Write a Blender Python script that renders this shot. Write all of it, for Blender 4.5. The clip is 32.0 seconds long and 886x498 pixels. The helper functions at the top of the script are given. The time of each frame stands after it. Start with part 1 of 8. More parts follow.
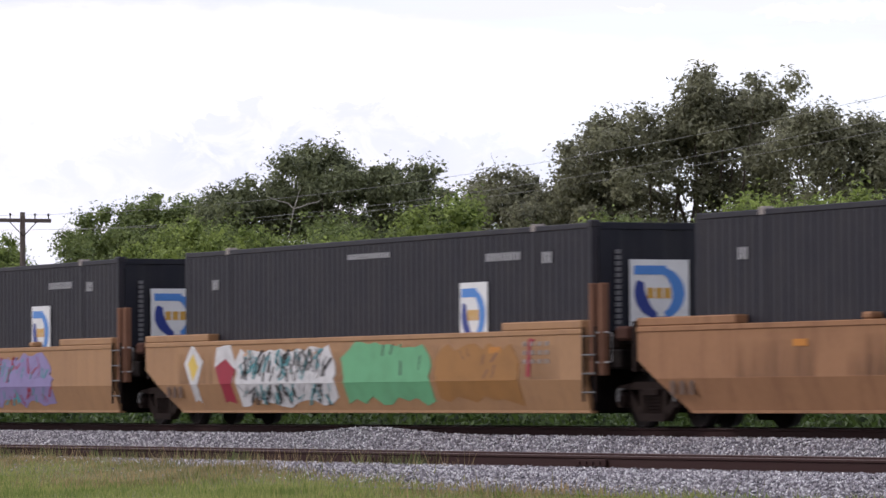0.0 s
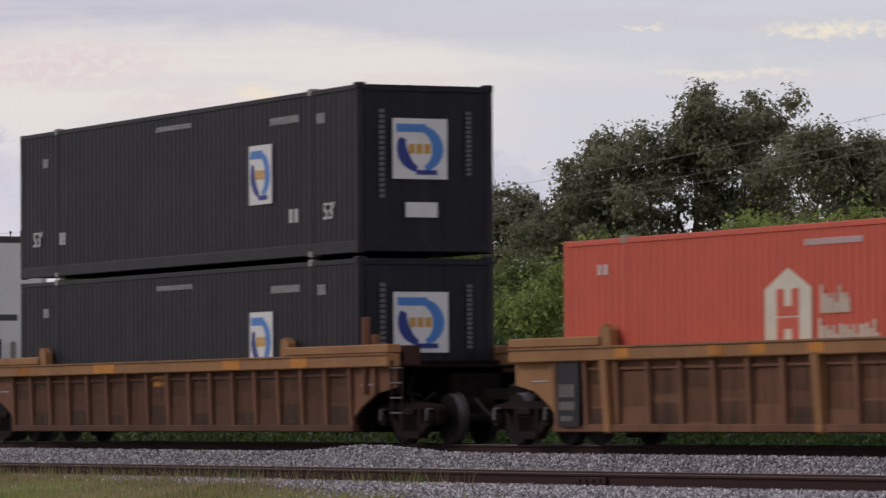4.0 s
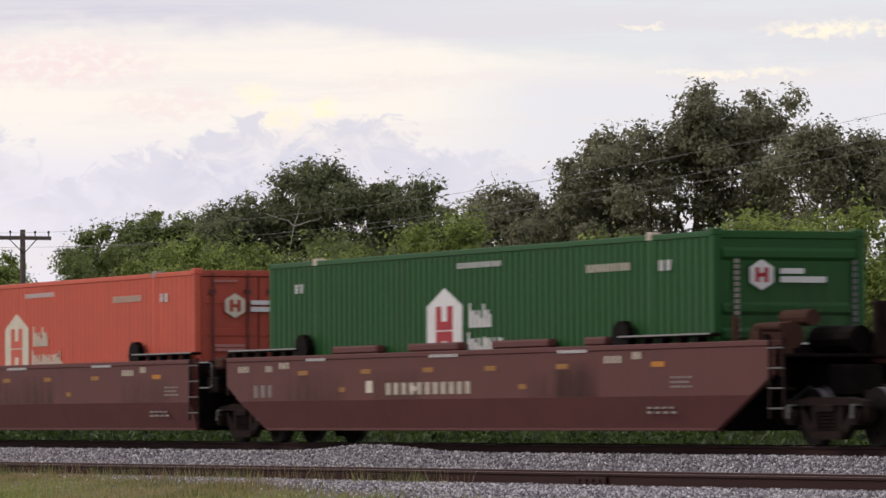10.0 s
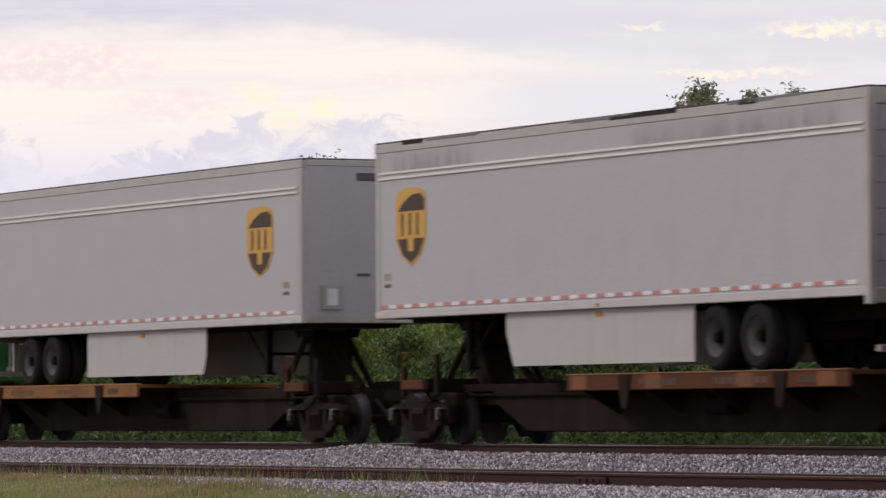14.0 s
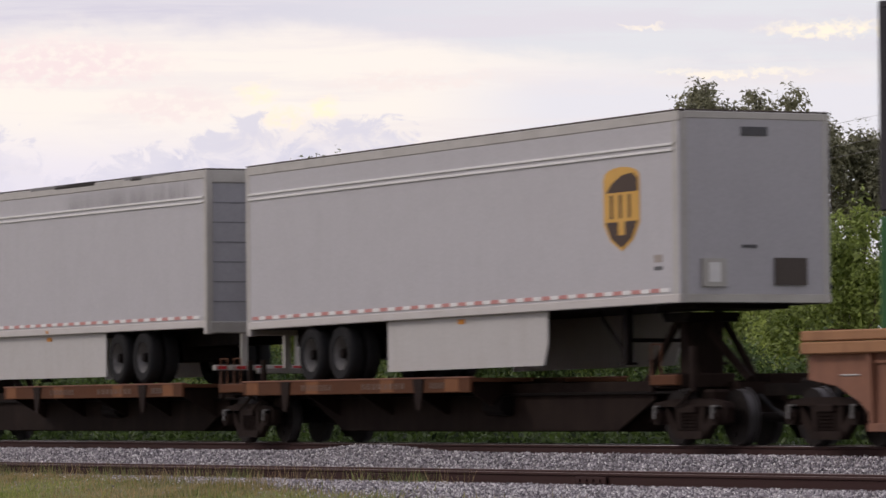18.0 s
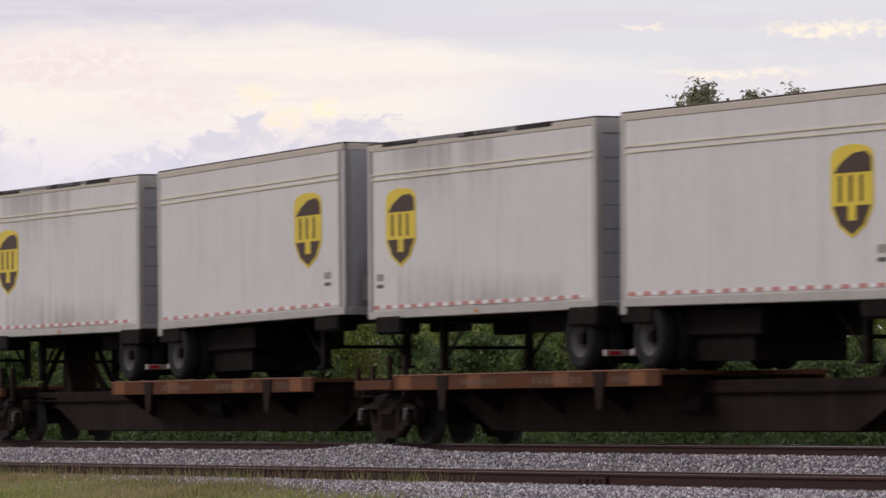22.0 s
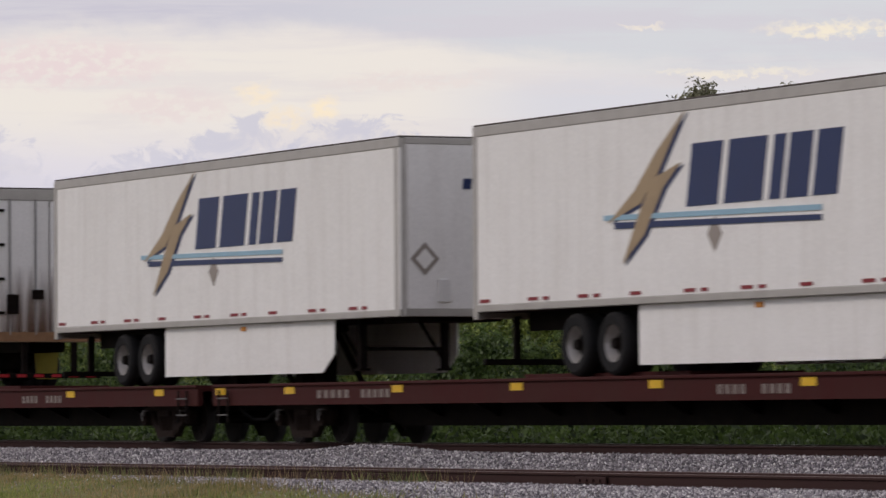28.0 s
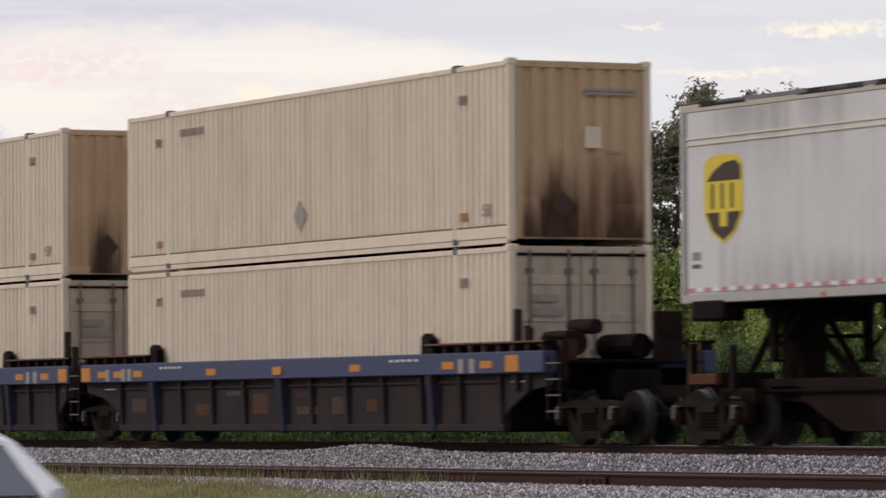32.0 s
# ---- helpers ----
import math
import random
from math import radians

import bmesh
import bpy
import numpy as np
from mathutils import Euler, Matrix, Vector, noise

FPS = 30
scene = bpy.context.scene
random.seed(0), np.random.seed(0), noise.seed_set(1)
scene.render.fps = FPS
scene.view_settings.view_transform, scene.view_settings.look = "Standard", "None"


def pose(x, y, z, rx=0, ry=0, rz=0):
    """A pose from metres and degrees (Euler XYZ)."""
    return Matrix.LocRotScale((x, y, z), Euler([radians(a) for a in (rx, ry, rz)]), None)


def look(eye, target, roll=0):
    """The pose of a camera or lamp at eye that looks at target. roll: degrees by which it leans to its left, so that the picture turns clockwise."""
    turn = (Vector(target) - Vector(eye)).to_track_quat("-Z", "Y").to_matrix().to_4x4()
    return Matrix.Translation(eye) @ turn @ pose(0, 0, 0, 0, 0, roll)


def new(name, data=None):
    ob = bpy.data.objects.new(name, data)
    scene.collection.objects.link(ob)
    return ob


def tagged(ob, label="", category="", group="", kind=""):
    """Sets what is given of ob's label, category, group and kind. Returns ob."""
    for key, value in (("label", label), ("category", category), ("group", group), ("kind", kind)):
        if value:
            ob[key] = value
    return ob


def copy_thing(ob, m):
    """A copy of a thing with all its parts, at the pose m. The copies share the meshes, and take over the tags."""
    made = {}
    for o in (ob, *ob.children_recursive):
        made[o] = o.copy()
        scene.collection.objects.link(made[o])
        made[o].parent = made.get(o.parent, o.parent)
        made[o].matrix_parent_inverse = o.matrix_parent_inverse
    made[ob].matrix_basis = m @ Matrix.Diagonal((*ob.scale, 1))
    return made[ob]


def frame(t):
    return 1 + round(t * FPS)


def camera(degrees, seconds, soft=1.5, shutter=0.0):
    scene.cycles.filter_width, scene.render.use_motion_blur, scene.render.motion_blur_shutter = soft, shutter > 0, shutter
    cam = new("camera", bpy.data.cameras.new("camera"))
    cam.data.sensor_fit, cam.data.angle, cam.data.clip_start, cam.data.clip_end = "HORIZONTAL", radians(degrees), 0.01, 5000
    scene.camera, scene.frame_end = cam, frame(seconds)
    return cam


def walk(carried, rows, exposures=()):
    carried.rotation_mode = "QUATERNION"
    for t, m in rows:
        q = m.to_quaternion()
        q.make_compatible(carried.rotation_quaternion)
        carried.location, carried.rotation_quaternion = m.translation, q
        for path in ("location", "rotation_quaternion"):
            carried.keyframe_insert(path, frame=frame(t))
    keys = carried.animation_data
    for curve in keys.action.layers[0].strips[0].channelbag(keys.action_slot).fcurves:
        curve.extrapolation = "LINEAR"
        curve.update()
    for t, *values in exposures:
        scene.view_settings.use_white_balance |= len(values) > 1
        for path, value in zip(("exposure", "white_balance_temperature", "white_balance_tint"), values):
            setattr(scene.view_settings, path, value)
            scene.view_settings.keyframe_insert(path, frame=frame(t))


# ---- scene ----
# ---------- camera ----------
SPEED = 18.8            # train, m/s towards -x
CLIP = 32.0
EYE = (0.0, -33.80, 0.499)
YAW, PITCH, ROLL = 64.057, 2.005, -0.359
cam = camera(10.756, CLIP, 1.5, 0.24)


def aim(up=0.0, left=0.0):
    """Camera pose, turned a little up and left (degrees) from its resting aim."""
    y, p = radians(YAW + left), radians(PITCH + up)
    way = Vector((-math.sin(y) * math.cos(p), math.cos(y) * math.cos(p), math.sin(p)))
    return look(EYE, Vector(EYE) + way * 50, ROLL)


walk(cam, [(0.0, aim(-0.213, 0.0)), (0.5, aim(-0.141, 0.0)), (1.0, aim(0.002, -0.010)), (1.5, aim(0.224, -0.021)),
           (2.0, aim(0.292, -0.031)), (2.5, aim(0.186, 0.034)), (3.0, aim(0.106, 0.020)), (3.5, aim(0.014, 0.004)),
           (4.0, aim(0.006, 0.002)), (5.5, aim(0.003, 0.0)), (6.0, aim()), (CLIP, aim())],
     [(0.0, 0.30, 6050, 14), (0.7, 0.36, 6100, 14), (1.3, 0.24, 6200, 14), (2.0, -0.23, 6250, 16), (3.0, -0.54, 6150, 17), (3.5, -0.50, 6200, 16), (5.4, -0.06, 6500, 13), (6.1, -0.04, 6500, 13),
      (6.8, 0.40, 6600, 14), (8.2, 0.37, 6550, 14), (8.8, -0.06, 6500, 13), (13.3, 0.03, 6500, 13), (14.0, -0.05, 6500, 16), (18.3, -0.05, 6500, 16),
      (18.9, 0.14, 6450, 15), (19.4, 0.54, 6450, 14), (20.0, 0.74, 6450, 14), (20.4, 0.16, 6450, 13), (20.9, -0.08, 6500, 16), (22.5, -0.10, 6500, 16), (23.4, -0.10, 6550, 16), (24.0, -0.27, 6600, 17), (24.7, -0.06, 6500, 17),
      (26.0, -0.03, 6550, 15), (27.4, -0.2, 6450, 15), (28.5, -0.32, 6450, 14), (29.0, -0.30, 6450, 14), (29.5, -0.08, 6450, 14), (30.0, -0.06, 6450, 13), (31.0, 0.04, 6450, 13), (31.6, 0.0, 6450, 13), (CLIP, -0.08, 6450, 13)])

# ---------- sky and sun ----------
SUN_ELEV, SUN_AZ = 34.0, 222.0
world = bpy.data.worlds.new("sky")
scene.world = world
world.use_nodes = True
wn, wl = world.node_tree.nodes, world.node_tree.links
wn.clear()
w_out, w_bg = wn.new("ShaderNodeOutputWorld"), wn.new("ShaderNodeBackground")
w_sky = wn.new("ShaderNodeTexSky")
w_sky.sky_type, w_sky.sun_disc = "NISHITA", False
w_sky.sun_elevation, w_sky.sun_rotation = radians(SUN_ELEV), radians(SUN_AZ)
w_dim = wn.new("ShaderNodeVectorMath")
w_dim.operation = "SCALE"
w_dim.inputs["Scale"].default_value = 0.10
wl.new(w_sky.outputs[0], w_dim.inputs[0])
w_co = wn.new("ShaderNodeTexCoord")


def sky_math(kind, a, b=0.0, clamp=False):
    q = wn.new("ShaderNodeMath")
    q.operation, q.use_clamp = kind, clamp
    for i, v in enumerate((a, b)):
        if isinstance(v, (int, float)):
            q.inputs[i].default_value = v
        else:
            wl.new(v, q.inputs[i])
    return q.outputs[0]


def sky_range(v, a, b, lo=0.0, hi=1.0):
    """Smooth step from lo to hi as v goes from a to b."""
    q = wn.new("ShaderNodeMapRange")
    q.interpolation_type = "SMOOTHSTEP"
    for k, x in zip((1, 2, 3, 4), (a, b, lo, hi)):
        q.inputs[k].default_value = x
    wl.new(v, q.inputs[0])
    return q.outputs[0]


def sky_mix(fac, a, b):
    q = wn.new("ShaderNodeMix")
    q.data_type = "RGBA"
    for k, v in ((0, fac), (6, a), (7, b)):
        if isinstance(v, tuple):
            q.inputs[k].default_value = (*v, 1)
        elif isinstance(v, (int, float)):
            q.inputs[k].default_value = v
        else:
            wl.new(v, q.inputs[k])
    return q.outputs[2]


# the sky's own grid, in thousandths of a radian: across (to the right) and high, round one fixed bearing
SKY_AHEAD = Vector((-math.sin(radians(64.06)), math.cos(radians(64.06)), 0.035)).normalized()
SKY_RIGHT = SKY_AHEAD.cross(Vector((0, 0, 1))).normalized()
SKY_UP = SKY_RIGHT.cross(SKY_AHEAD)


def sky_axis(v):
    q = wn.new("ShaderNodeVectorMath")
    q.operation = "DOT_PRODUCT"
    q.inputs[1].default_value = v * 1000
    wl.new(w_co.outputs["Generated"], q.inputs[0])
    return q.outputs["Value"]


AX, UP = sky_axis(SKY_RIGHT), sky_axis(SKY_UP)


def sky_noise(wide, tall, detail, rough, shift=0.0, bend=0.0):
    """Cloud noise centred on 0, its lumps about so wide and tall."""
    v, q = wn.new("ShaderNodeCombineXYZ"), wn.new("ShaderNodeTexNoise")
    wl.new(sky_math("DIVIDE", AX, wide), v.inputs[0])
    wl.new(sky_math("DIVIDE", UP, tall), v.inputs[1])
    v.inputs[2].default_value = shift
    wl.new(v.outputs[0], q.inputs["Vector"])
    q.inputs["Scale"].default_value, q.inputs["Detail"].default_value = 1.0, detail
    q.inputs["Roughness"].default_value, q.inputs["Distortion"].default_value = rough, bend
    return sky_math("SUBTRACT", q.outputs["Fac"], 0.5)


N_BROAD, N_STREAK = sky_noise(34, 11, 5, 0.6, 1.7, 0.4), sky_noise(60, 5.5, 6, 0.62, 4.2, 0.3)
N_PUFF, N_FINE = sky_noise(9, 6.5, 6, 0.62, 7.7, 0.6), sky_noise(3.2, 2.0, 4, 0.6, 2.9)
UPW = sky_math("ADD", sky_math("ADD", UP, sky_math("MULTIPLY", N_BROAD, 11.0)), sky_math("MULTIPLY", N_PUFF, 3.5))
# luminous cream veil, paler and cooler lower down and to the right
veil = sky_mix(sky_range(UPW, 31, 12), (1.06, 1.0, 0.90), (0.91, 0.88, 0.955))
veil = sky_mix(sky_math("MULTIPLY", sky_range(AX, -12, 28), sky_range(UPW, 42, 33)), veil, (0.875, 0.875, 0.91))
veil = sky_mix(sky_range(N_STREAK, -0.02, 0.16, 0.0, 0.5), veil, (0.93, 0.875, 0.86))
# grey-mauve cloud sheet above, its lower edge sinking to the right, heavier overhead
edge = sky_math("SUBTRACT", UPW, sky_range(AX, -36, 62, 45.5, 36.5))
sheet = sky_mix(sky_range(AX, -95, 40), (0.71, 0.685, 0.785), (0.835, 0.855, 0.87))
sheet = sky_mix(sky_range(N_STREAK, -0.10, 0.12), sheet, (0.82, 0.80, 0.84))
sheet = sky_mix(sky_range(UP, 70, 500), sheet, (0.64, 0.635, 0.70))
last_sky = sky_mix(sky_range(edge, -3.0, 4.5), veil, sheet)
# heaped mauve cumulus low down: three heads, crisp above and melting away below
heads = sky_math("ADD", UP, sky_math("ADD", sky_math("MULTIPLY", N_PUFF, 24.0), sky_math("MULTIPLY", N_FINE, 5.0)))
for mid, top, wide, deep, much in ((-41, 28.0, 15, 16, 0.75), (-19, 28.5, 17, 15, 0.75), (-62, 21, 22, 16, 0.6), (-92, 25.5, 9, 14, 0.6), (10, 22, 16, 16, 0.6)):
    over = sky_math("POWER", sky_math("ABSOLUTE", sky_math("DIVIDE", sky_math("SUBTRACT", AX, mid), wide)), 2.0)
    crown = sky_math("SUBTRACT", sky_math("SUBTRACT", top, sky_math("MULTIPLY", over, 7.0)), heads)
    body = sky_math("MULTIPLY", sky_math("MULTIPLY", sky_range(crown, 0.0, 3.0), sky_range(N_PUFF, 0.14, -0.10, 0.35, 1.0)), sky_math("MULTIPLY", sky_range(over, 2.0, 0.6), sky_range(UP, top - deep * 1.6, top - deep * 0.5)))
    last_sky = sky_mix(sky_math("MULTIPLY", body, much), last_sky, (0.725, 0.725, 0.835))
# gold-lit edges, a pink flush
for mid, high, wide, tall, shade, much in ((-24.5, 30.3, 4.2, 3.0, (1.22, 1.04, 0.74), 0.9), (-39, 33.0, 5.5, 2.8, (1.20, 1.03, 0.76), 0.8), (-33, 28.3, 6.5, 2.8, (1.16, 1.0, 0.76), 0.8),
                                           (84, 46.0, 21, 2.2, (1.16, 1.05, 0.82), 0.95), (42, 47.2, 7, 0.9, (1.10, 1.0, 0.84), 0.8), (62, 37.0, 22, 1.3, (1.12, 1.03, 0.84), 0.8),
                                           (-84, 40, 36, 6.5, (1.02, 0.86, 0.84), 0.9), (-58, 31, 18, 4.5, (1.01, 0.87, 0.84), 0.7), (-6, 36, 26, 2.6, (1.02, 0.90, 0.84), 0.6)):
    over = sky_math("ADD", sky_math("SUBTRACT", AX, mid), sky_math("MULTIPLY", N_BROAD, 12.0))
    over = sky_math("POWER", sky_math("ABSOLUTE", sky_math("DIVIDE", over, wide)), 2.0)
    rise = sky_math("ADD", sky_math("ADD", UP, sky_math("MULTIPLY", N_PUFF, 7.0)), sky_math("MULTIPLY", N_FINE, 4.0))
    rise = sky_math("POWER", sky_math("ABSOLUTE", sky_math("DIVIDE", sky_math("SUBTRACT", rise, high), tall)), 2.0)
    body = sky_math("MULTIPLY", sky_range(sky_math("ADD", over, rise), 1.0, 0.0), sky_range(N_FINE, -0.16, 0.08, 0.15, 1.0))
    last_sky = sky_mix(sky_math("MULTIPLY", body, much), last_sky, shade)
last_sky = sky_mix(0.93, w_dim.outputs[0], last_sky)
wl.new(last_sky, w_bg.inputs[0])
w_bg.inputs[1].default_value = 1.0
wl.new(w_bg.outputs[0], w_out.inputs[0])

sun_data = bpy.data.lights.new("sun", "SUN")
sun_data.energy, sun_data.angle, sun_data.color = 1.3, radians(12), (1.0, 0.93, 0.84)
sun = new("sun", sun_data)
sun.matrix_world = look((-67, -74, 67), (0, 0, 0))


# ---------- materials ----------
def mat(name, col, rough=0.6, metal=0.0, vary=0.25, scale=1.5, streak=0.0, bump=0.0, grime=(0.05, 0.035, 0.025), bump_scale=40.0, spec=0.22):
    """Principled paint or metal: a broad stain noise, a fine grain, optional vertical streaks, a fine relief."""
    m = bpy.data.materials.new(name)
    m.use_nodes = True
    n, l = m.node_tree.nodes, m.node_tree.links
    b = n["Principled BSDF"]
    b.inputs["Roughness"].default_value, b.inputs["Metallic"].default_value = rough, metal
    b.inputs["Specular IOR Level"].default_value = spec
    tc, oi, add = n.new("ShaderNodeTexCoord"), n.new("ShaderNodeObjectInfo"), n.new("ShaderNodeVectorMath")
    jump = n.new("ShaderNodeMath")
    jump.operation = "MULTIPLY"
    jump.inputs[1].default_value = 37.0
    l.new(oi.outputs["Random"], jump.inputs[0])
    l.new(tc.outputs["Object"], add.inputs[0])
    l.new(jump.outputs[0], add.inputs[1])
    big, fine = n.new("ShaderNodeTexNoise"), n.new("ShaderNodeTexNoise")
    big.inputs["Scale"].default_value, big.inputs["Detail"].default_value = scale, 6
    fine.inputs["Scale"].default_value, fine.inputs["Detail"].default_value = scale * 14, 3
    l.new(add.outputs[0], big.inputs["Vector"])
    l.new(add.outputs[0], fine.inputs["Vector"])
    ramp = n.new("ShaderNodeMapRange")
    ramp.inputs[1].default_value, ramp.inputs[2].default_value = 0.42, 0.78
    ramp.inputs[4].default_value = vary
    l.new(big.outputs["Fac"], ramp.inputs[0])
    mix = n.new("ShaderNodeMix")
    mix.data_type = "RGBA"
    mix.inputs[6].default_value = (*col, 1)
    mix.inputs[7].default_value = (*[c * 0.55 + g * 0.45 for c, g in zip(col, grime)], 1)
    l.new(ramp.outputs[0], mix.inputs[0])
    last = mix.outputs[2]
    if streak:
        mp, st, sr, mx = n.new("ShaderNodeMapping"), n.new("ShaderNodeTexNoise"), n.new("ShaderNodeMapRange"), n.new("ShaderNodeMix")
        mp.inputs["Scale"].default_value = (2.2, 2.2, 0.16)
        st.inputs["Scale"].default_value, st.inputs["Detail"].default_value = 1.6, 5
        sr.inputs[1].default_value, sr.inputs[2].default_value, sr.inputs[4].default_value = 0.5, 0.8, streak
        mx.data_type = "RGBA"
        mx.inputs[7].default_value = (*grime, 1)
        l.new(add.outputs[0], mp.inputs[0])
        l.new(mp.outputs[0], st.inputs["Vector"])
        l.new(st.outputs["Fac"], sr.inputs[0])
        l.new(sr.outputs[0], mx.inputs[0])
        l.new(last, mx.inputs[6])
        last = mx.outputs[2]
    grain = n.new("ShaderNodeMix")
    grain.data_type, grain.blend_type = "RGBA", "MULTIPLY"
    gr = n.new("ShaderNodeMapRange")
    gr.inputs[1].default_value, gr.inputs[2].default_value, gr.inputs[3].default_value, gr.inputs[4].default_value = 0.3, 0.7, 0.94, 1.03
    l.new(fine.outputs["Fac"], gr.inputs[0])
    grain.inputs[0].default_value = 1.0
    l.new(last, grain.inputs[6])
    l.new(gr.outputs[0], grain.inputs[7])
    l.new(grain.outputs[2], b.inputs["Base Color"])
    if bump:
        bp, bn = n.new("ShaderNodeBump"), n.new("ShaderNodeTexNoise")
        bn.inputs["Scale"].default_value, bn.inputs["Detail"].default_value = bump_scale, 4
        bp.inputs["Strength"].default_value, bp.inputs["Distance"].default_value = bump, 0.02
        l.new(add.outputs[0], bn.inputs["Vector"])
        l.new(bn.outputs["Fac"], bp.inputs["Height"])
        l.new(bp.outputs[0], b.inputs["Normal"])
    return m


def leaf_mat(name, dark, light, through_light=0.35):
    """Foliage: each leaf of its own shade, some light passing through."""
    m = bpy.data.materials.new(name)
    m.use_nodes = True
    n, l = m.node_tree.nodes, m.node_tree.links
    b = n["Principled BSDF"]
    b.inputs["Roughness"].default_value = 0.55
    b.inputs["Specular IOR Level"].default_value = 0.3
    g, r, o = n.new("ShaderNodeNewGeometry"), n.new("ShaderNodeValToRGB"), n["Material Output"]
    r.color_ramp.elements[0].color, r.color_ramp.elements[1].color = (*dark, 1), (*light, 1)
    tc, no, ad = n.new("ShaderNodeTexCoord"), n.new("ShaderNodeTexNoise"), n.new("ShaderNodeMath")
    no.inputs["Scale"].default_value, no.inputs["Detail"].default_value = 0.6, 3
    ad.operation = "MULTIPLY_ADD"
    ad.inputs[1].default_value, ad.inputs[2].default_value = 0.75, -0.10
    l.new(tc.outputs["Object"], no.inputs["Vector"])
    mixv = n.new("ShaderNodeMath")
    mixv.operation = "ADD"
    l.new(g.outputs["Random Per Island"], ad.inputs[0])
    l.new(ad.outputs[0], mixv.inputs[0])
    half = n.new("ShaderNodeMath")
    half.operation = "MULTIPLY_ADD"
    half.inputs[1].default_value, half.inputs[2].default_value = 1.2, -0.35
    l.new(no.outputs["Fac"], half.inputs[0])
    l.new(half.outputs[0], mixv.inputs[1])
    tuft, amp, both_ = n.new("ShaderNodeTexNoise"), n.new("ShaderNodeMath"), n.new("ShaderNodeMath")
    tuft.inputs["Scale"].default_value, tuft.inputs["Detail"].default_value = 3.2, 2
    amp.operation, both_.operation = "MULTIPLY_ADD", "ADD"
    amp.inputs[1].default_value, amp.inputs[2].default_value = 1.1, -0.55
    l.new(tc.outputs["Object"], tuft.inputs["Vector"])
    l.new(tuft.outputs["Fac"], amp.inputs[0])
    l.new(mixv.outputs[0], both_.inputs[0])
    l.new(amp.outputs[0], both_.inputs[1])
    l.new(both_.outputs[0], r.inputs[0])
    l.new(r.outputs[0], b.inputs["Base Color"])
    t, mx = n.new("ShaderNodeBsdfTranslucent"), n.new("ShaderNodeMixShader")
    l.new(r.outputs[0], t.inputs[0])
    mx.inputs[0].default_value = through_light
    l.new(b.outputs[0], mx.inputs[1])
    l.new(t.outputs[0], mx.inputs[2])
    l.new(mx.outputs[0], o.inputs[0])
    return m


def glass_mat(name, tint):
    m = bpy.data.materials.new(name)
    m.use_nodes = True
    b = m.node_tree.nodes["Principled BSDF"]
    b.inputs["Base Color"].default_value = (*tint, 1)
    b.inputs["Roughness"].default_value, b.inputs["Transmission Weight"].default_value, b.inputs["IOR"].default_value = 0.04, 0.3, 1.5
    return m


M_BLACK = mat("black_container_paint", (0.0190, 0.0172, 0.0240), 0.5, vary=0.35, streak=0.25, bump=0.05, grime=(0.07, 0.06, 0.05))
# Black end wall: side paint darker and bluer, weaker end light put into it.
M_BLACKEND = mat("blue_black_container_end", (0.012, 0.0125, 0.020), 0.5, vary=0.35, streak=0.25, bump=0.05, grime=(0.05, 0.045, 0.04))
M_GREEN = mat("green_container_paint", (0.018, 0.092, 0.021), 0.45, vary=0.3, streak=0.16, bump=0.05, grime=(0.035, 0.06, 0.03))
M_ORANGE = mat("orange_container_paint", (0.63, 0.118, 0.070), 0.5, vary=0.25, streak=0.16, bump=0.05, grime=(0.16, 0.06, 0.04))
# Orange end wall: heavier grime, plus its weaker light put into the base.
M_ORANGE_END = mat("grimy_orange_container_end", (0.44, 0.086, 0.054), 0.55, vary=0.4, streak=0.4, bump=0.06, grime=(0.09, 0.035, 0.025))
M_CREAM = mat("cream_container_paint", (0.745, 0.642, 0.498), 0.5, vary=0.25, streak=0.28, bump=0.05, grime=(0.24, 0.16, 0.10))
# Ends and doors: rust and grime, plus weaker end light put into the cream.
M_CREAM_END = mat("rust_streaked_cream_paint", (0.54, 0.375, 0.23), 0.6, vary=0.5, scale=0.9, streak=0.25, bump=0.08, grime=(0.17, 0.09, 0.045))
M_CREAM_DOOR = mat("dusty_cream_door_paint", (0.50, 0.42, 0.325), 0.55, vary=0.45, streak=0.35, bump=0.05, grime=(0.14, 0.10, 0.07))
M_SHIELDGREY = mat("grey_trailer_skin", (0.44, 0.428, 0.442), 0.42, vary=0.2, streak=0.06, bump=0.02, grime=(0.22, 0.20, 0.19))
M_PUPGREY = mat("pale_trailer_skin", (0.63, 0.615, 0.60), 0.42, vary=0.2, streak=0.14, bump=0.02, grime=(0.24, 0.22, 0.19))
M_WHITE = mat("white_trailer_skin", (0.86, 0.845, 0.82), 0.4, vary=0.15, streak=0.16, bump=0.02, grime=(0.36, 0.30, 0.24))
M_IVORY = mat("ivory_trailer_skin", (0.88, 0.805, 0.70), 0.45, vary=0.15, streak=0.30, bump=0.02, grime=(0.55, 0.43, 0.30))
M_SILVER = mat("dull_silver_trailer_skin", (0.36, 0.348, 0.356), 0.36, metal=0.25, vary=0.25, streak=0.22, bump=0.02, grime=(0.2, 0.19, 0.17))
M_ALU = mat("weathered_aluminium_trim", (0.44, 0.42, 0.39), 0.4, metal=0.5, vary=0.4, scale=3, grime=(0.10, 0.07, 0.05))
M_DARKTRIM = mat("dirty_dark_roof_trim", (0.10, 0.085, 0.075), 0.6, vary=0.5, scale=2, spec=0.06)
M_DOOR = mat("grey_roll_up_door_skin", (0.34, 0.34, 0.36), 0.45, vary=0.3, streak=0.2, bump=0.02)
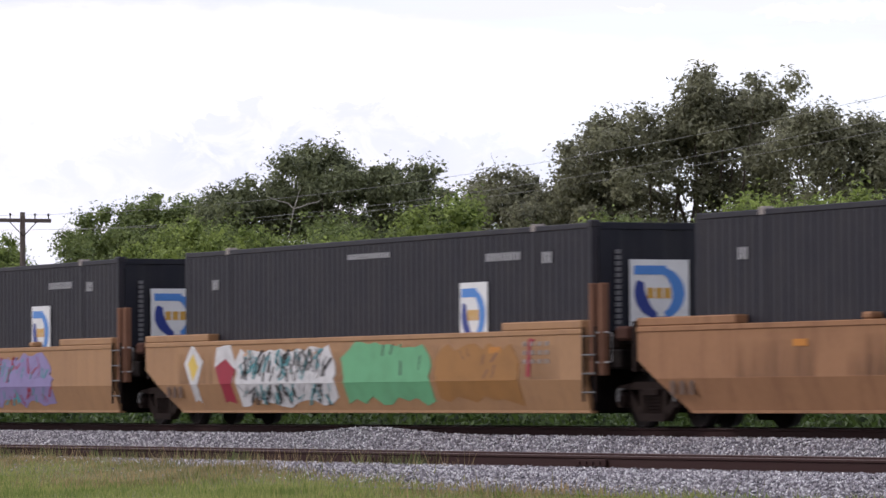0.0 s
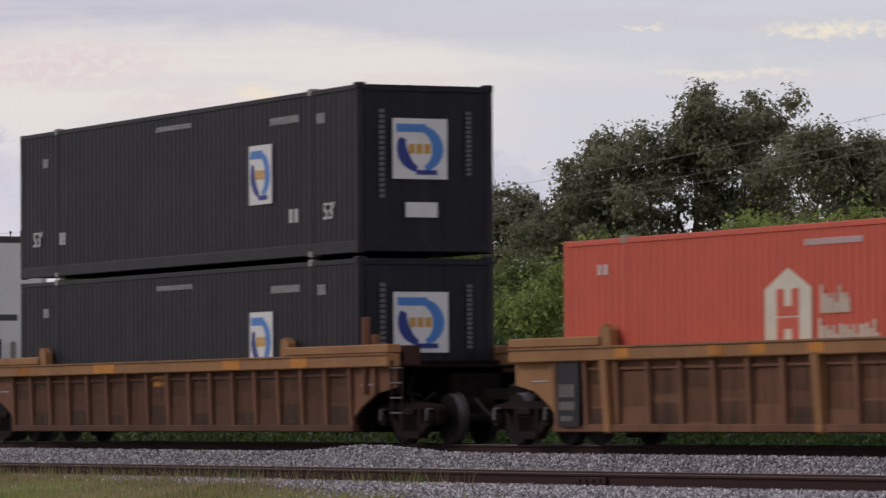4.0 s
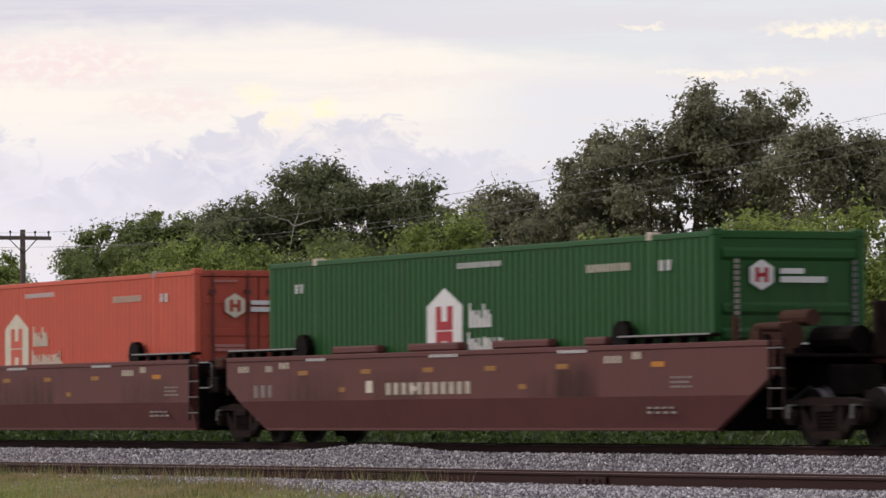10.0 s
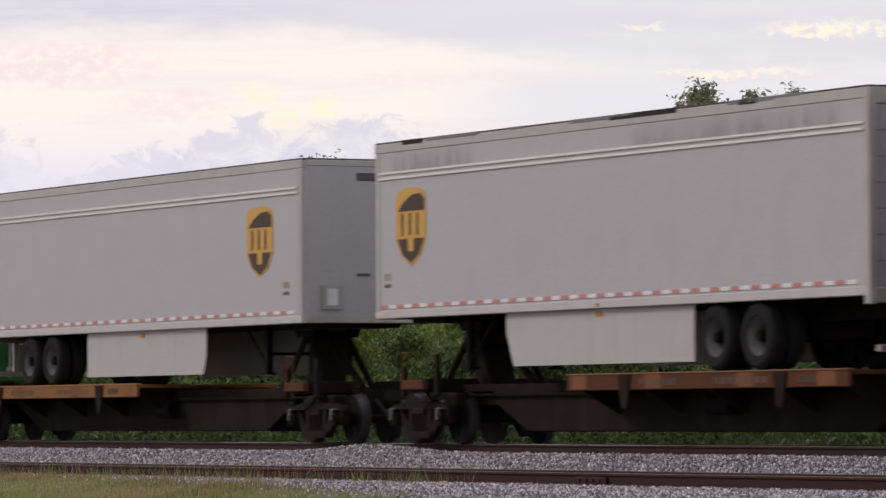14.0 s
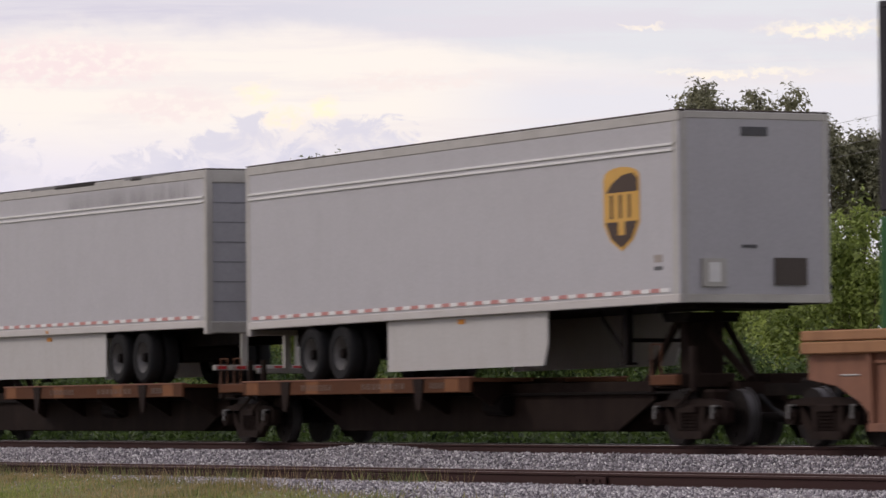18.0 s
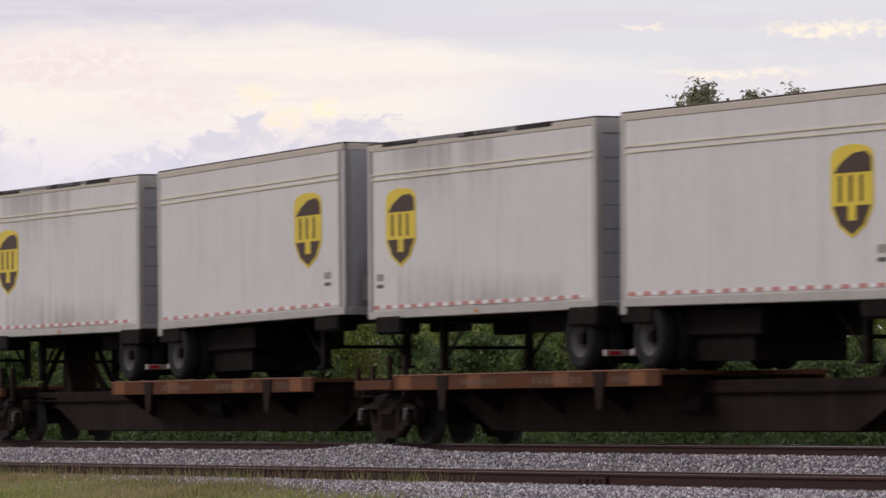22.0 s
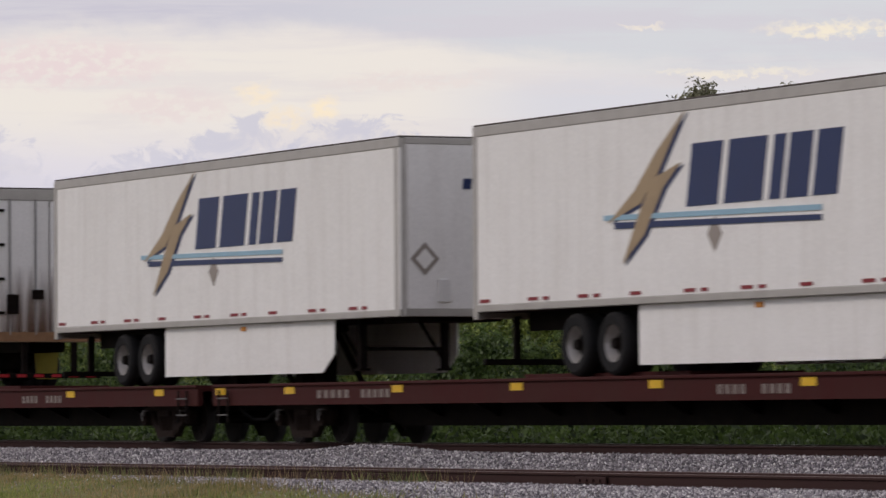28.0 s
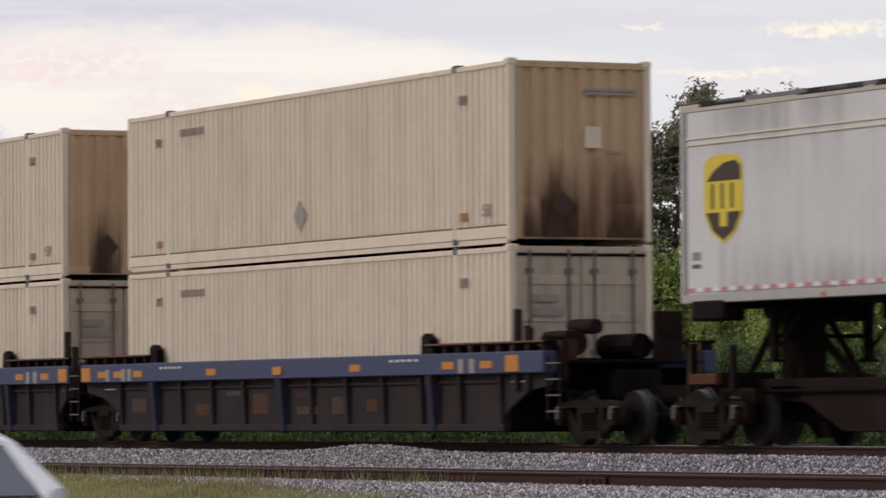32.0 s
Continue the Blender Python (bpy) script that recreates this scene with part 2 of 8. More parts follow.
M_PALERAIL = mat("pale_bottom_rail", (0.52, 0.49, 0.465), 0.5, vary=0.35, scale=2.0, grime=(0.2, 0.16, 0.13))
M_PUPNOSE = mat("brown_grey_trailer_nose", (0.235, 0.22, 0.21), 0.5, vary=0.45, streak=0.35, bump=0.02, grime=(0.10, 0.08, 0.065))
M_SKIRT = mat("off_white_side_skirt", (0.46, 0.445, 0.43), 0.45, vary=0.25, streak=0.15, grime=(0.25, 0.2, 0.15))
M_YELCAR = mat("weathered_yellow_railcar_paint", (0.34, 0.170, 0.068), 0.65, vary=0.9, scale=0.8, streak=0.35, bump=0.1, grime=(0.12, 0.06, 0.035))
M_BROWNCAR = mat("brown_grimed_railcar_side", (0.205, 0.102, 0.062), 0.7, vary=0.8, scale=0.9, streak=0.7, bump=0.1, grime=(0.07, 0.04, 0.03), spec=0.06)
M_BROWNDARK = mat("dark_grimed_railcar_side", (0.120, 0.062, 0.042), 0.7, vary=0.8, scale=0.9, streak=0.6, bump=0.1, grime=(0.05, 0.028, 0.02), spec=0.06)
M_OCHRE = mat("ochre_railcar_paint", (0.38, 0.212, 0.102), 0.6, vary=0.5, scale=0.7, streak=0.3, bump=0.08, grime=(0.15, 0.08, 0.05))
M_OCHRERED = mat("red_brown_faded_railcar_paint", (0.330, 0.172, 0.088), 0.65, vary=0.7, scale=0.8, streak=0.4, bump=0.08, grime=(0.11, 0.055, 0.035), spec=0.1)
M_OCHREDIRT = mat("soot_stained_ochre_paint", (0.300, 0.172, 0.082), 0.65, vary=0.95, scale=0.6, streak=0.65, bump=0.1, grime=(0.085, 0.045, 0.03), spec=0.1)
M_MAROON = mat("oxide_red_railcar_paint", (0.130, 0.046, 0.040), 0.6, vary=0.4, streak=0.3, bump=0.08, grime=(0.05, 0.03, 0.03))
M_FLATRED = mat("boxcar_red_flatcar_paint", (0.056, 0.0135, 0.0128), 0.65, vary=0.9, scale=0.8, streak=0.3, bump=0.1, grime=(0.05, 0.025, 0.02), spec=0.06)
M_RIBTAN = mat("tan_worn_rib_paint", (0.275, 0.150, 0.078), 0.68, vary=0.9, scale=1.2, streak=0.5, bump=0.1, grime=(0.09, 0.045, 0.03), spec=0.08)
M_RIBBROWN = mat("rust_brown_worn_rib_paint", (0.225, 0.112, 0.066), 0.68, vary=0.9, scale=1.2, streak=0.5, bump=0.1, grime=(0.08, 0.04, 0.028), spec=0.08)
M_RUSTBROWN = mat("rust_brown_railcar_paint", (0.225, 0.103, 0.063), 0.7, vary=0.9, scale=0.8, streak=0.65, bump=0.1, grime=(0.08, 0.04, 0.03))
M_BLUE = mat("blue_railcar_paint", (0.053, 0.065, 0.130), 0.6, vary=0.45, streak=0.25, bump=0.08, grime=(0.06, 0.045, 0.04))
# Posts take a darker, greyer blue than the top chord.
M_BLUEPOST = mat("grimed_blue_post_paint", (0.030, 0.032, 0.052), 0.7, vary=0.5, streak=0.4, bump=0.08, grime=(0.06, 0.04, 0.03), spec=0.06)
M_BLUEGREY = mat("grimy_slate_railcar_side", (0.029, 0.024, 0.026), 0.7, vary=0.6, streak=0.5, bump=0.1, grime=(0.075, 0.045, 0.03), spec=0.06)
M_DECK = mat("orange_brown_spine_deck", (0.098, 0.040, 0.020), 0.7, vary=0.9, scale=0.9, bump=0.12, grime=(0.05, 0.03, 0.02), spec=0.06)
M_DECKYEL = mat("yellow_spine_deck", (0.23, 0.100, 0.024), 0.65, vary=0.9, scale=1.1, bump=0.12, grime=(0.06, 0.035, 0.02))
# Underframe steels: soot and rust, taken near black so shade sits in the colour.
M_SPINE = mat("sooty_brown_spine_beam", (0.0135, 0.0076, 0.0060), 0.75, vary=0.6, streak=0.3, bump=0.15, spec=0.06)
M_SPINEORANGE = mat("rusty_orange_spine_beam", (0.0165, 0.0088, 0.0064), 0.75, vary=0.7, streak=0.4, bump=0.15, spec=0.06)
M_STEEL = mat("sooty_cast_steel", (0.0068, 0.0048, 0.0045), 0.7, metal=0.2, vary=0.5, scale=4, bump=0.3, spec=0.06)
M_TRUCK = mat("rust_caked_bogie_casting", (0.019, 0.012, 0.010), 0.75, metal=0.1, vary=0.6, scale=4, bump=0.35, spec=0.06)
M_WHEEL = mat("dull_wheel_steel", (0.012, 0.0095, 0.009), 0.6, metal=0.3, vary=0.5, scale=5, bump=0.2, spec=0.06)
M_TREAD = mat("polished_wheel_tread", (0.085, 0.08, 0.08), 0.45, metal=0.6, vary=0.3, scale=6)
M_RUSTDARK = mat("dark_rusted_gear", (0.075, 0.036, 0.026), 0.75, vary=0.8, scale=3.0, bump=0.2, grime=(0.02, 0.012, 0.01), spec=0.06)
M_RAIL = mat("rust_brown_rail_steel", (0.048, 0.025, 0.023), 0.7, metal=0.1, vary=0.5, scale=2.5, bump=0.15, spec=0.06)
M_RAILTOP = mat("polished_rail_head", (0.42, 0.40, 0.38), 0.28, metal=0.9, vary=0.3, scale=2)
M_RAILTOP2 = mat("seldom_used_rail_head", (0.13, 0.09, 0.082), 0.55, metal=0.4, vary=0.4, scale=2)
M_TYRE = mat("tyre_rubber", (0.020, 0.020, 0.021), 0.8, vary=0.3, scale=5, spec=0.06)
M_RIM = mat("dusty_steel_rim", (0.40, 0.38, 0.36), 0.45, metal=0.5, vary=0.4, scale=6)
M_JOINT = mat("door_joint_grey", (0.20, 0.20, 0.215), 0.6)
M_RIMDARK = mat("blackened_steel_rim", (0.032, 0.030, 0.030), 0.6, metal=0.2, vary=0.5, scale=6)
M_RIMDUST = mat("grimy_grey_rim", (0.15, 0.145, 0.14), 0.55, metal=0.3, vary=0.5, scale=6)
M_RIMRUST = mat("rusty_steel_rim", (0.30, 0.17, 0.09), 0.6, metal=0.2, vary=0.6, scale=6)
M_MARKW = mat("white_stencil_paint", (0.74, 0.73, 0.71), 0.55, vary=0.3, scale=3)
M_MARKC = mat("cream_stencil_paint", (0.70, 0.63, 0.50), 0.55, vary=0.35, scale=3)
M_MARKD = mat("dark_stencil_paint", (0.10, 0.10, 0.105), 0.55, vary=0.3, scale=3)
M_MARKGREY = mat("faded_stencil_paint", (0.32, 0.28, 0.25), 0.6, vary=0.5, scale=3)
M_MARKMID = mat("dulled_white_stencil", (0.50, 0.49, 0.49), 0.6, vary=0.4, scale=4)
M_MARKO = mat("faded_orange_marker", (0.55, 0.22, 0.035), 0.55, vary=0.4, scale=3)
M_MARKY = mat("yellow_reflector", (0.72, 0.44, 0.02), 0.45, vary=0.25, scale=3)
M_RED = mat("red_reflector", (0.42, 0.022, 0.028), 0.4, vary=0.2, scale=4)
M_TAPERED = mat("dull_red_tape", (0.24, 0.025, 0.032), 0.5, vary=0.3, scale=4)
M_FADEDYEL = mat("faded_amber_mark", (0.36, 0.17, 0.05), 0.6, vary=0.5, scale=4)
M_PINK = mat("faded_red_white_tape", (0.50, 0.22, 0.20), 0.45, vary=0.2, scale=4)
M_LOGORED = mat("logo_red", (0.40, 0.035, 0.045), 0.5, vary=0.25, scale=3)
M_GOLD = mat("logo_gold", (0.60, 0.34, 0.07), 0.45, vary=0.25, scale=3)
M_YELLOW = mat("logo_yellow", (0.70, 0.53, 0.05), 0.45, vary=0.2, scale=3)
M_MUDFLAP = mat("grimy_yellow_mud_flap", (0.30, 0.245, 0.035), 0.7, vary=0.7, scale=4)
M_BROWNLOGO = mat("logo_dark_brown", (0.055, 0.032, 0.022), 0.5, vary=0.25, scale=3)
M_LOGOBLUE = mat("logo_blue", (0.035, 0.055, 0.24), 0.45, vary=0.2, scale=3)
M_NAVY = mat("logo_navy", (0.020, 0.036, 0.11), 0.45, vary=0.2, scale=3)
M_DULLGOLD = mat("logo_dull_gold", (0.38, 0.28, 0.17), 0.5, vary=0.3, scale=3)
M_SKYBLUE = mat("logo_sky_blue", (0.09, 0.24, 0.58), 0.45, vary=0.2, scale=3)
M_PALECYAN = mat("faded_pale_blue_paint", (0.47, 0.585, 0.67), 0.5, vary=0.4, scale=4)
M_CYAN = mat("logo_pale_blue", (0.30, 0.48, 0.60), 0.5, vary=0.25, scale=3)
M_PLATE = mat("black_number_panel", (0.017, 0.017, 0.022), 0.55, vary=0.4, scale=3)
M_PATCH = mat("bare_ply_patch", (0.60, 0.50, 0.40), 0.6, vary=0.3, scale=3)
M_MARKDIM = mat("rubbed_off_stencil_paint", (0.15, 0.145, 0.15), 0.6, vary=0.6, scale=4)
M_DECKPATCH = mat("rust_bright_deck_patch", (0.19, 0.072, 0.024), 0.7, vary=0.8, scale=2.5, grime=(0.04, 0.02, 0.015))
M_SKIRTMARK = mat("rubbed_brown_stencil", (0.15, 0.10, 0.075), 0.7, vary=0.6, scale=4)
M_STAIN = mat("soot_stain", (0.07, 0.045, 0.033), 0.8, vary=0.5, scale=3)
M_GALV = mat("galvanised_walkway", (0.34, 0.33, 0.32), 0.5, metal=0.5, vary=0.4, scale=4)
M_GRAF = {"white": mat("spray_white", (0.64, 0.62, 0.61), 0.6, vary=0.6, scale=4.0), "red": mat("spray_red", (0.32, 0.03, 0.05), 0.6, vary=0.4, scale=2.5),
          "green": mat("spray_green", (0.15, 0.40, 0.20), 0.6, vary=0.5, scale=2.5), "lime": mat("spray_lime", (0.42, 0.50, 0.06), 0.6, vary=0.3, scale=2.5),
          "violet": mat("spray_violet", (0.27, 0.22, 0.40), 0.6, vary=0.4, scale=2.5), "yellow": mat("spray_yellow", (0.68, 0.48, 0.10), 0.6, vary=0.3, scale=2.5),
          "teal": mat("spray_teal", (0.10, 0.30, 0.32), 0.6, vary=0.3, scale=2.5), "ink": mat("spray_black", (0.05, 0.045, 0.045), 0.6, vary=0.5, scale=4.0), "orange": mat("spray_ochre", (0.34, 0.165, 0.050), 0.6, vary=0.6, scale=2.0),
          "brown": mat("spray_brown", (0.17, 0.09, 0.065), 0.6, vary=0.4, scale=2.5)}
M_BALLAST = mat("granite_ballast", (0.19, 0.175, 0.178), 0.85, vary=0.35, scale=2.5, bump=0.9, bump_scale=26, grime=(0.10, 0.09, 0.09))
M_BARK = mat("grey_bark", (0.13, 0.10, 0.08), 0.85, vary=0.5, scale=4, bump=0.6)
M_DEADWOOD = mat("bleached_dead_wood", (0.42, 0.38, 0.33), 0.8, vary=0.3, scale=4, bump=0.3)
M_POLE = mat("weathered_pole_wood", (0.15, 0.12, 0.105), 0.85, vary=0.4, scale=3, bump=0.4)
M_WIRE = mat("dull_wire", (0.34, 0.33, 0.32), 0.6, metal=0.3, vary=0.2)
M_OAK = leaf_mat("live_oak_leaves", (0.098, 0.098, 0.060), (0.345, 0.34, 0.205), 0.44)
M_DARKOAK = leaf_mat("dark_oak_leaves", (0.066, 0.077, 0.042), (0.30, 0.325, 0.165), 0.44)
M_SCRUB = leaf_mat("scrub_leaves", (0.080, 0.112, 0.036), (0.270, 0.320, 0.110), 0.44)
M_BRIGHT = leaf_mat("bright_shrub_leaves", (0.055, 0.088, 0.020), (0.420, 0.500, 0.140), 0.47)
M_THICKET = leaf_mat("deep_green_thicket_leaves", (0.018, 0.037, 0.011), (0.160, 0.235, 0.065), 0.42)
M_WEED = leaf_mat("weed_leaves", (0.007, 0.016, 0.005), (0.100, 0.155, 0.036), 0.36)
M_GRASS = leaf_mat("dry_and_green_grass", (0.115, 0.150, 0.040), (0.52, 0.37, 0.20), 0.45)
M_TURF = leaf_mat("green_verge_grass", (0.13, 0.21, 0.040), (0.44, 0.44, 0.15), 0.45)
M_CARWHITE = mat("white_car_paint", (0.72, 0.73, 0.75), 0.18, vary=0.05, spec=0.6)
M_GLASS = glass_mat("car_glass", (0.15, 0.18, 0.22))
M_CABIN = mat("dark_cabin_trim", (0.03, 0.03, 0.032), 0.7, spec=0.06)
M_ASPHALT = mat("asphalt", (0.05, 0.05, 0.052), 0.85, vary=0.3, scale=1.0, bump=0.5)


def stone_mat():
    m = bpy.data.materials.new("ballast_stones")
    m.use_nodes = True
    n, l = m.node_tree.nodes, m.node_tree.links
    g, r, b = n.new("ShaderNodeNewGeometry"), n.new("ShaderNodeValToRGB"), n["Principled BSDF"]
    b.inputs["Roughness"].default_value = 0.85
    r.color_ramp.elements[0].color, r.color_ramp.elements[1].color = (0.10, 0.092, 0.102, 1), (0.86, 0.83, 0.82, 1)
    e = r.color_ramp.elements.new(0.55)
    e.color = (0.375, 0.340, 0.362, 1)
    l.new(g.outputs["Random Per Island"], r.inputs[0])
    l.new(r.outputs[0], b.inputs["Base Color"])
    return m


def ground_mat():
    m = mat("grassy_earth", (0.165, 0.160, 0.066), 0.95, vary=0.7, scale=0.5, bump=0.8, bump_scale=9, grime=(0.26, 0.19, 0.09))
    return m




def stain_mat(name, col, strength=0.85, rise=1.0, top=False):
    """Soot and rust that has run down a wall: dense low (or high) on its sheet, broken into streaks, clear at its edges."""
    m = bpy.data.materials.new(name)
    m.use_nodes = True
    n, l = m.node_tree.nodes, m.node_tree.links
    b, o = n["Principled BSDF"], n["Material Output"]
    b.inputs["Base Color"].default_value, b.inputs["Roughness"].default_value = (*col, 1), 0.85
    tc, sx, mp, no = n.new("ShaderNodeTexCoord"), n.new("ShaderNodeSeparateXYZ"), n.new("ShaderNodeMapping"), n.new("ShaderNodeTexNoise")
    l.new(tc.outputs["Generated"], sx.inputs[0])
    mp.inputs["Scale"].default_value = (3.0, 3.0, 0.22)
    l.new(tc.outputs["Object"], mp.inputs[0])
    l.new(mp.outputs[0], no.inputs["Vector"])
    no.inputs["Scale"].default_value, no.inputs["Detail"].default_value = 1.7, 5

    def op(kind, a, bb):
        q = n.new("ShaderNodeMath")
        q.operation, q.use_clamp = kind, kind != "MULTIPLY_ADD"
        for i, v in enumerate((a, bb)):
            if isinstance(v, (int, float)):
                q.inputs[i].default_value = v
            else:
                l.new(v, q.inputs[i])
        return q.outputs[0]
    low = op("POWER", sx.outputs["Z"] if top else op("SUBTRACT", 1.0, sx.outputs["Z"]), rise)
    streaks = n.new("ShaderNodeMapRange")
    streaks.inputs[1].default_value, streaks.inputs[2].default_value = 0.40, 0.66
    l.new(no.outputs["Fac"], streaks.inputs[0])
    body = op("MULTIPLY", op("ADD", op("MULTIPLY", streaks.outputs[0], 0.8), op("MULTIPLY", low, 0.45)), low)
    edges = None
    for axis in ("X", "Y"):
        e = op("MULTIPLY", op("MULTIPLY", sx.outputs[axis], op("SUBTRACT", 1.0, sx.outputs[axis])), 14.0)
        edges = e if edges is None else op("MAXIMUM", edges, e)
    fac = op("MULTIPLY", op("MULTIPLY", body, edges), strength)
    t, mx = n.new("ShaderNodeBsdfTransparent"), n.new("ShaderNodeMixShader")
    l.new(fac, mx.inputs[0])
    l.new(t.outputs[0], mx.inputs[1])
    l.new(b.outputs[0], mx.inputs[2])
    l.new(mx.outputs[0], o.inputs[0])
    return m


M_STONES, M_GROUND = stone_mat(), ground_mat()
M_RUNS = stain_mat("rust_and_soot_runs", (0.06, 0.030, 0.016), 0.8, 1.1)
M_SOOT = stain_mat("faint_soot_runs", (0.12, 0.10, 0.085), 0.2, 0.6)
M_SCUFF = stain_mat("faint_grey_scuffs", (0.20, 0.185, 0.18), 0.3, 0.5)
M_TAR = mat("black_roof_tar", (0.022, 0.019, 0.018), 0.8, vary=0.5, scale=4)
M_ROOFGREY = mat("grey_roof_flashing", (0.19, 0.185, 0.19), 0.6, vary=0.5, scale=2.5)
M_CREAMTRIM = mat("cream_roof_rail", (0.50, 0.45, 0.385), 0.5, vary=0.4, scale=2.0, grime=(0.2, 0.15, 0.11))
M_DRIPS = stain_mat("grime_drips", (0.16, 0.125, 0.10), 0.17, 0.8, True)
M_DARKDRIP = stain_mat("dark_grime_drip", (0.125, 0.100, 0.092), 0.15, 0.35, True)
M_RUSTRUN = stain_mat("orange_brown_rust_runs", (0.14, 0.062, 0.026), 0.6, 0.8)
M_SIDEGRIME = stain_mat("brown_side_grime", (0.10, 0.052, 0.030), 0.14, 0.4)
# Grime on rails and rods; also the painted shade line on cream containers.
M_GRIMESHADE = mat("grimed_tan_rail", (0.18, 0.15, 0.12), 0.6, vary=0.6, scale=1.5, grime=(0.09, 0.05, 0.03))


# ---------- building helpers ----------
def box(bm, x0, x1, y0, y1, z0, z1, bev=0.0):
    """A box between two corners, its edges rounded by bev."""
    r = bmesh.ops.create_cube(bm, size=1.0, matrix=Matrix.LocRotScale(((x0 + x1) / 2, (y0 + y1) / 2, (z0 + z1) / 2), None, (abs(x1 - x0), abs(y1 - y0), abs(z1 - z0))))
    if bev:
        es = {e for v in r["verts"] for e in v.link_edges}
        bmesh.ops.bevel(bm, geom=list(es), offset=bev, segments=1, affect="EDGES")
    return bm


def cyl(bm, a, b, r, seg=12, r2=None):
    """A rod from a to b."""
    a, b = Vector(a), Vector(b)
    d = b - a
    m = Matrix.Translation((a + b) / 2) @ d.to_track_quat("Z", "Y").to_matrix().to_4x4()
    bmesh.ops.create_cone(bm, cap_ends=True, segments=seg, radius1=r, radius2=r if r2 is None else r2, depth=d.length, matrix=m)
    return bm


def prism(bm, pts, axis, a, b):
    """A polygon in the plane across axis ('x', 'y' or 'z'), drawn out from a to b."""
    def at(p, c):
        return {"x": (c, p[0], p[1]), "y": (p[0], c, p[1]), "z": (p[0], p[1], c)}[axis]
    v0 = [bm.verts.new(at(p, a)) for p in pts]
    v1 = [bm.verts.new(at(p, b)) for p in pts]
    n = len(pts)
    faces = [bm.faces.new(v0), bm.faces.new(v1[::-1])]
    for i in range(n):
        faces.append(bm.faces.new((v0[i], v1[i], v1[(i + 1) % n], v0[(i + 1) % n])))
    bmesh.ops.recalc_face_normals(bm, faces=faces)
    return bm


def B(*args, bev=0.0):
    return box(bmesh.new(), *args, bev=bev)


def mesh_of(bm, name, material):
    if isinstance(bm, bpy.types.Mesh):
        return bm
    me = bpy.data.meshes.new(name)
    bm.to_mesh(me)
    bm.free()
    me.materials.append(material)
    return me


def part(name, bm, material, parent, label="", at=None):
    """One mesh object under a thing or a part."""
    ob = new(name, mesh_of(bm, name, material))
    ob.parent = parent
    if at is not None:
        ob.location = at
    if label:
        tagged(ob, label)
    return ob


def thing(name, label, category, group="", kind=""):
    return tagged(new(name), label, category, group, kind)


def slab(name, bm, material, label, category, kind="structure"):
    return tagged(new(name, mesh_of(bm, name, material)), label, category, "", kind)


def raw_mesh(name, verts, faces_per, n, material):
    """A mesh of n equal loose pieces; verts is (n, k, 3) and faces_per the faces of one piece, all of one size."""
    k, f = verts.shape[1], np.asarray(faces_per)
    idx = (f[None] + (np.arange(n) * k)[:, None, None]).reshape(-1, f.shape[1])
    me = bpy.data.meshes.new(name)
    me.vertices.add(n * k)
    me.vertices.foreach_set("co", verts.astype(np.float32).ravel())
    me.loops.add(idx.size)
    me.loops.foreach_set("vertex_index", idx.astype(np.int32).ravel())
    me.polygons.add(len(idx))
    me.polygons.foreach_set("loop_start", np.arange(0, idx.size, f.shape[1], dtype=np.int32))
    me.materials.append(material)
    me.update()
    me.validate()
    return me


def turns(rng, n):
    """n random rotations."""
    q = rng.normal(size=(n, 4))
    q /= np.linalg.norm(q, axis=1)[:, None]
    w, x, y, z = q.T
    return np.stack([np.stack([1 - 2 * (y * y + z * z), 2 * (x * y - z * w), 2 * (x * z + y * w)], 1),
                     np.stack([2 * (x * y + z * w), 1 - 2 * (x * x + z * z), 2 * (y * z - x * w)], 1),
                     np.stack([2 * (x * z - y * w), 2 * (y * z + x * w), 1 - 2 * (x * x + y * y)], 1)], 1)


def leaves(name, pts, size, rng, material):
    """A crown of small pointed leaves at the points."""
    n = len(pts)
    one = np.array([(-0.5, 0, 0), (0, -0.24, 0.06), (0.5, 0, 0), (0, 0.24, 0.06)])
    s = size * rng.uniform(0.65, 1.35, n)
    v = np.einsum("nij,kj->nki", turns(rng, n), one) * s[:, None, None] + pts[:, None]
    return raw_mesh(name, v, [(0, 1, 2, 3)], n, material)


# ---------- ground, ballast, rails ----------
def ground_z(x, y):
    zs = np.interp(y, [-3000, -40, -20, -12, -8, -6, -4.5, 4.5, 7, 3000], [-1.0, -1.0, -1.0, -0.97, -0.85, -0.72, -0.66, -0.75, -0.8, -0.8])
    return zs


EDGE_X, EDGE_Y = (-80, -75, -71.4, -65, -57, -52, -42), (-3.8, -4.15, -4.6, -5.1, -6.2, -6.5, -6.2)


def verge_edge(x):
    """How far the turf has crept towards the siding's rail, along the line."""
    return np.clip(np.interp(x, EDGE_X, EDGE_Y), -9.0, -3.78)


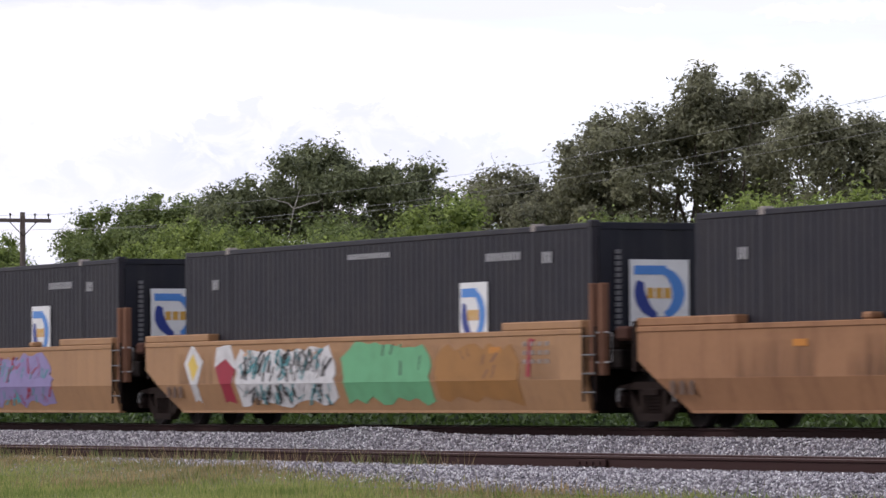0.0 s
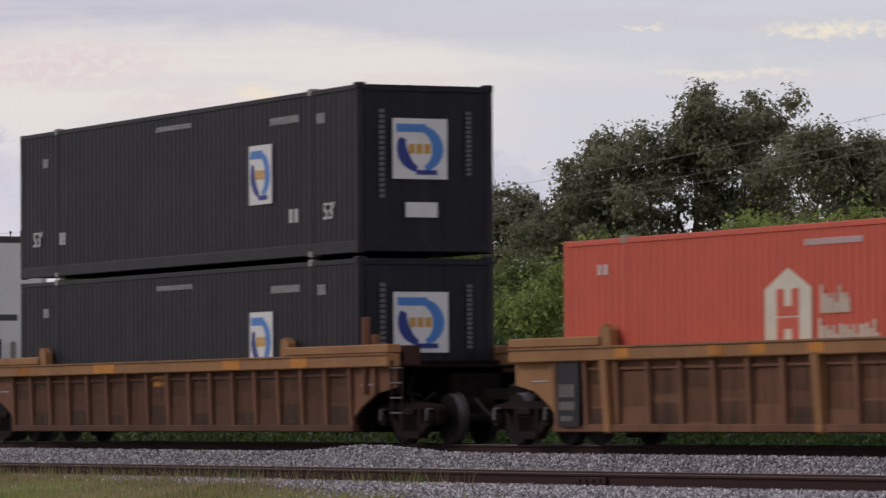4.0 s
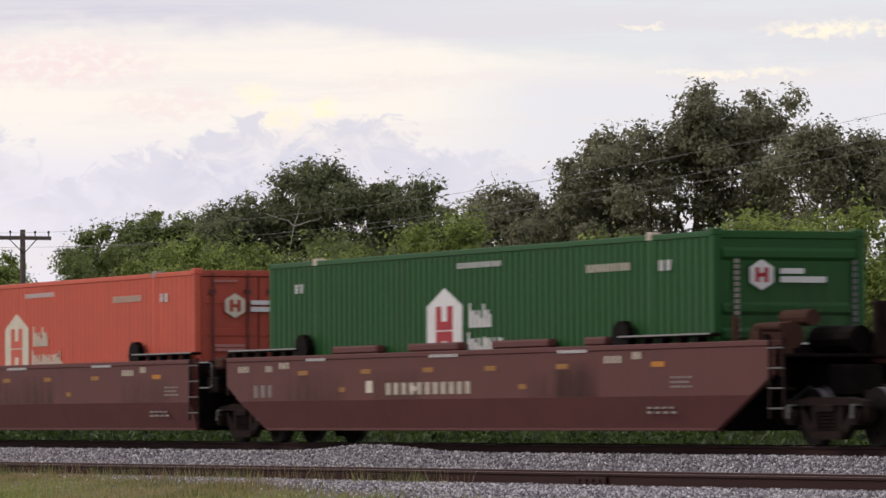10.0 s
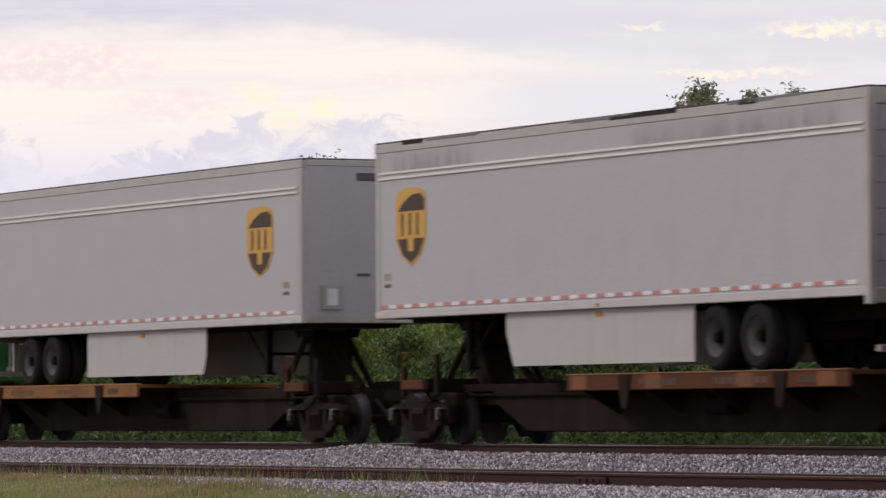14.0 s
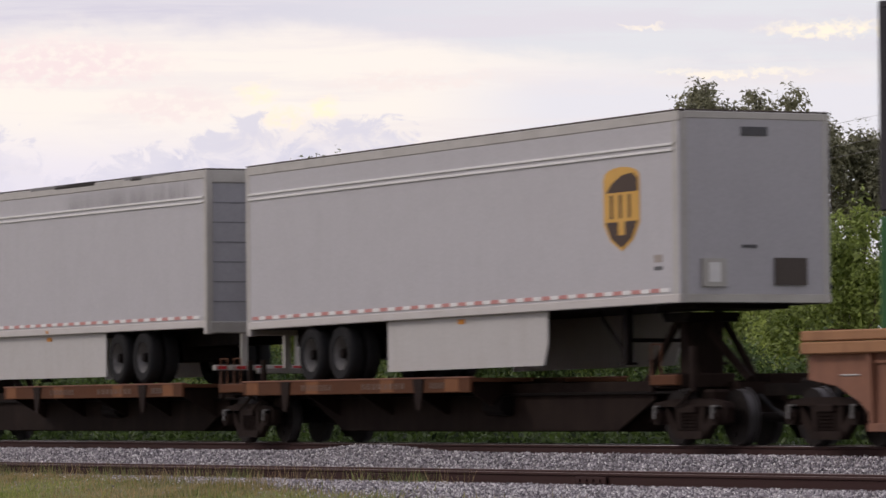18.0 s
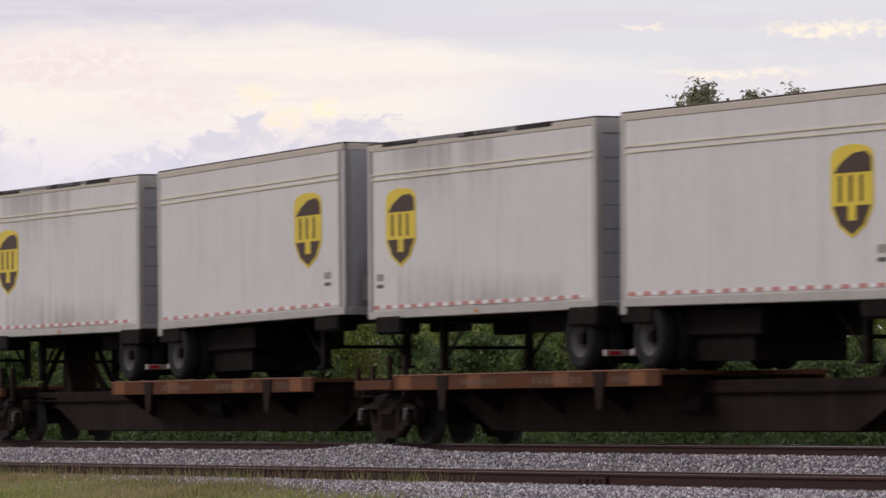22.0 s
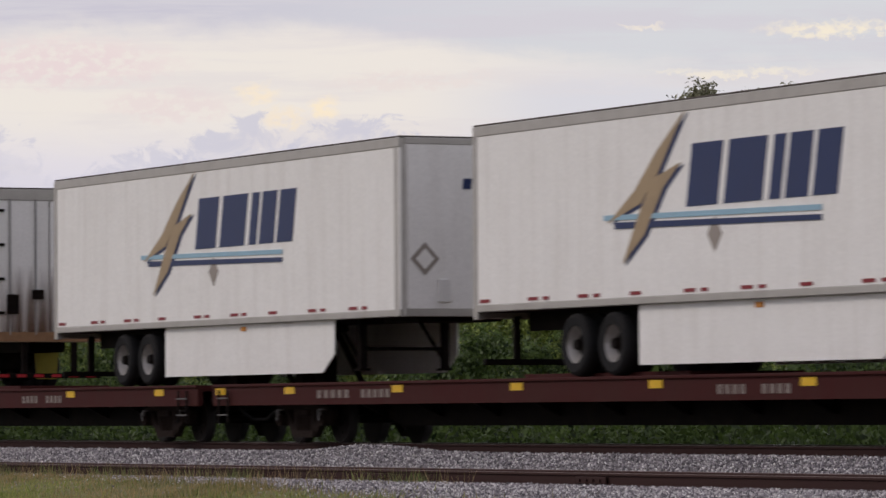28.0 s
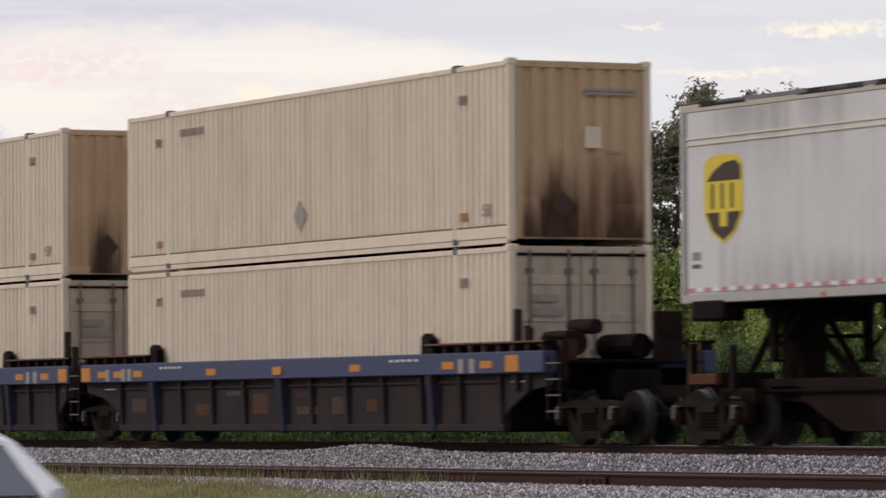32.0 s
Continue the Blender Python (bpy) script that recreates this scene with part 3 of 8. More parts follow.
def build_ground():
    ys = np.array([-3000, -600, -200, -80, -40, -28, -27.5, -20.5, -20, -17, -15, -12, -10, -9, -8, -7.4, -6.8, -6.2, -5.7, -5.2, -4.8, -4.4, -4.1, -3.8, -2, 0, 2, 4.4, 6, 8, 11, 15, 20, 28, 40, 60, 100, 250, 800, 3000], float)
    xs = np.concatenate([[-3000, -1000, -500, -300], np.arange(-220, 20, 2.5), [30, 60, 120, 300, 1000, 3000]])
    bm = bmesh.new()
    rows = []
    for x in xs:
        row = []
        for y in ys:
            wob = 0.05 * noise.noise((x * 0.25, y * 0.4, 0)) if -20 < y < 60 and -221 < x < 21 and not -4.4 < y < 4.4 else 0.0
            z = float(ground_z(x, y)) + wob
            if -6.6 < y < verge_edge(x) and x > -300:
                z = max(z, float(bed_z(x, y)) + 0.02)       # turf grown over the old siding's stone
            row.append(bm.verts.new((x, y, z)))
        rows.append(row)
    for a, b in zip(rows, rows[1:]):
        for i in range(len(ys) - 1):
            bm.faces.new((a[i], b[i], b[i + 1], a[i + 1]))
    slab("ground", bm, M_GROUND, "rough grass and bare earth beside the railway", "ground")


def siding_z(x):
    """Height of the siding's rail heads along the line."""
    return -0.335 + 0.0012 * (x + 65)


def bed_z(x, y):
    """Top of the ballast: a raised main line, a lower siding in front, one heap by the main line's rail."""
    z = np.interp(y, [-6.6, -5.4, -4.6, -1.9, -0.75, -0.45, 3.2, 5.2], [-0.74, -0.60, -0.54, -0.52, -0.17, -0.165, -0.165, -0.78])
    heap = 0.13 * np.exp(-((x + 71.0) / 2.1) ** 2 - ((y + 0.55) / 0.42) ** 2)
    return z + heap + 0.0012 * (x + 65) * np.clip((-1.2 - y) / 1.0, 0, 1) * (y > -5.6)


def build_ballast():
    xs = np.concatenate([[-900, -400, -200, -120], np.arange(-100, -40, 0.5), [-30, 0, 60, 200, 900]])
    ys = np.array([-6.6, -5.4, -4.6, -3.7, -2.9, -1.9, -1.5, -1.1, -0.75, -0.45, -0.1, 0.6, 2, 3.2, 4.2, 5.2])
    bm = bmesh.new()
    rows = [[bm.verts.new((x, y, float(bed_z(x, y)))) for y in ys] for x in xs]
    for a, b in zip(rows, rows[1:]):
        for i in range(len(ys) - 1):
            bm.faces.new((a[i], b[i], b[i + 1], a[i + 1]))
    slab("ballast_bed", bm, M_BALLAST, "bed of grey crushed stone under the two tracks", "ballast")
    rng = np.random.default_rng(5)
    n = 205000
    x = rng.uniform(-92, -45, n)
    y = np.where(rng.random(n) < 0.9, rng.uniform(-6.4, -0.42, n), rng.uniform(-0.4, 3.2, n))
    keep = (y > verge_edge(x) + rng.normal(0.05, 0.3, n)) | (rng.random(n) < 0.02)
    keep &= np.abs(y + 3.69) > 0.06
    keep &= np.abs(y + 2.25) > 0.06
    x, y = x[keep], y[keep]
    n = len(x)
    z = bed_z(x, y) + rng.uniform(-0.012, 0.03, n)
    one = np.array([(0.5, -0.3, 0), (-0.1, 0.55, 0.1), (-0.5, -0.25, -0.05), (0.05, 0, 0.55)])
    faces = [(0, 1, 3), (1, 2, 3), (2, 0, 3), (1, 0, 2)]
    size = rng.uniform(0.026, 0.062, n)
    v = one[None] * size[:, None, None] * rng.uniform(0.6, 1.35, (n, 4, 1))
    v = np.einsum("nij,nkj->nki", turns(rng, n), v) + np.stack([x, y, z], 1)[:, None]
    tagged(new("ballast_stones", raw_mesh("ballast_stones", v, faces, n, M_STONES)), "loose grey and buff crushed stones of the track bed", "gravel", "", "stuff")


def build_rails():
    prof = [(-0.07, -0.18), (0.07, -0.18), (0.07, -0.165), (0.012, -0.15), (0.012, -0.045), (0.036, -0.035), (0.036, -0.006), (-0.036, -0.006), (-0.036, -0.035), (-0.012, -0.045), (-0.012, -0.15), (-0.07, -0.165)]
    for name, label, y_mid, top, heights in (("main_track", "rusty rails of the main line with bright worn heads", 1.295, M_RAILTOP, lambda x: 0.0),
                                             ("siding_track", "rust-brown rails of a little-used siding", -2.975, M_RAILTOP2, siding_z)):
        t = thing(name, label, "railway track", "", "structure")
        for dy in (-0.7175, 0.7175):
            bm, cap = bmesh.new(), bmesh.new()
            xs = [-900, -300, -120, -100, -80, -60, -40, -20, 0, 300, 900]
            for m_, pr in ((bm, prof), (cap, [(-0.034, -0.006), (0.034, -0.006), (0.030, 0.0), (-0.030, 0.0)])):
                rings = [[m_.verts.new((a, y_mid + dy + p[0], heights(max(-120, min(-20, a))) + p[1])) for p in pr] for a in xs]
                k = len(pr)
                for v0, v1 in zip(rings, rings[1:]):
                    for i in range(k):
                        m_.faces.new((v0[i], v1[i], v1[(i + 1) % k], v0[(i + 1) % k]))
            r = part("rail", bm, M_RAIL, t)
            part("rail_head", cap, top, r, "worn running surface")
        for x in (-64.3, -57.2, -48.9, -76.0):
            if name == "siding_track":
                jb = part("joint_bar", B(-0.45, 0.45, -0.03, 0.0, -0.15, -0.05, bev=0.008), M_RAIL, t, "rusty bolted joint bar", (x, -2.975 - 0.7175 - 0.03, siding_z(x)))
                for k in (-0.3, -0.1, 0.1, 0.3):
                    part("bolt", cyl(bmesh.new(), (k, -0.055, -0.1), (k, -0.028, -0.1), 0.022, 6), M_RAIL, jb)
    # small spike heads and plates show along the main line's near rail
    t = bpy.data.objects["main_track"]
    plate = mesh_of(box(B(-0.09, 0.09, -0.11, -0.062, -0.18, -0.155, bev=0.004), -0.03, 0.01, -0.1, -0.068, -0.156, -0.125), "tie_plate", M_RAIL)
    for i in range(70):
        part("tie_plate", plate, M_RAIL, t, "", (-98 + i * 0.75, 1.295 - 0.7175, 0.0))


def tuft_field(name, label, rng, x, y, z, h, wide, material):
    """Blades of grass: thin bent triangles standing at the points."""
    n = len(x)
    a = rng.uniform(0, 2 * np.pi, n)
    lean = rng.uniform(0.1, 0.6, n) * h
    b = rng.uniform(0, 2 * np.pi, n)
    w = wide * rng.uniform(0.6, 1.4, n)
    base = np.stack([x, y, z], 1)
    side = np.stack([np.cos(a), np.sin(a), np.zeros(n)], 1) * w[:, None]
    tip = np.stack([np.cos(b) * lean, np.sin(b) * lean, h], 1)
    v = np.stack([base - side, base + side, base + side * 0.6 + tip * 0.55, base + tip, base - side * 0.6 + tip * 0.55], 1)
    tagged(new(name, raw_mesh(name, v, [(0, 1, 2, 3, 4)], n, material)), label, "grass", "", "stuff")


def build_grass():
    rng = np.random.default_rng(11)
    n = 190000
    x, y = rng.uniform(-98, -42, n), rng.uniform(-14, -3.75, n)
    keep = y < verge_edge(x) + rng.normal(0, 0.22, n) + 0.25 * np.sin(x * 1.3) * np.cos(x * 0.47)
    x, y = x[keep], y[keep]
    z = np.maximum(ground_z(x, y), np.where(y > -6.6, bed_z(x, y), -9)) - 0.01
    h = rng.uniform(0.03, 0.10, len(x)) * (1 + 1.3 * (rng.random(len(x)) < 0.06)) * (1 + 0.7 * np.clip(np.sin(x * 0.9 + y) * np.cos(x * 0.31 - y * 0.7), 0, 1))
    lush = y < -6.6 + rng.normal(0, 0.8, len(x)) + 1.2 * np.sin(x * 0.5)
    for name, label, pick, m_ in (("verge_grass", "straw-dry and green grass along the siding", ~lush, M_GRASS), ("green_verge", "short fresh green grass of the verge", lush, M_TURF)):
        tuft_field(name, label, rng, x[pick], y[pick], z[pick], h[pick], 0.008, m_)
    # taller dry stalks along the siding rail
    n = 900
    x = rng.uniform(-84, -60, n)
    y = -4.25 + rng.normal(0, 0.28, n)
    tuft_field("dry_stalks", "sparse dry weed stalks standing along the siding rail", rng, x, y, bed_z(x, y), rng.uniform(0.10, 0.34, n), 0.0035, M_GRASS)


def rail_weeds():
    """Green clumps that have come up against the siding's rail."""
    rng = np.random.default_rng(31)
    hearts = rng.uniform(-84, -62, 16)
    x = np.concatenate([h + rng.normal(0, 0.22, 40) for h in hearts])
    y = -3.95 + rng.normal(0, 0.14, len(x))
    tuft_field("rail_weeds", "green weed clumps against the siding rail", rng, x, y, bed_z(x, y), rng.uniform(0.06, 0.26, len(x)), 0.007, M_SCRUB)


def weed_strip():
    rng = np.random.default_rng(21)
    n = 60000
    x, y = rng.uniform(-128, -58, n), rng.uniform(5.6, 12.5, n)
    lump = np.array([noise.noise((a * 0.35, b * 0.35, 3.0)) for a, b in zip(x[:n], y[:n])])
    top = np.clip(0.55 + 0.55 * lump, 0.12, 1.3) * np.interp(y, [5.6, 7.5, 12.5], [0.75, 1.5, 1.7])
    z = -0.78 + top * rng.uniform(0.15, 1.0, n) ** 0.7
    pts = np.stack([x, y, z], 1)
    tagged(new("trackside_weeds", leaves("trackside_weeds", pts, 0.17, rng, M_WEED)), "dense low green weeds behind the main line", "weeds", "", "stuff")


# ---------- trees, shrubs, power line ----------
def tube(bm, pts, radii, seg=7):
    """One bent, tapering rod through the points."""
    rings = []
    for i, p in enumerate(pts):
        d = (Vector(pts[min(i + 1, len(pts) - 1)]) - Vector(pts[max(i - 1, 0)])).normalized()
        q = d.to_track_quat("Z", "Y").to_matrix()
        rings.append([bm.verts.new(Vector(p) + q @ Vector((math.cos(2 * math.pi * k / seg) * radii[i], math.sin(2 * math.pi * k / seg) * radii[i], 0))) for k in range(seg)])
    for r0, r1 in zip(rings, rings[1:]):
        for k in range(seg):
            bm.faces.new((r0[k], r0[(k + 1) % seg], r1[(k + 1) % seg], r1[k]))
    bm.faces.new(rings[0][::-1])
    bm.faces.new(rings[-1])
    return bm


def limb(bm, a, b, r0, r1, rng, bends=4):
    a, b = np.asarray(a, float), np.asarray(b, float)
    pts = [a + (b - a) * i / bends + (rng.normal(0, 0.05, 3) * np.linalg.norm(b - a) if 0 < i < bends else 0) for i in range(bends + 1)]
    return tube(bm, pts, [r0 + (r1 - r0) * i / bends for i in range(bends + 1)])


def leaf_cloud(name, cs, rs, n, leaf, rng, material, squash=0.85, core_share=0.07):
    """Small leaves in tufts over rounded clusters, with larger shaded sprays filling the hearts of the clusters."""
    p = rs ** 2 / (rs ** 2).sum()
    per_tuft = 7
    tufts = rng.choice(len(cs), size=int(n * (1 - core_share)) // per_tuft, p=p)
    d = rng.normal(size=(len(tufts), 3)) + np.array((0, 0, 0.25))
    d /= np.linalg.norm(d, axis=1)[:, None]
    rad = rs[tufts] * rng.uniform(0.45, 1.06, len(tufts)) * np.where(rng.random(len(tufts)) < 0.28, rng.uniform(1.1, 1.85, len(tufts)), 1.0)
    hearts = cs[tufts] + d * rad[:, None] * np.array((1.0, 1.0, squash))
    spread = leaf * rng.uniform(0.6, 1.3, len(tufts))
    pts = (hearts[:, None] + rng.normal(size=(len(tufts), per_tuft, 3)) * spread[:, None, None] * np.array((1.0, 1.0, 0.7))).reshape(-1, 3)
    size = leaf * rng.uniform(0.6, 1.5, len(pts))
    nrm = np.repeat(d, per_tuft, axis=0) * 0.6 + rng.normal(0, 0.5, (len(pts), 3)) + np.array((0, 0, 0.55))
    core = rng.choice(len(cs), size=int(n * core_share), p=p)
    e = rng.normal(size=(len(core), 3))
    e /= np.linalg.norm(e, axis=1)[:, None]
    pts = np.concatenate([pts, cs[core] + e * (rs[core] * rng.uniform(0.0, 0.72, len(core)))[:, None]])
    size = np.concatenate([size, leaf * rng.uniform(2.2, 3.6, len(core))])
    nrm = np.concatenate([nrm, rng.normal(size=(len(core), 3))])
    m = len(pts)
    nrm /= np.linalg.norm(nrm, axis=1)[:, None]
    t = np.cross(nrm, rng.normal(size=(m, 3)))
    t /= np.linalg.norm(t, axis=1)[:, None]
    b = np.cross(nrm, t)
    q = size[:, None]
    v = np.stack([pts - t * q * 0.5 - b * q * 0.16, pts + t * q * 0.5 - b * q * 0.10, pts + b * q * 0.36 + nrm * q * 0.08], 1)
    return raw_mesh(name, v, [(0, 1, 2)], m, material)


TREE_KINDS = {"oak": (M_OAK, "dark green live oak with a ragged open crown", "tree"),
              "dark_oak": (M_DARKOAK, "deep green oak with a dense twiggy crown", "tree"),
              "scrub": (M_SCRUB, "mid-green scrub tree with an uneven twiggy crown", "tree"),
              "thicket": (M_THICKET, "dense deep green thicket shrub beside the railway", "shrub"),
              "bright": (M_BRIGHT, "bright yellow-green leafy shrub behind the railway", "shrub")}
ACROSS, ALONG = np.array((0.4376, 0.8992)), np.array((-0.8992, 0.4376))


def plant(x, y, kind, rng, cs, rs, height, n, leaf, base=-0.8, twigs=8):
    """Trunk with limbs, crown and twigs at a place."""
    material, label, cat = TREE_KINDS[kind]
    t = thing("tree" if cat == "tree" else "shrub", label, cat, "trees behind the railway" if cat == "tree" else "shrubs behind the railway")
    t.location = (x, y, base)
    trunk = bmesh.new()
    fork = height * (0.28 if cat == "tree" else 0.12)
    limb(trunk, (0, 0, 0), (rng.normal(0, 0.2), rng.normal(0, 0.2), fork), 0.028 * height, 0.019 * height, rng, 3)
    for c in cs[:: 7]:
        limb(trunk, np.array((0, 0, fork * rng.uniform(0.7, 1.0))), c, 0.008 * height, 0.0015 * height, rng, 4)
    part("trunk", trunk, M_BARK, t, "forked grey trunk with spreading limbs")
    part("crown", leaf_cloud("crown", cs, rs, n, leaf, rng, material, core_share=0.02 if kind == "oak" else 0.06), material, t)
    for i in rng.choice(len(cs), twigs):
        p = cs[i] + np.array((0, 0, rs[i] * 0.7))
        part("twig", limb(bmesh.new(), p, p + np.array((rng.normal(0, 0.22), rng.normal(0, 0.22), rng.uniform(0.2, 0.55))), 0.012, 0.004, rng, 3), M_BARK, t, "bare twig above the crown")
    return t


def tree(x, y, height, spread, seed, kind="oak", n=12000, leaf=0.15, low=0.08, blobs=22):
    """A rounded tree or shrub with an uneven outline."""
    rng = np.random.default_rng(seed)
    cs, rs = [], []
    for i in range(blobs):
        a = rng.uniform(0, 2 * np.pi)
        h = low + (1 - low) * (i + rng.random()) / blobs
        reach = spread * math.sqrt(max(0.05, 1 - ((h - 0.45) / 0.62) ** 2)) * rng.uniform(0.3, 1.0)
        r = min(height * 0.17, rng.uniform(0.55, 1.0))
        cs.append((math.cos(a) * reach, math.sin(a) * reach, max(r * 0.4, h * height - r)))
        rs.append(r)
    return plant(x, y, kind, rng, np.array(cs), np.array(rs), height, n, leaf)


def lobed_tree(x, y, lobes, seed, kind, n, leaf=0.16, depth=3.0, fill=70, low=0.9, twigs=44):
    """A broad tree whose crown rises in several lobes; lobes: (metres across, height)."""
    rng = np.random.default_rng(seed)
    lobes = [(a, b - 0.28) for a, b in lobes]
    ss, hs = np.array([q[0] for q in lobes]), np.array([q[1] for q in lobes])
    cs, rs = [], []

    def add(s, d, top, r):
        q = ACROSS * s + ALONG * d
        cs.append((q[0], q[1], top - r * 0.95))
        rs.append(r)
    for s, h in lobes:
        add(s, rng.normal(0, 0.4), h, rng.uniform(0.34, 0.52))
        for k in range(4):
            add(s + rng.normal(0, 0.45), rng.normal(0, 0.9), h - rng.uniform(0.15, 0.9), rng.uniform(0.34, 0.62))
    for i in range(int(fill * (2.1 if kind == "oak" else 2.8))):
        s = rng.uniform(ss.min() - 0.3, ss.max() + 0.3)
        h = np.interp(s, ss, hs)
        top = low + (h - 0.35 - low) * rng.uniform(0.0, 1.0) ** 0.72
        add(s, rng.normal(0, depth * 0.5), top, rng.uniform(0.34, 0.70))
    return plant(x, y, kind, rng, np.array(cs), np.array(rs), float(hs.max()), int(n * (1.2 if kind == "oak" else 1.6)), leaf, twigs=twigs)


def power_line():
    ends = []
    for x, top in ((-183.4, 8.25), (-93.4, 10.25), (-3.4, 10.25)):
        t = thing("utility_pole", "weathered wooden utility pole with a crossarm and insulators", "utility pole", "poles of the power line")
        t.location = (x, 36.0, -0.8)
        h = top + 0.8
        part("pole", cyl(bmesh.new(), (0, 0, 0), (0, 0, h), 0.16, 12, 0.11), M_POLE, t)
        part("crossarm", B(-0.06, 0.06, -1.25, 1.25, h - 0.42, h - 0.26, bev=0.01), M_POLE, t)
        part("brace", cyl(cyl(bmesh.new(), (0.05, -0.6, h - 0.4), (0.1, 0, h - 1.0), 0.02, 6), (0.05, 0.6, h - 0.4), (0.1, 0, h - 1.0), 0.02, 6), M_STEEL, t)
        for k in (-1.15, -0.55, 0.55, 1.15):
            part("insulator", cyl(cyl(bmesh.new(), (0, k, h - 0.26), (0, k, h - 0.08), 0.025, 8), (0, k, h - 0.14), (0, k, h - 0.04), 0.06, 8, 0.04), M_STEEL, t)
        ends.append((x, top))
    for off, drop in ((-1.15, 0.0), (-1.0, 0.60), (0.9, 0.56)):
        for (x0, z0), (x1, z1) in zip(ends, ends[1:]):
            pts = [(x0 + (x1 - x0) * i / 14, 36.0 + off, z0 - 0.15 - drop + (z1 - z0) * i / 14 - 5.07 * (i / 14) * (1 - i / 14)) for i in range(15)]
            tagged(new("power_wire", mesh_of(tube(bmesh.new(), pts, [0.006] * 15, 5), "power_wire", M_WIRE)), "thin sagging overhead wire of the power line", "wire", "wires of the power line")


def dead_branch(x, y, z, seed):
    """A bleached dead branch among the leaves."""
    rng = np.random.default_rng(seed)
    t = thing("dead_branch", "bleached dead branch forking among the oak leaves", "branch")
    t.location = (x, y, -0.8)
    z += 0.8
    part("stem", limb(bmesh.new(), (0, 0, 0), (0.1, 0.1, z), 0.055, 0.028, rng, 6), M_DEADWOOD, t)
    for q in ((0.45, 0.95, 0.35), (-0.45, -0.9, 0.45), (0.1, 0.25, 0.75)):
        part("fork", limb(bmesh.new(), (0.1, 0.1, z), (0.1 + q[0], 0.1 + q[1], z + q[2]), 0.026, 0.009, rng, 4), M_DEADWOOD, t)


def build_trees():
    lobed_tree(-196.4, 40, ((-1.6, 8.3), (-0.6, 8.6), (0.3, 8.9), (1.1, 7.6)), 10, "bright", 22000, fill=30)
    lobed_tree(-182.7, 40, ((-1.9, 7.4), (-1.2, 9.0), (-0.5, 9.7), (0.6, 9.8), (1.5, 10.2), (2.8, 10.0), (3.7, 9.7)), 11, "scrub", 54000, fill=70)
    lobed_tree(-160.7, 40, ((-4.6, 9.6), (-3.4, 9.9), (-2.3, 10.0), (-1.2, 11.2), (-0.3, 11.2), (0.5, 10.5), (1.9, 10.4), (3.0, 10.6), (3.9, 9.5), (4.9, 9.2)), 12, "dark_oak", 72000, fill=110)
    lobed_tree(-150.3, 42, ((-1.1, 9.4), (-0.5, 9.8), (0.1, 9.8), (0.7, 9.5), (1.3, 9.0)), 13, "oak", 26000, fill=34)
    lobed_tree(-135.0, 41, ((-4.9, 8.4), (-4.2, 9.3), (-3.5, 10.2), (-2.8, 10.9), (-1.9, 11.1), (-1.2, 10.5), (-0.6, 11.2), (0.3, 12.4), (1.0, 11.8), (2.1, 12.2), (2.7, 11.4)), 14, "oak", 76000, fill=104)
    lobed_tree(-128.6, 43, ((-1.8, 10.4), (-1.3, 10.7), (-0.5, 10.8), (0.4, 10.6), (1.2, 9.9), (2.5, 10.0), (3.6, 10.2)), 15, "oak", 46000, fill=62)
    dead_branch(-157.5, 36.6, 7.4, 3)
    dead_branch(-163.5, 36.6, 7.2, 4)
    for x, y, h, r, seed in [(-112, 30, 6.0, 3.2, 15), (-118, 33, 6.4, 3.0, 16), (-126, 34, 7.0, 3.2, 17), (-134, 33.5, 6.6, 3.0, 18), (-141, 33, 7.3, 3.0, 19), (-148, 33, 7.7, 3.0, 20),
                             (-155, 33.5, 7.9, 3.0, 21), (-162, 33.5, 8.0, 3.0, 22), (-169, 34, 7.8, 3.0, 23), (-176, 35, 6.2, 2.4, 24)]:
        tree(x, y, h, r, seed, "scrub", n=26000, leaf=0.14, blobs=30)
    for x, y, h, r, seed in [(-100.5, 24, 6.5, 2.2, 41), (-95.5, 23, 6.3, 2.0, 42), (-105.8, 25, 5.9, 2.2, 43), (-113.5, 25.5, 6.4, 1.5, 44), (-117.5, 26, 5.2, 2.2, 45), (-123, 26, 7.5, 2.0, 46), (-130.5, 26, 6.6, 2.4, 47), (-137, 26.5, 7.0, 2.2, 48),
                             (-143.5, 27, 7.6, 2.4, 49), (-148, 27, 7.4, 2.2, 50), (-156, 28, 6.0, 2.2, 51)]:
        tree(x, y, h, r, seed, "bright", n=22000, leaf=0.13, blobs=28)
    for i in range(13):
        rng = np.random.default_rng(70 + i)
        tree(-72 - i * 5.2 + rng.normal(0, 0.7), 15.0 + rng.normal(0, 0.8), 3.1 + rng.uniform(-0.5, 0.9), 2.4, 70 + i, "thicket", n=15000, leaf=0.12, low=0.02, blobs=26)
    power_line()


build_ground()
build_ballast()
build_rails()
build_grass()
weed_strip()
rail_weeds()
build_trees()
road = slab("road", B(-1500, 1500, -27.3, -20.7, -1.1, -0.99, bev=0.02), M_ASPHALT, "two-lane asphalt road beside the railway", "road")


# ---------- train: shared parts ----------
MID = 1.295             # middle of the main line, and of every car, across the track
MOVING, WHEELS = [], []


def mirror_y(bm):
    """The same shape on the far side of the car."""
    bmesh.ops.transform(bm, matrix=Matrix(((1, 0, 0, 0), (0, -1, 0, 2 * MID), (0, 0, 1, 0), (0, 0, 0, 1))), verts=bm.verts)
    bmesh.ops.reverse_faces(bm, faces=bm.faces)
    return bm


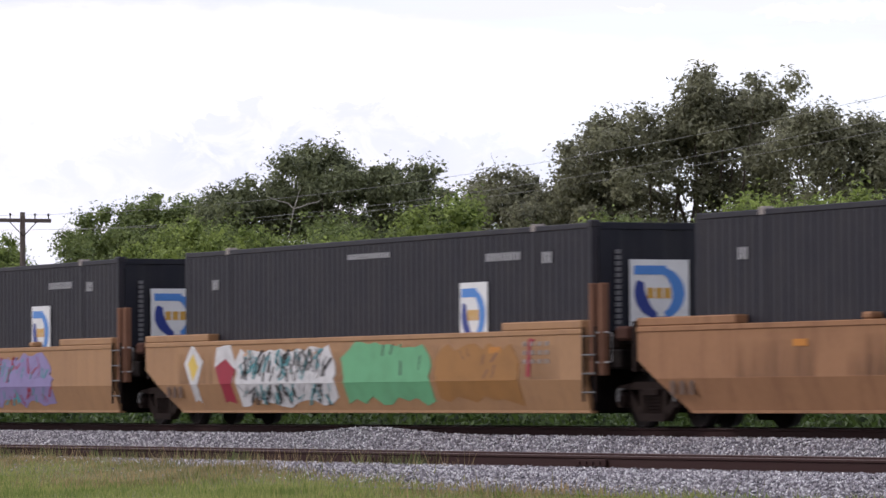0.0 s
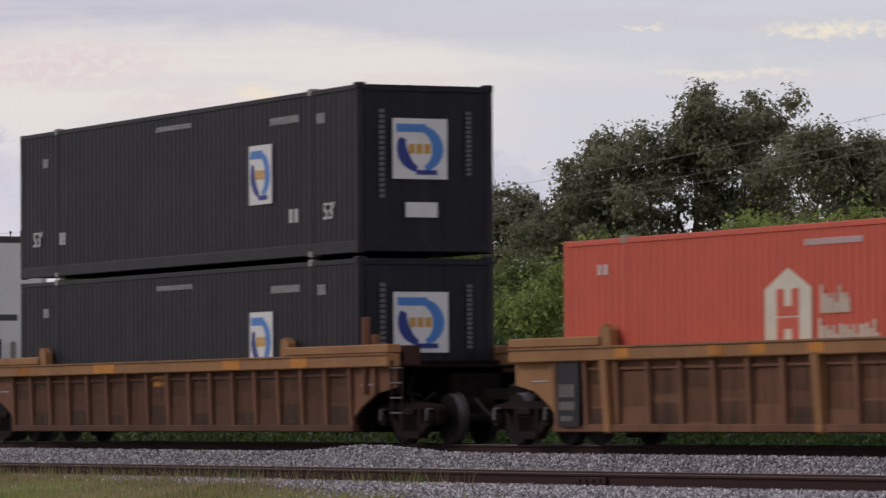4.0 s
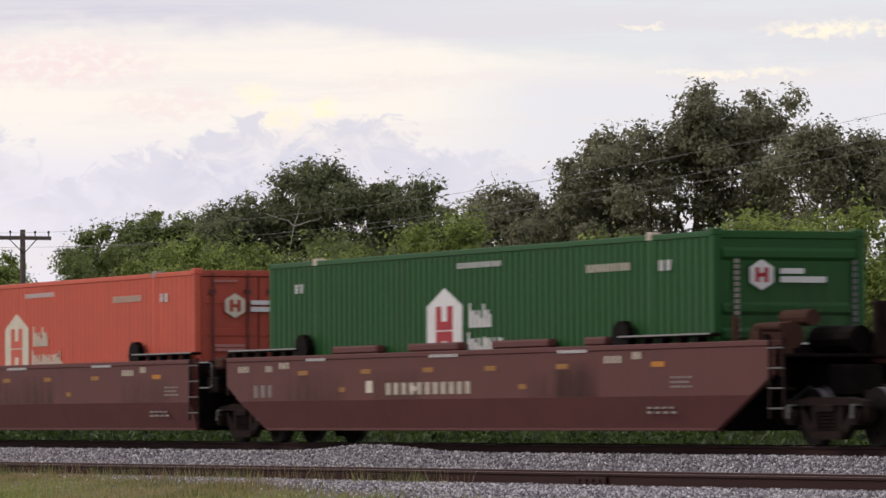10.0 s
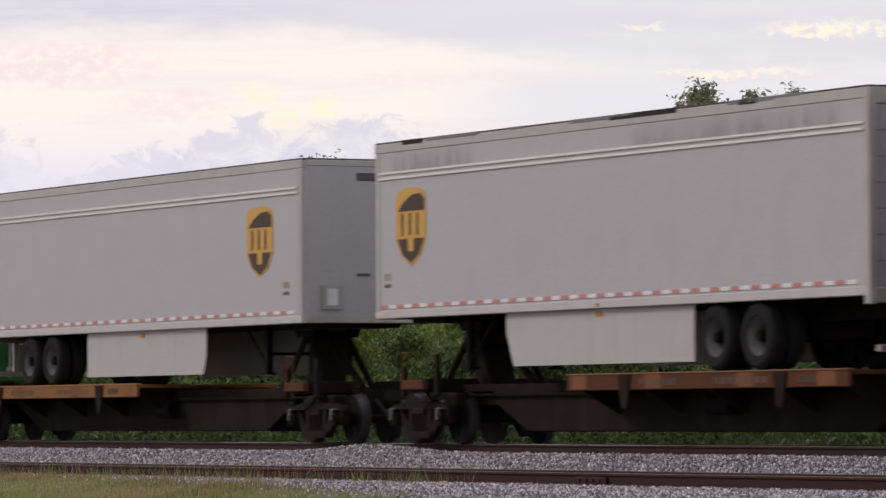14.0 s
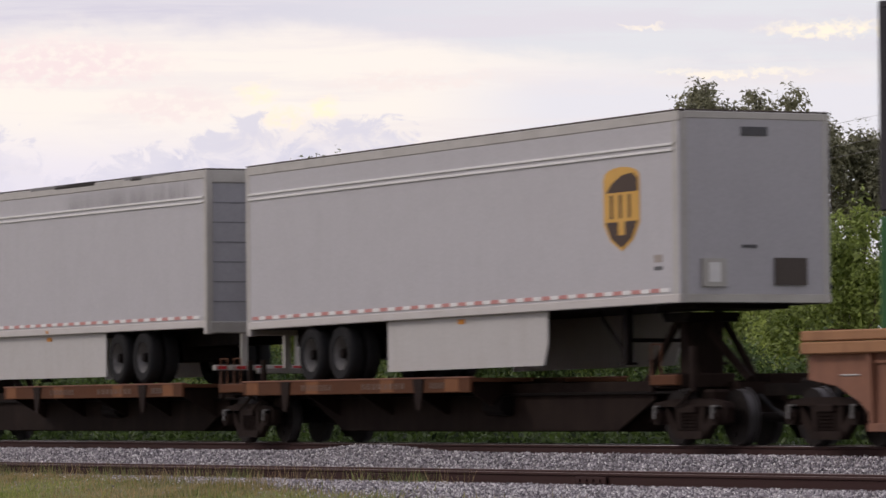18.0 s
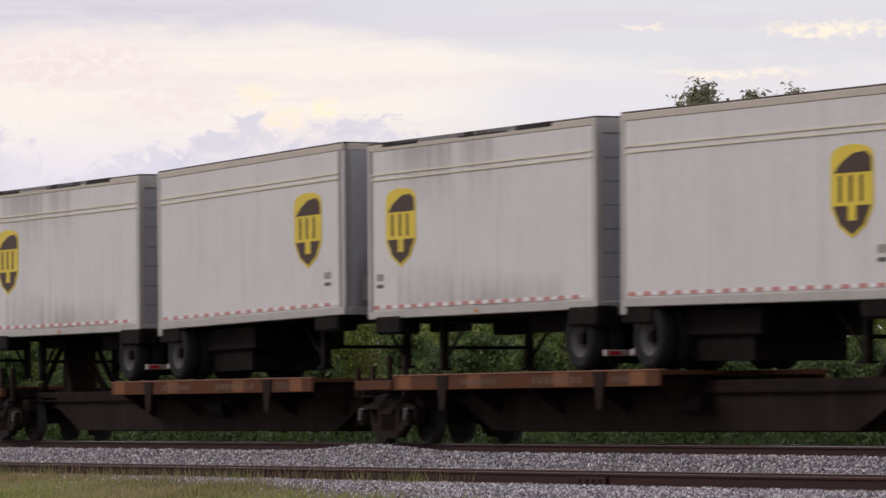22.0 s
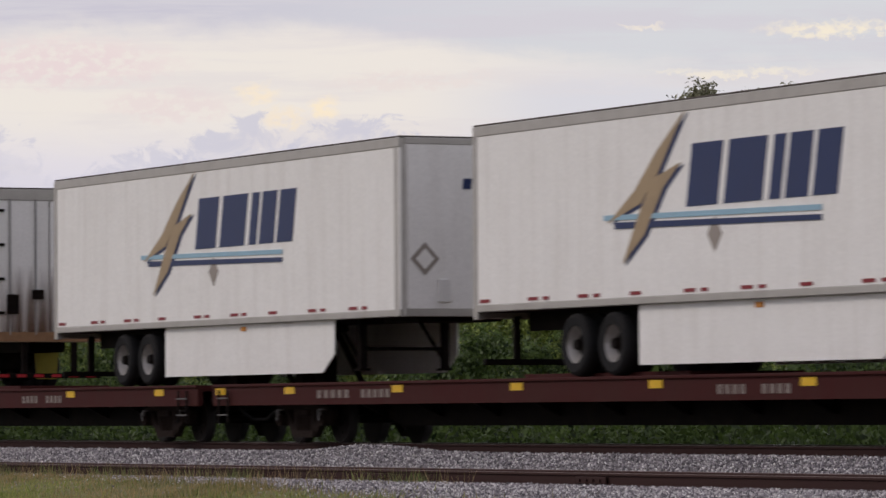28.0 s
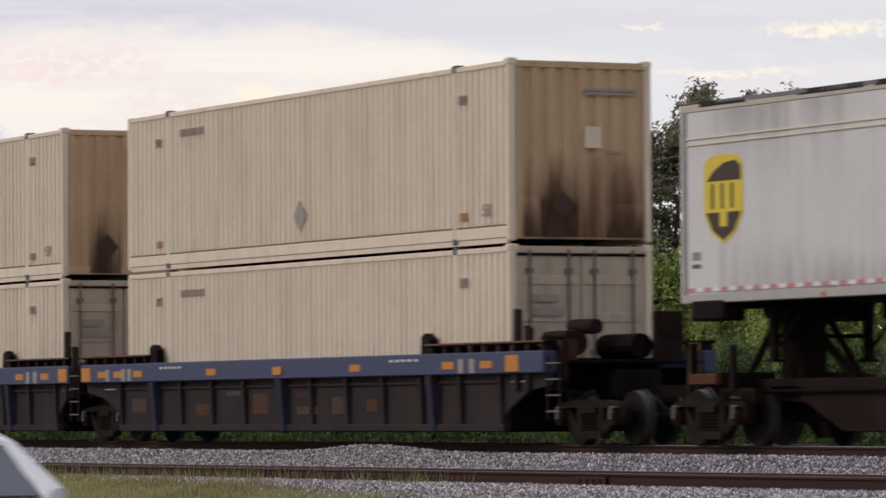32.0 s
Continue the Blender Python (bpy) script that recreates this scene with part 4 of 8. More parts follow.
def both(name, make, material, parent, label=""):
    """A part on the near side and its twin on the far side."""
    a = part(name, make(), material, parent, label)
    part(name, mirror_y(make()), material, parent, label)
    return a


def decal(parent, x0, x1, z0, z1, material, name="stencil_mark", y=-0.008, label=""):
    return part(name, B(x0, x1, y, y + 0.012, z0, z1), material, parent, label)


def dashes(parent, x0, x1, z0, z1, material, count, y=-0.008, gap=0.5, name="stencil_mark"):
    """A row of short bars, like stencilled letters that cannot be read."""
    bm, w, h = bmesh.new(), (x1 - x0) / count, z1 - z0
    for i in range(count):
        a, b = x0 + i * w, x0 + (i + 1 - gap) * w
        if name == "stencil_mark" and h > 0.07:      # worn marks, two uprights each
            for q in (a, a + (b - a) * 0.64):
                box(bm, q, q + (b - a) * 0.36, y, y + 0.012, z0, z1)
        else:
            box(bm, a, b, y, y + 0.012, z0, z1)
    return tagged(part(name, bm, material, parent), kind="stuff")


def poly_decal(parent, pts, material, name="logo", y=-0.008, label=""):
    return part(name, prism(bmesh.new(), pts, "y", y, y + 0.012), material, parent, label)


def lettering(body, size, material, squeeze=1.0, shear=0.0):
    """Flat letters facing the camera's side of the train."""
    cu = bpy.data.curves.new("lettering", "FONT")
    cu.body, cu.size, cu.extrude, cu.shear = body, size, 0.006, shear
    cu.resolution_u = 2
    ob = bpy.data.objects.new("lettering", cu)
    scene.collection.objects.link(ob)
    bpy.context.view_layer.update()
    me = bpy.data.meshes.new_from_object(ob)
    bpy.data.objects.remove(ob)
    me.transform(pose(0, 0, 0, 90) @ Matrix.Diagonal((squeeze, 1, 1, 1)))
    me.materials.clear()
    me.materials.append(material)
    return me


def words(parent, me, x, z, y=-0.01, rz=0.0, label=""):
    ob = part("lettering", me, None, parent, label)
    ob.matrix_basis = pose(x, y, z, 0, 0, rz)
    return ob


T_53W, T_53D = lettering("53'", 0.42, M_MARKW), lettering("53'", 0.28, M_MARKGREY)


def side_frame_mesh():
    """Cast three-piece bogie side frame: top bar, slanting tension legs, columns, bearing ends."""
    bm = bmesh.new()
    prism(bm, [(-1.13, 0.56), (-1.05, 0.64), (-0.5, 0.70), (0.5, 0.70), (1.05, 0.64), (1.13, 0.56), (0.7, 0.58), (-0.7, 0.58)], "y", -0.02, 0.15)
    prism(bm, [(-0.40, 0.10), (0.40, 0.10), (0.46, 0.22), (-0.46, 0.22)], "y", -0.03, 0.15)
    for s in (-1, 1):
        prism(bm, [(s * 1.0, 0.57), (s * 0.72, 0.57), (s * 0.30, 0.20), (s * 0.42, 0.11)], "y", 0.0, 0.13)
        prism(bm, [(s * 0.27, 0.20), (s * 0.40, 0.20), (s * 0.44, 0.60), (s * 0.30, 0.60)], "y", 0.0, 0.13)
        prism(bm, [(s * 0.74, 0.58), (s * 1.12, 0.58), (s * 1.08, 0.34), (s * 0.98, 0.34), (s * 0.98, 0.46), (s * 0.80, 0.46), (s * 0.80, 0.34), (s * 0.72, 0.40)], "y", 0.0, 0.14)
        cyl(bm, (s * 0.89, -0.09, 0.43), (s * 0.89, 0.14, 0.43), 0.125, 12)
        cyl(bm, (s * 0.89, -0.12, 0.43), (s * 0.89, -0.08, 0.43), 0.07, 8)
    return mesh_of(bm, "side_frame", M_TRUCK)


def spring_mesh():
    """One coil of a bogie's spring nest, with its turns."""
    bm = bmesh.new()
    for i in range(5):
        z = 0.23 + i * 0.052
        cyl(bm, (0, 0, z), (0, 0, z + 0.034), 0.075, 10)
    cyl(bm, (0, 0, 0.22), (0, 0, 0.50), 0.05, 8)
    return mesh_of(bm, "spring", M_TRUCK)


def wheelset_mesh():
    bm = bmesh.new()
    for s in (-1, 1):
        y0 = s * 0.68
        cyl(bm, (0, y0, 0), (0, y0 + s * 0.135, 0), 0.42, 24, 0.414)
        cyl(bm, (0, y0 - s * 0.03, 0), (0, y0, 0), 0.447, 24)
        cyl(bm, (0, y0 + s * 0.135, 0), (0, y0 + s * 0.17, 0), 0.13, 12)
        for k in range(6):
            a = k * math.pi / 3
            cyl(bm, (0.25 * math.cos(a), y0 + s * 0.13, 0.25 * math.sin(a)), (0.25 * math.cos(a), y0 + s * 0.15, 0.25 * math.sin(a)), 0.045, 6)
    cyl(bm, (0, -0.95, 0), (0, 0.95, 0), 0.075, 10)
    for f in bm.faces:
        c = f.calc_center_median()
        f.material_index = int(math.hypot(c.x, c.z) > 0.405 and len(f.verts) == 4)
    me = mesh_of(bm, "wheelset", M_WHEEL)
    me.materials.append(M_TREAD)
    return me


SIDE_FRAME, WHEELSET, SPRING = side_frame_mesh(), wheelset_mesh(), spring_mesh()
# Small pale caps stand for the bright glints on the bogie's bearing adapters.
BEARING_CAP = mesh_of(box(B(-0.07, 0.07, -0.10, -0.02, 0.57, 0.60, bev=0.006), -0.03, 0.03, -0.128, -0.09, 0.40, 0.58), "bearing_cap", M_RIMDUST)
BOLSTER_END = mesh_of(B(-0.24, 0.24, -0.05, 0.05, 0.48, 0.60, bev=0.02), "bolster_end", M_TRUCK)
BOLSTER = mesh_of(box(B(-0.2, 0.2, -0.95, 0.95, 0.42, 0.68, bev=0.02), -0.3, 0.3, -0.3, 0.3, 0.66, 0.8), "bolster", M_TRUCK)


def bogie(car, x):
    """Two side frames, a bolster and two rolling wheelsets at x along the car."""
    near = part("side_frame", SIDE_FRAME, None, car, "", (x, MID - 1.10, 0))
    for k in (-0.15, 0.02, 0.19):
        part("spring", SPRING, None, near, "", (k, 0.05, 0))
    part("bolster_end", BOLSTER_END, None, near)
    for k in (-0.89, 0.89):
        part("bearing_cap", BEARING_CAP, None, near, "pale bearing cap with its highlight painted in", (k, 0, 0))
    far = part("side_frame", SIDE_FRAME, None, car)
    far.matrix_basis = pose(x, MID + 1.10, 0, 0, 0, 180)
    part("bolster", BOLSTER, None, car, "", (x, MID, 0))
    for dx in (-0.89, 0.89):
        w = part("wheelset", WHEELSET, None, car, "steel wheelset", (x + dx, MID, 0.42))
        WHEELS.append((w, car, x + dx))


def coupler(car, x0, x1, z=0.84):
    part("coupler", cyl(box(B(x0, x1, MID - 0.1, MID + 0.1, z - 0.12, z + 0.10, bev=0.02), x1 - 0.14, x1 + 0.14, MID - 0.2, MID + 0.2, z - 0.17, z + 0.15), (x0, MID - 0.35, z - 0.2), (x1, MID - 0.3, z - 0.35), 0.03, 6), M_STEEL, car)


def ladder(car, x, z0, z1, material, y=-0.24, rungs=4):
    bm = bmesh.new()
    for k in (-0.2, 0.2):
        box(bm, x + k - 0.02, x + k + 0.02, y, y + 0.03, z0, z1)
    part("ladder_rail", bm, material, car)
    for i in range(rungs):
        z = z0 + (i + 0.5) * (z1 - z0) / rungs
        part("rung", cyl(bmesh.new(), (x - 0.22, y, z), (x + 0.22, y, z), 0.014, 6), M_RIMDUST, car, "pale worn grab iron")


def spray(car, rng, x0, x1, z0, z1, base, strokes, count, y=-0.212):
    """A sprayed piece: a ground colour with a ragged top, brushed over by short slanted strokes; it stops flat at the fold below."""
    k = max(6, int((x1 - x0) * 4))
    top = [(x0 + (x1 - x0) * i / k, z1 - rng.uniform(0.0, 0.16) * (1 + 1.5 * (i in (0, k)))) for i in range(k + 1)]
    side = lambda x, zs: [(x + rng.normal(0, 0.05), z) for z in zs]
    steps = [z0 + (z1 - 0.3 - z0) * i / 5 for i in range(1, 6)]
    poly_decal(car, [(x0, z0)] + side(x0, steps) + top[1:-1] + side(x1, steps[::-1]) + [(x1, z0)], M_GRAF[base], "spray_paint", y, "ragged %s sprayed ground" % base)
    bms = {c: bmesh.new() for c in strokes}
    for i in range(count):
        bm = bms[strokes[i % len(strokes)]]
        a, c = rng.uniform(x0 + 0.05, x1 - 0.35), rng.uniform(z0 + 0.03, z1 - 0.22)
        w, ln, lean = rng.uniform(0.025, 0.075), rng.uniform(0.10, 0.34), rng.uniform(-0.2, 0.35)
        c1 = min(c + ln, z1 - 0.1)
        prism(bm, [(a, c), (a + w, c - 0.01), (a + w + lean, c1), (a + lean + w * 0.3, c1 + 0.02)], "y", y - 0.002 - 0.0002 * i, y + 0.01)
    for c, bm in bms.items():
        tagged(part("spray_stroke", bm, M_GRAF[c], car, "short sprayed %s strokes" % c), kind="stuff")


# ---------- railcars ----------
def end_gear(car, x, side, material, tall=0.0, brake=False, rust=None):
    """End platform of a car over its bogie: sill, walkway, posts, brake gear. side: -1 left end, 1 right end."""
    a, b = sorted((x, x + side * 1.9))
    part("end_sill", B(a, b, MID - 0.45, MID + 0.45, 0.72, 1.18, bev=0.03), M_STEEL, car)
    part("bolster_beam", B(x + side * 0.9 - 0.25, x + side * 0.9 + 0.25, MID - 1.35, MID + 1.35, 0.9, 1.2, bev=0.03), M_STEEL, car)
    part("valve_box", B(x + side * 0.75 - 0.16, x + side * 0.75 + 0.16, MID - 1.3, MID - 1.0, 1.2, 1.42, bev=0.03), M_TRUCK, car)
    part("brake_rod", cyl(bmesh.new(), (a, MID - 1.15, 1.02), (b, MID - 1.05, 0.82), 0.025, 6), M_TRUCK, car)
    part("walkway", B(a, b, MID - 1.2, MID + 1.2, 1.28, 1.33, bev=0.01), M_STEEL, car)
    z0 = 1.0
    bent = [(x + side * 0.35, -0.12, z0), (x + side * 0.85, -0.12, z0), (x + side * 0.85, -0.05, z0 + 0.02), (x + side * 0.85, -0.05, 1.44), (x + side * 0.85, -0.12, 1.46), (x + side * 0.35, -0.12, 1.46)]
    part("grab_iron", tube(bmesh.new(), bent, [0.016] * 6, 6), M_GALV, car, "bent pale grab iron")
    hose = [(x + side * 1.2, MID - 0.8, 1.25), (x + side * 1.35, MID - 1.0, 0.9), (x + side * 1.65, MID - 1.0, 0.62), (x + side * 1.95, MID - 0.8, 0.85)]
    part("air_hose", tube(bmesh.new(), hose, [0.035] * 4, 6), M_TYRE, car)
    part("gear_box", box(B(x + side * 1.1 - 0.2, x + side * 1.1 + 0.2, MID - 1.32, MID - 0.95, 1.33, 1.55, bev=0.04), x + side * 1.5 - 0.12, x + side * 1.5 + 0.12, MID - 1.2, MID - 0.9, 1.33, 1.66), M_RUSTDARK, car, "rust-caked gear box")
    for k in (-1.25, 1.25):
        part("end_post", B(x + side * 1.45 - 0.05, x + side * 1.45 + 0.05, MID + k - 0.04, MID + k + 0.04, 0.85, 1.62 + tall, bev=0.01), M_TRUCK, car)
    if brake:
        part("brake_cylinder", cyl(bmesh.new(), (x + side * 0.7, MID - 0.9, 1.60), (x + side * 1.6, MID - 0.9, 1.60), 0.2, 14), rust or M_RUSTBROWN, car, "rusty brake cylinder")
        part("brake_reservoir", cyl(bmesh.new(), (x + side * 0.5, MID + 0.2, 1.55), (x + side * 1.7, MID + 0.2, 1.55), 0.2, 12), M_STEEL, car)
        rim = [(x + side * 1.95, MID + 0.6 + 0.28 * math.cos(2 * math.pi * j / 14), 2.0 + 0.28 * math.sin(2 * math.pi * j / 14)) for j in range(15)]
        wheel = tube(bmesh.new(), rim, [0.018] * 15, 5)
        part("hand_brake_wheel", wheel, M_TRUCK, car)
        for k, (y_, z_, r_) in enumerate(((MID - 1.15, 1.38, 0.13), (MID - 0.55, 1.86, 0.12), (MID - 1.2, 1.72, 0.06))):
            part("air_tank", cyl(bmesh.new(), (x + side * (0.5 + 0.3 * k), y_, z_), (x + side * (1.35 + 0.25 * k), y_, z_), r_, 12), rust or (M_RUSTBROWN if k != 1 else M_BROWNCAR), car, "rusty air tank")
        for k in (0.55, 1.25, 1.85):
            part("gear_stanchion", B(x + side * k - 0.04, x + side * k + 0.04, MID - 1.28, MID - 1.2, 1.0, 2.0 - 0.2 * k, bev=0.01), rust or M_BROWNCAR, car, "rusty upright of the brake gear")
        part("brake_stand", B(x + side * 1.75, x + side * 1.9, MID + 0.35, MID + 0.85, 1.3, 2.1, bev=0.02), M_TRUCK, car)


def smooth_well(u0, u1, material, label, drop_l=1.45, drop_r=0.22, cut=0.0, ledge=True, bogies=(), brake=0, top=1.51, knobs=(), dark_ledge=False):
    """Well car with smooth sides folded inwards below; u0, u1: the ends of its load space, in train metres."""
    car = thing("well_car", label, "railcar", "railcars of the train")
    n = u1 - u0
    t = top - cut
    foot = drop_r - 0.55 if drop_r > 0.8 else drop_r

    def wall():
        bm = bmesh.new()
        prism(bm, [(-drop_l, 1.02), (-drop_l, t), (n + drop_r, t), (n + drop_r, 1.02), (n + foot, 0.74), (-drop_l + 0.55, 0.74)], "y", -0.20, -0.12)
        v = [bm.verts.new(p) for p in ((-drop_l + 0.55, -0.20, 0.74), (n + foot, -0.20, 0.74), (n + 0.1, -0.02, 0.24), (-0.1, -0.02, 0.24),
                                       (-drop_l + 0.55, -0.12, 0.74), (n + foot, -0.12, 0.74), (n + 0.1, 0.06, 0.24), (-0.1, 0.06, 0.24))]
        for f in ((0, 1, 2, 3), (7, 6, 5, 4), (0, 4, 5, 1), (1, 5, 6, 2), (2, 6, 7, 3), (3, 7, 4, 0)):
            bm.faces.new([v[i] for i in f])
        bmesh.ops.recalc_face_normals(bm, faces=bm.faces)
        return bm
    both("side_wall", wall, material, car)
    both("top_chord", lambda: B(-drop_l, n + drop_r, -0.22, -0.02, t - 0.07, t + 0.015, bev=0.012), material, car)
    both("bottom_sill", lambda: B(-0.1, n + 0.1, -0.03, 0.10, 0.22, 0.30, bev=0.01), material, car)
    if ledge:
        for a, b in ((-drop_l, 1.55), (n - 2.6, n + 0.15)):
            both("ledge", lambda: B(a, b, -0.21, 0.02, t + 0.015, t + 0.15, bev=0.02), material, car)
    for k in knobs:
        both("guide_block", lambda: B(k - 0.14, k + 0.14, -0.2, 0.0, t + 0.015, t + 0.12, bev=0.03), material, car)
    part("floor", B(0, n, 0.0, 2 * MID, 0.22, 0.27), M_STEEL, car)
    for a in (0.0, n):
        # Near-black plate: the gap's darkness is put into its colour.
        part("bulkhead", B(a + 0.13 if a else -0.16, a + 0.18 if a else -0.05, 0.0, 2 * MID, 0.26, t - 0.02), M_STEEL, car, "near-black end bulkhead, the gap's shade in its colour")
    end_gear(car, 0.0, -1, material, brake=brake == -1)
    end_gear(car, n, 1, material, brake=brake == 1, rust=M_RUSTDARK)
    for b in bogies:
        bogie(car, b - u0)
    ladder(car, n + drop_r + 0.22, 0.4, 1.55, M_TRUCK)
    if dark_ledge:
        for a, b in ((-drop_l + 0.1, 1.6), (n - 2.6, n + 0.25)):
            both("ledge", lambda: B(a, b, -0.20, 0.0, t + 0.10, t + 0.15, bev=0.01), M_STEEL, car)
            both("ledge_edge", lambda: B(a, b, -0.215, -0.20, t + 0.125, t + 0.15), M_GALV, car, "worn pale ledge edge")
            k = a + 0.2
            while k < b:
                both("ledge_support", lambda: B(k - 0.04, k + 0.04, -0.18, -0.04, t, t + 0.11), M_STEEL, car)
                k += 0.55
        for k in (1.75, n - 2.6):
            both("container_guide", lambda: prism(bmesh.new(), [(k + 0.27 * math.cos(a), t + max(0.0, 0.12 + 0.27 * math.sin(a))) for a in [j * math.pi / 5 for j in range(10)]], "y", -0.18, -0.06), M_STEEL, car, "black rounded container guide")
    rng = np.random.default_rng(int(abs(u0) * 10))
    for k in range(6):
        a = rng.uniform(-drop_l + 0.1, n - 2.5)
        part("grime_run", B(a, a + rng.uniform(0.9, 3.0), -0.2055, -0.2005, 0.75, t - rng.uniform(0.08, 0.45)), M_SIDEGRIME, car, "brown grime runs on the side")
    if not dark_ledge and drop_r < 0.5:
        for k in (0.30, 0.62):
            part("stanchion", B(n + k, n + k + 0.13, -0.16, -0.04, 0.8, 2.22, bev=0.015), M_BROWNCAR, car, "rusty brown stanchion")
    MOVING.append((car, u0, 0, 0, 0, 0))
    return car


def ribbed_well(u0, u1, material, side_mat, label, spacing=1.03, top=1.52, chord=0.22, drop=1.45, drop_r=0.45, bogies=(), brake=0, panels=False, big_posts=(), ledge_mat=None, posts_mat=None, plate_mat=None, big_mat=None):
    """Well car with upright ribs on sheet sides under a deep top chord."""
    car = thing("well_car", label, "railcar", "railcars of the train")
    n = u1 - u0
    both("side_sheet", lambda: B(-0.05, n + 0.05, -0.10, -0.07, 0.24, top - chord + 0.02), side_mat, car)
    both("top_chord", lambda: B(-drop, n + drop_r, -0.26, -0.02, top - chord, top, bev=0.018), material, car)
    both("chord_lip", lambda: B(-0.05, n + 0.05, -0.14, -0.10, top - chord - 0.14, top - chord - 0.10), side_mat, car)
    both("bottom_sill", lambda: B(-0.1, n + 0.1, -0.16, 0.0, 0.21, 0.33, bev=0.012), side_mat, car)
    count = max(3, round(n / spacing))
    rib = mesh_of(prism(bmesh.new(), [(-0.20, top - chord), (-0.10, top - chord), (-0.10, 0.33), (-0.155, 0.33)], "x", -0.055, 0.055), "rib", posts_mat or side_mat)
    rib_far = mesh_of(prism(bmesh.new(), [(2 * MID + 0.20, top - chord), (2 * MID + 0.10, top - chord), (2 * MID + 0.10, 0.33), (2 * MID + 0.155, 0.33)], "x", -0.055, 0.055), "rib", posts_mat or side_mat)
    for i in range(count + 1):
        x = i * n / count
        part("rib", rib, None, car, "", (x, 0, 0))
        part("rib", rib_far, None, car, "", (x, 0, 0))
    for x in big_posts:
        both("side_post", lambda: prism(bmesh.new(), [(-0.27, top - chord + 0.01), (-0.08, top - chord + 0.01), (-0.08, 0.22), (-0.19, 0.22)], "x", x - 0.10, x + 0.10), big_mat or material, car)
        both("post_foot", lambda: B(x - 0.12, x + 0.12, -0.2, -0.05, 0.19, 0.34, bev=0.03), big_mat or material, car)
    for a, b in ((-drop, 1.6), (n - 2.55, n + drop_r)):
        if ledge_mat is M_STEEL:
            both("ledge", lambda: B(a, b, -0.25, 0.0, top + 0.11, top + 0.16, bev=0.01), M_STEEL, car)
            both("ledge_edge", lambda: B(a, b, -0.262, -0.25, top + 0.135, top + 0.16), M_BROWNCAR, car, "worn ledge edge")
            k = a + 0.15
            while k < b:
                both("ledge_support", lambda: B(k - 0.05, k + 0.05, -0.22, -0.05, top, top + 0.115), M_TRUCK, car)
                k += 0.5
        else:
            both("ledge", lambda: B(a, b, -0.25, 0.0, top + 0.01, top + 0.16, bev=0.02), ledge_mat or material, car)
    for k in (1.72, n - 2.65):
        both("container_guide", lambda: prism(bmesh.new(), [(k - 0.18, top), (k + 0.2, top), (k + 0.16, top + 0.24), (k - 0.04, top + 0.34), (k - 0.16, top + 0.28)], "y", -0.2, -0.05), ledge_mat or material, car)
    part("floor", B(0, n, 0.0, 2 * MID, 0.20, 0.26), M_STEEL, car)
    for a, s, out in ((0.0, -1, drop), (n, 1, drop_r)):
        # Bulkhead in near-black, so the car gap reads dark by colour.
        part("bulkhead", B(a + 0.12 if a else -0.16, a + 0.18 if a else -0.05, -0.06, 2 * MID + 0.06, 0.24, top - 0.1), M_STEEL, car, "near-black end bulkhead, the gap's shade in its colour")
        both("end_plate", lambda: prism(bmesh.new(), [(a, 0.40), (a, top - chord), (a + s * out, top - chord), (a + s * out, 0.95), (a + s * out * 0.55, 0.85), (a + s * out * 0.2, 0.62)], "y", -0.12, -0.06), plate_mat or material, car)
    end_gear(car, 0.0, -1, material, brake=brake == -1)
    end_gear(car, n, 1, material, brake=brake == 1, rust=M_TRUCK if ledge_mat is M_STEEL else None)
    for b in bogies:
        bogie(car, b - u0)
    for k in (0.55, 0.95):
        part("stanchion", B(n + k, n + k + 0.10, -0.2, -0.08, 0.85, 1.85 + 0.3 * (k < 0.8), bev=0.015), plate_mat or material, car)
    ladder(car, n + drop_r + 0.3, 0.4, 1.4, M_TRUCK)
    if posts_mat:
        rng = np.random.default_rng(int(abs(u0) * 10))
        for name, m_ in (("soot_run", M_RUNS), ("rust_run", M_RUSTRUN)):
            bm = bmesh.new()
            for i in range(count):
                a = i * n / count + 0.07
                box(bm, a, a + n / count - 0.14, -0.108 - 0.004 * (m_ is M_RUNS), -0.10, top - chord - (rng.uniform(0.15, 0.5) if m_ is M_RUNS else rng.uniform(0.4, 0.95)), top - chord - 0.10)
                if m_ is M_RUNS and i % 2:
                    box(bm, a, a + n / count - 0.14, -0.112, -0.10, 0.34, rng.uniform(0.5, 0.75))
            for a, b in ((-drop + 0.02, -0.1), (0.1, 1.3), (n - 1.6, n - 0.3), (n - 0.2, n + drop_r - 0.02)) + tuple((k, k + rng.uniform(0.4, 1.6)) for k in (2.6, 5.1, 8.8, 11.6)):
                if rng.uniform() < 0.75:
                    box(bm, a, b, -0.268, -0.255, top - chord + 0.01, top - 0.03)
            tagged(part(name, bm, m_, car, "rust and soot running down the side"), kind="stuff")
        both("chord_lip", lambda: B(-drop, n + drop_r, -0.285, -0.24, top - 0.028, top + 0.006, bev=0.004), M_RIBTAN, car, "pale worn lip along the top chord")
    if panels:
        for a in (0.15, n - 1.0) if u0 < 20 else (0.15,):
            both("number_panel", lambda: B(a, a + 0.72, -0.21, -0.17, 0.30, top - chord), M_PLATE, car, "black panel with worn white stencils")
            dashes(car, a + 0.1, a + 0.62, 0.75, 0.95, M_MARKGREY, 3, y=-0.218)
            dashes(car, a + 0.1, a + 0.62, 0.55, 0.68, M_MARKGREY, 4, y=-0.218)
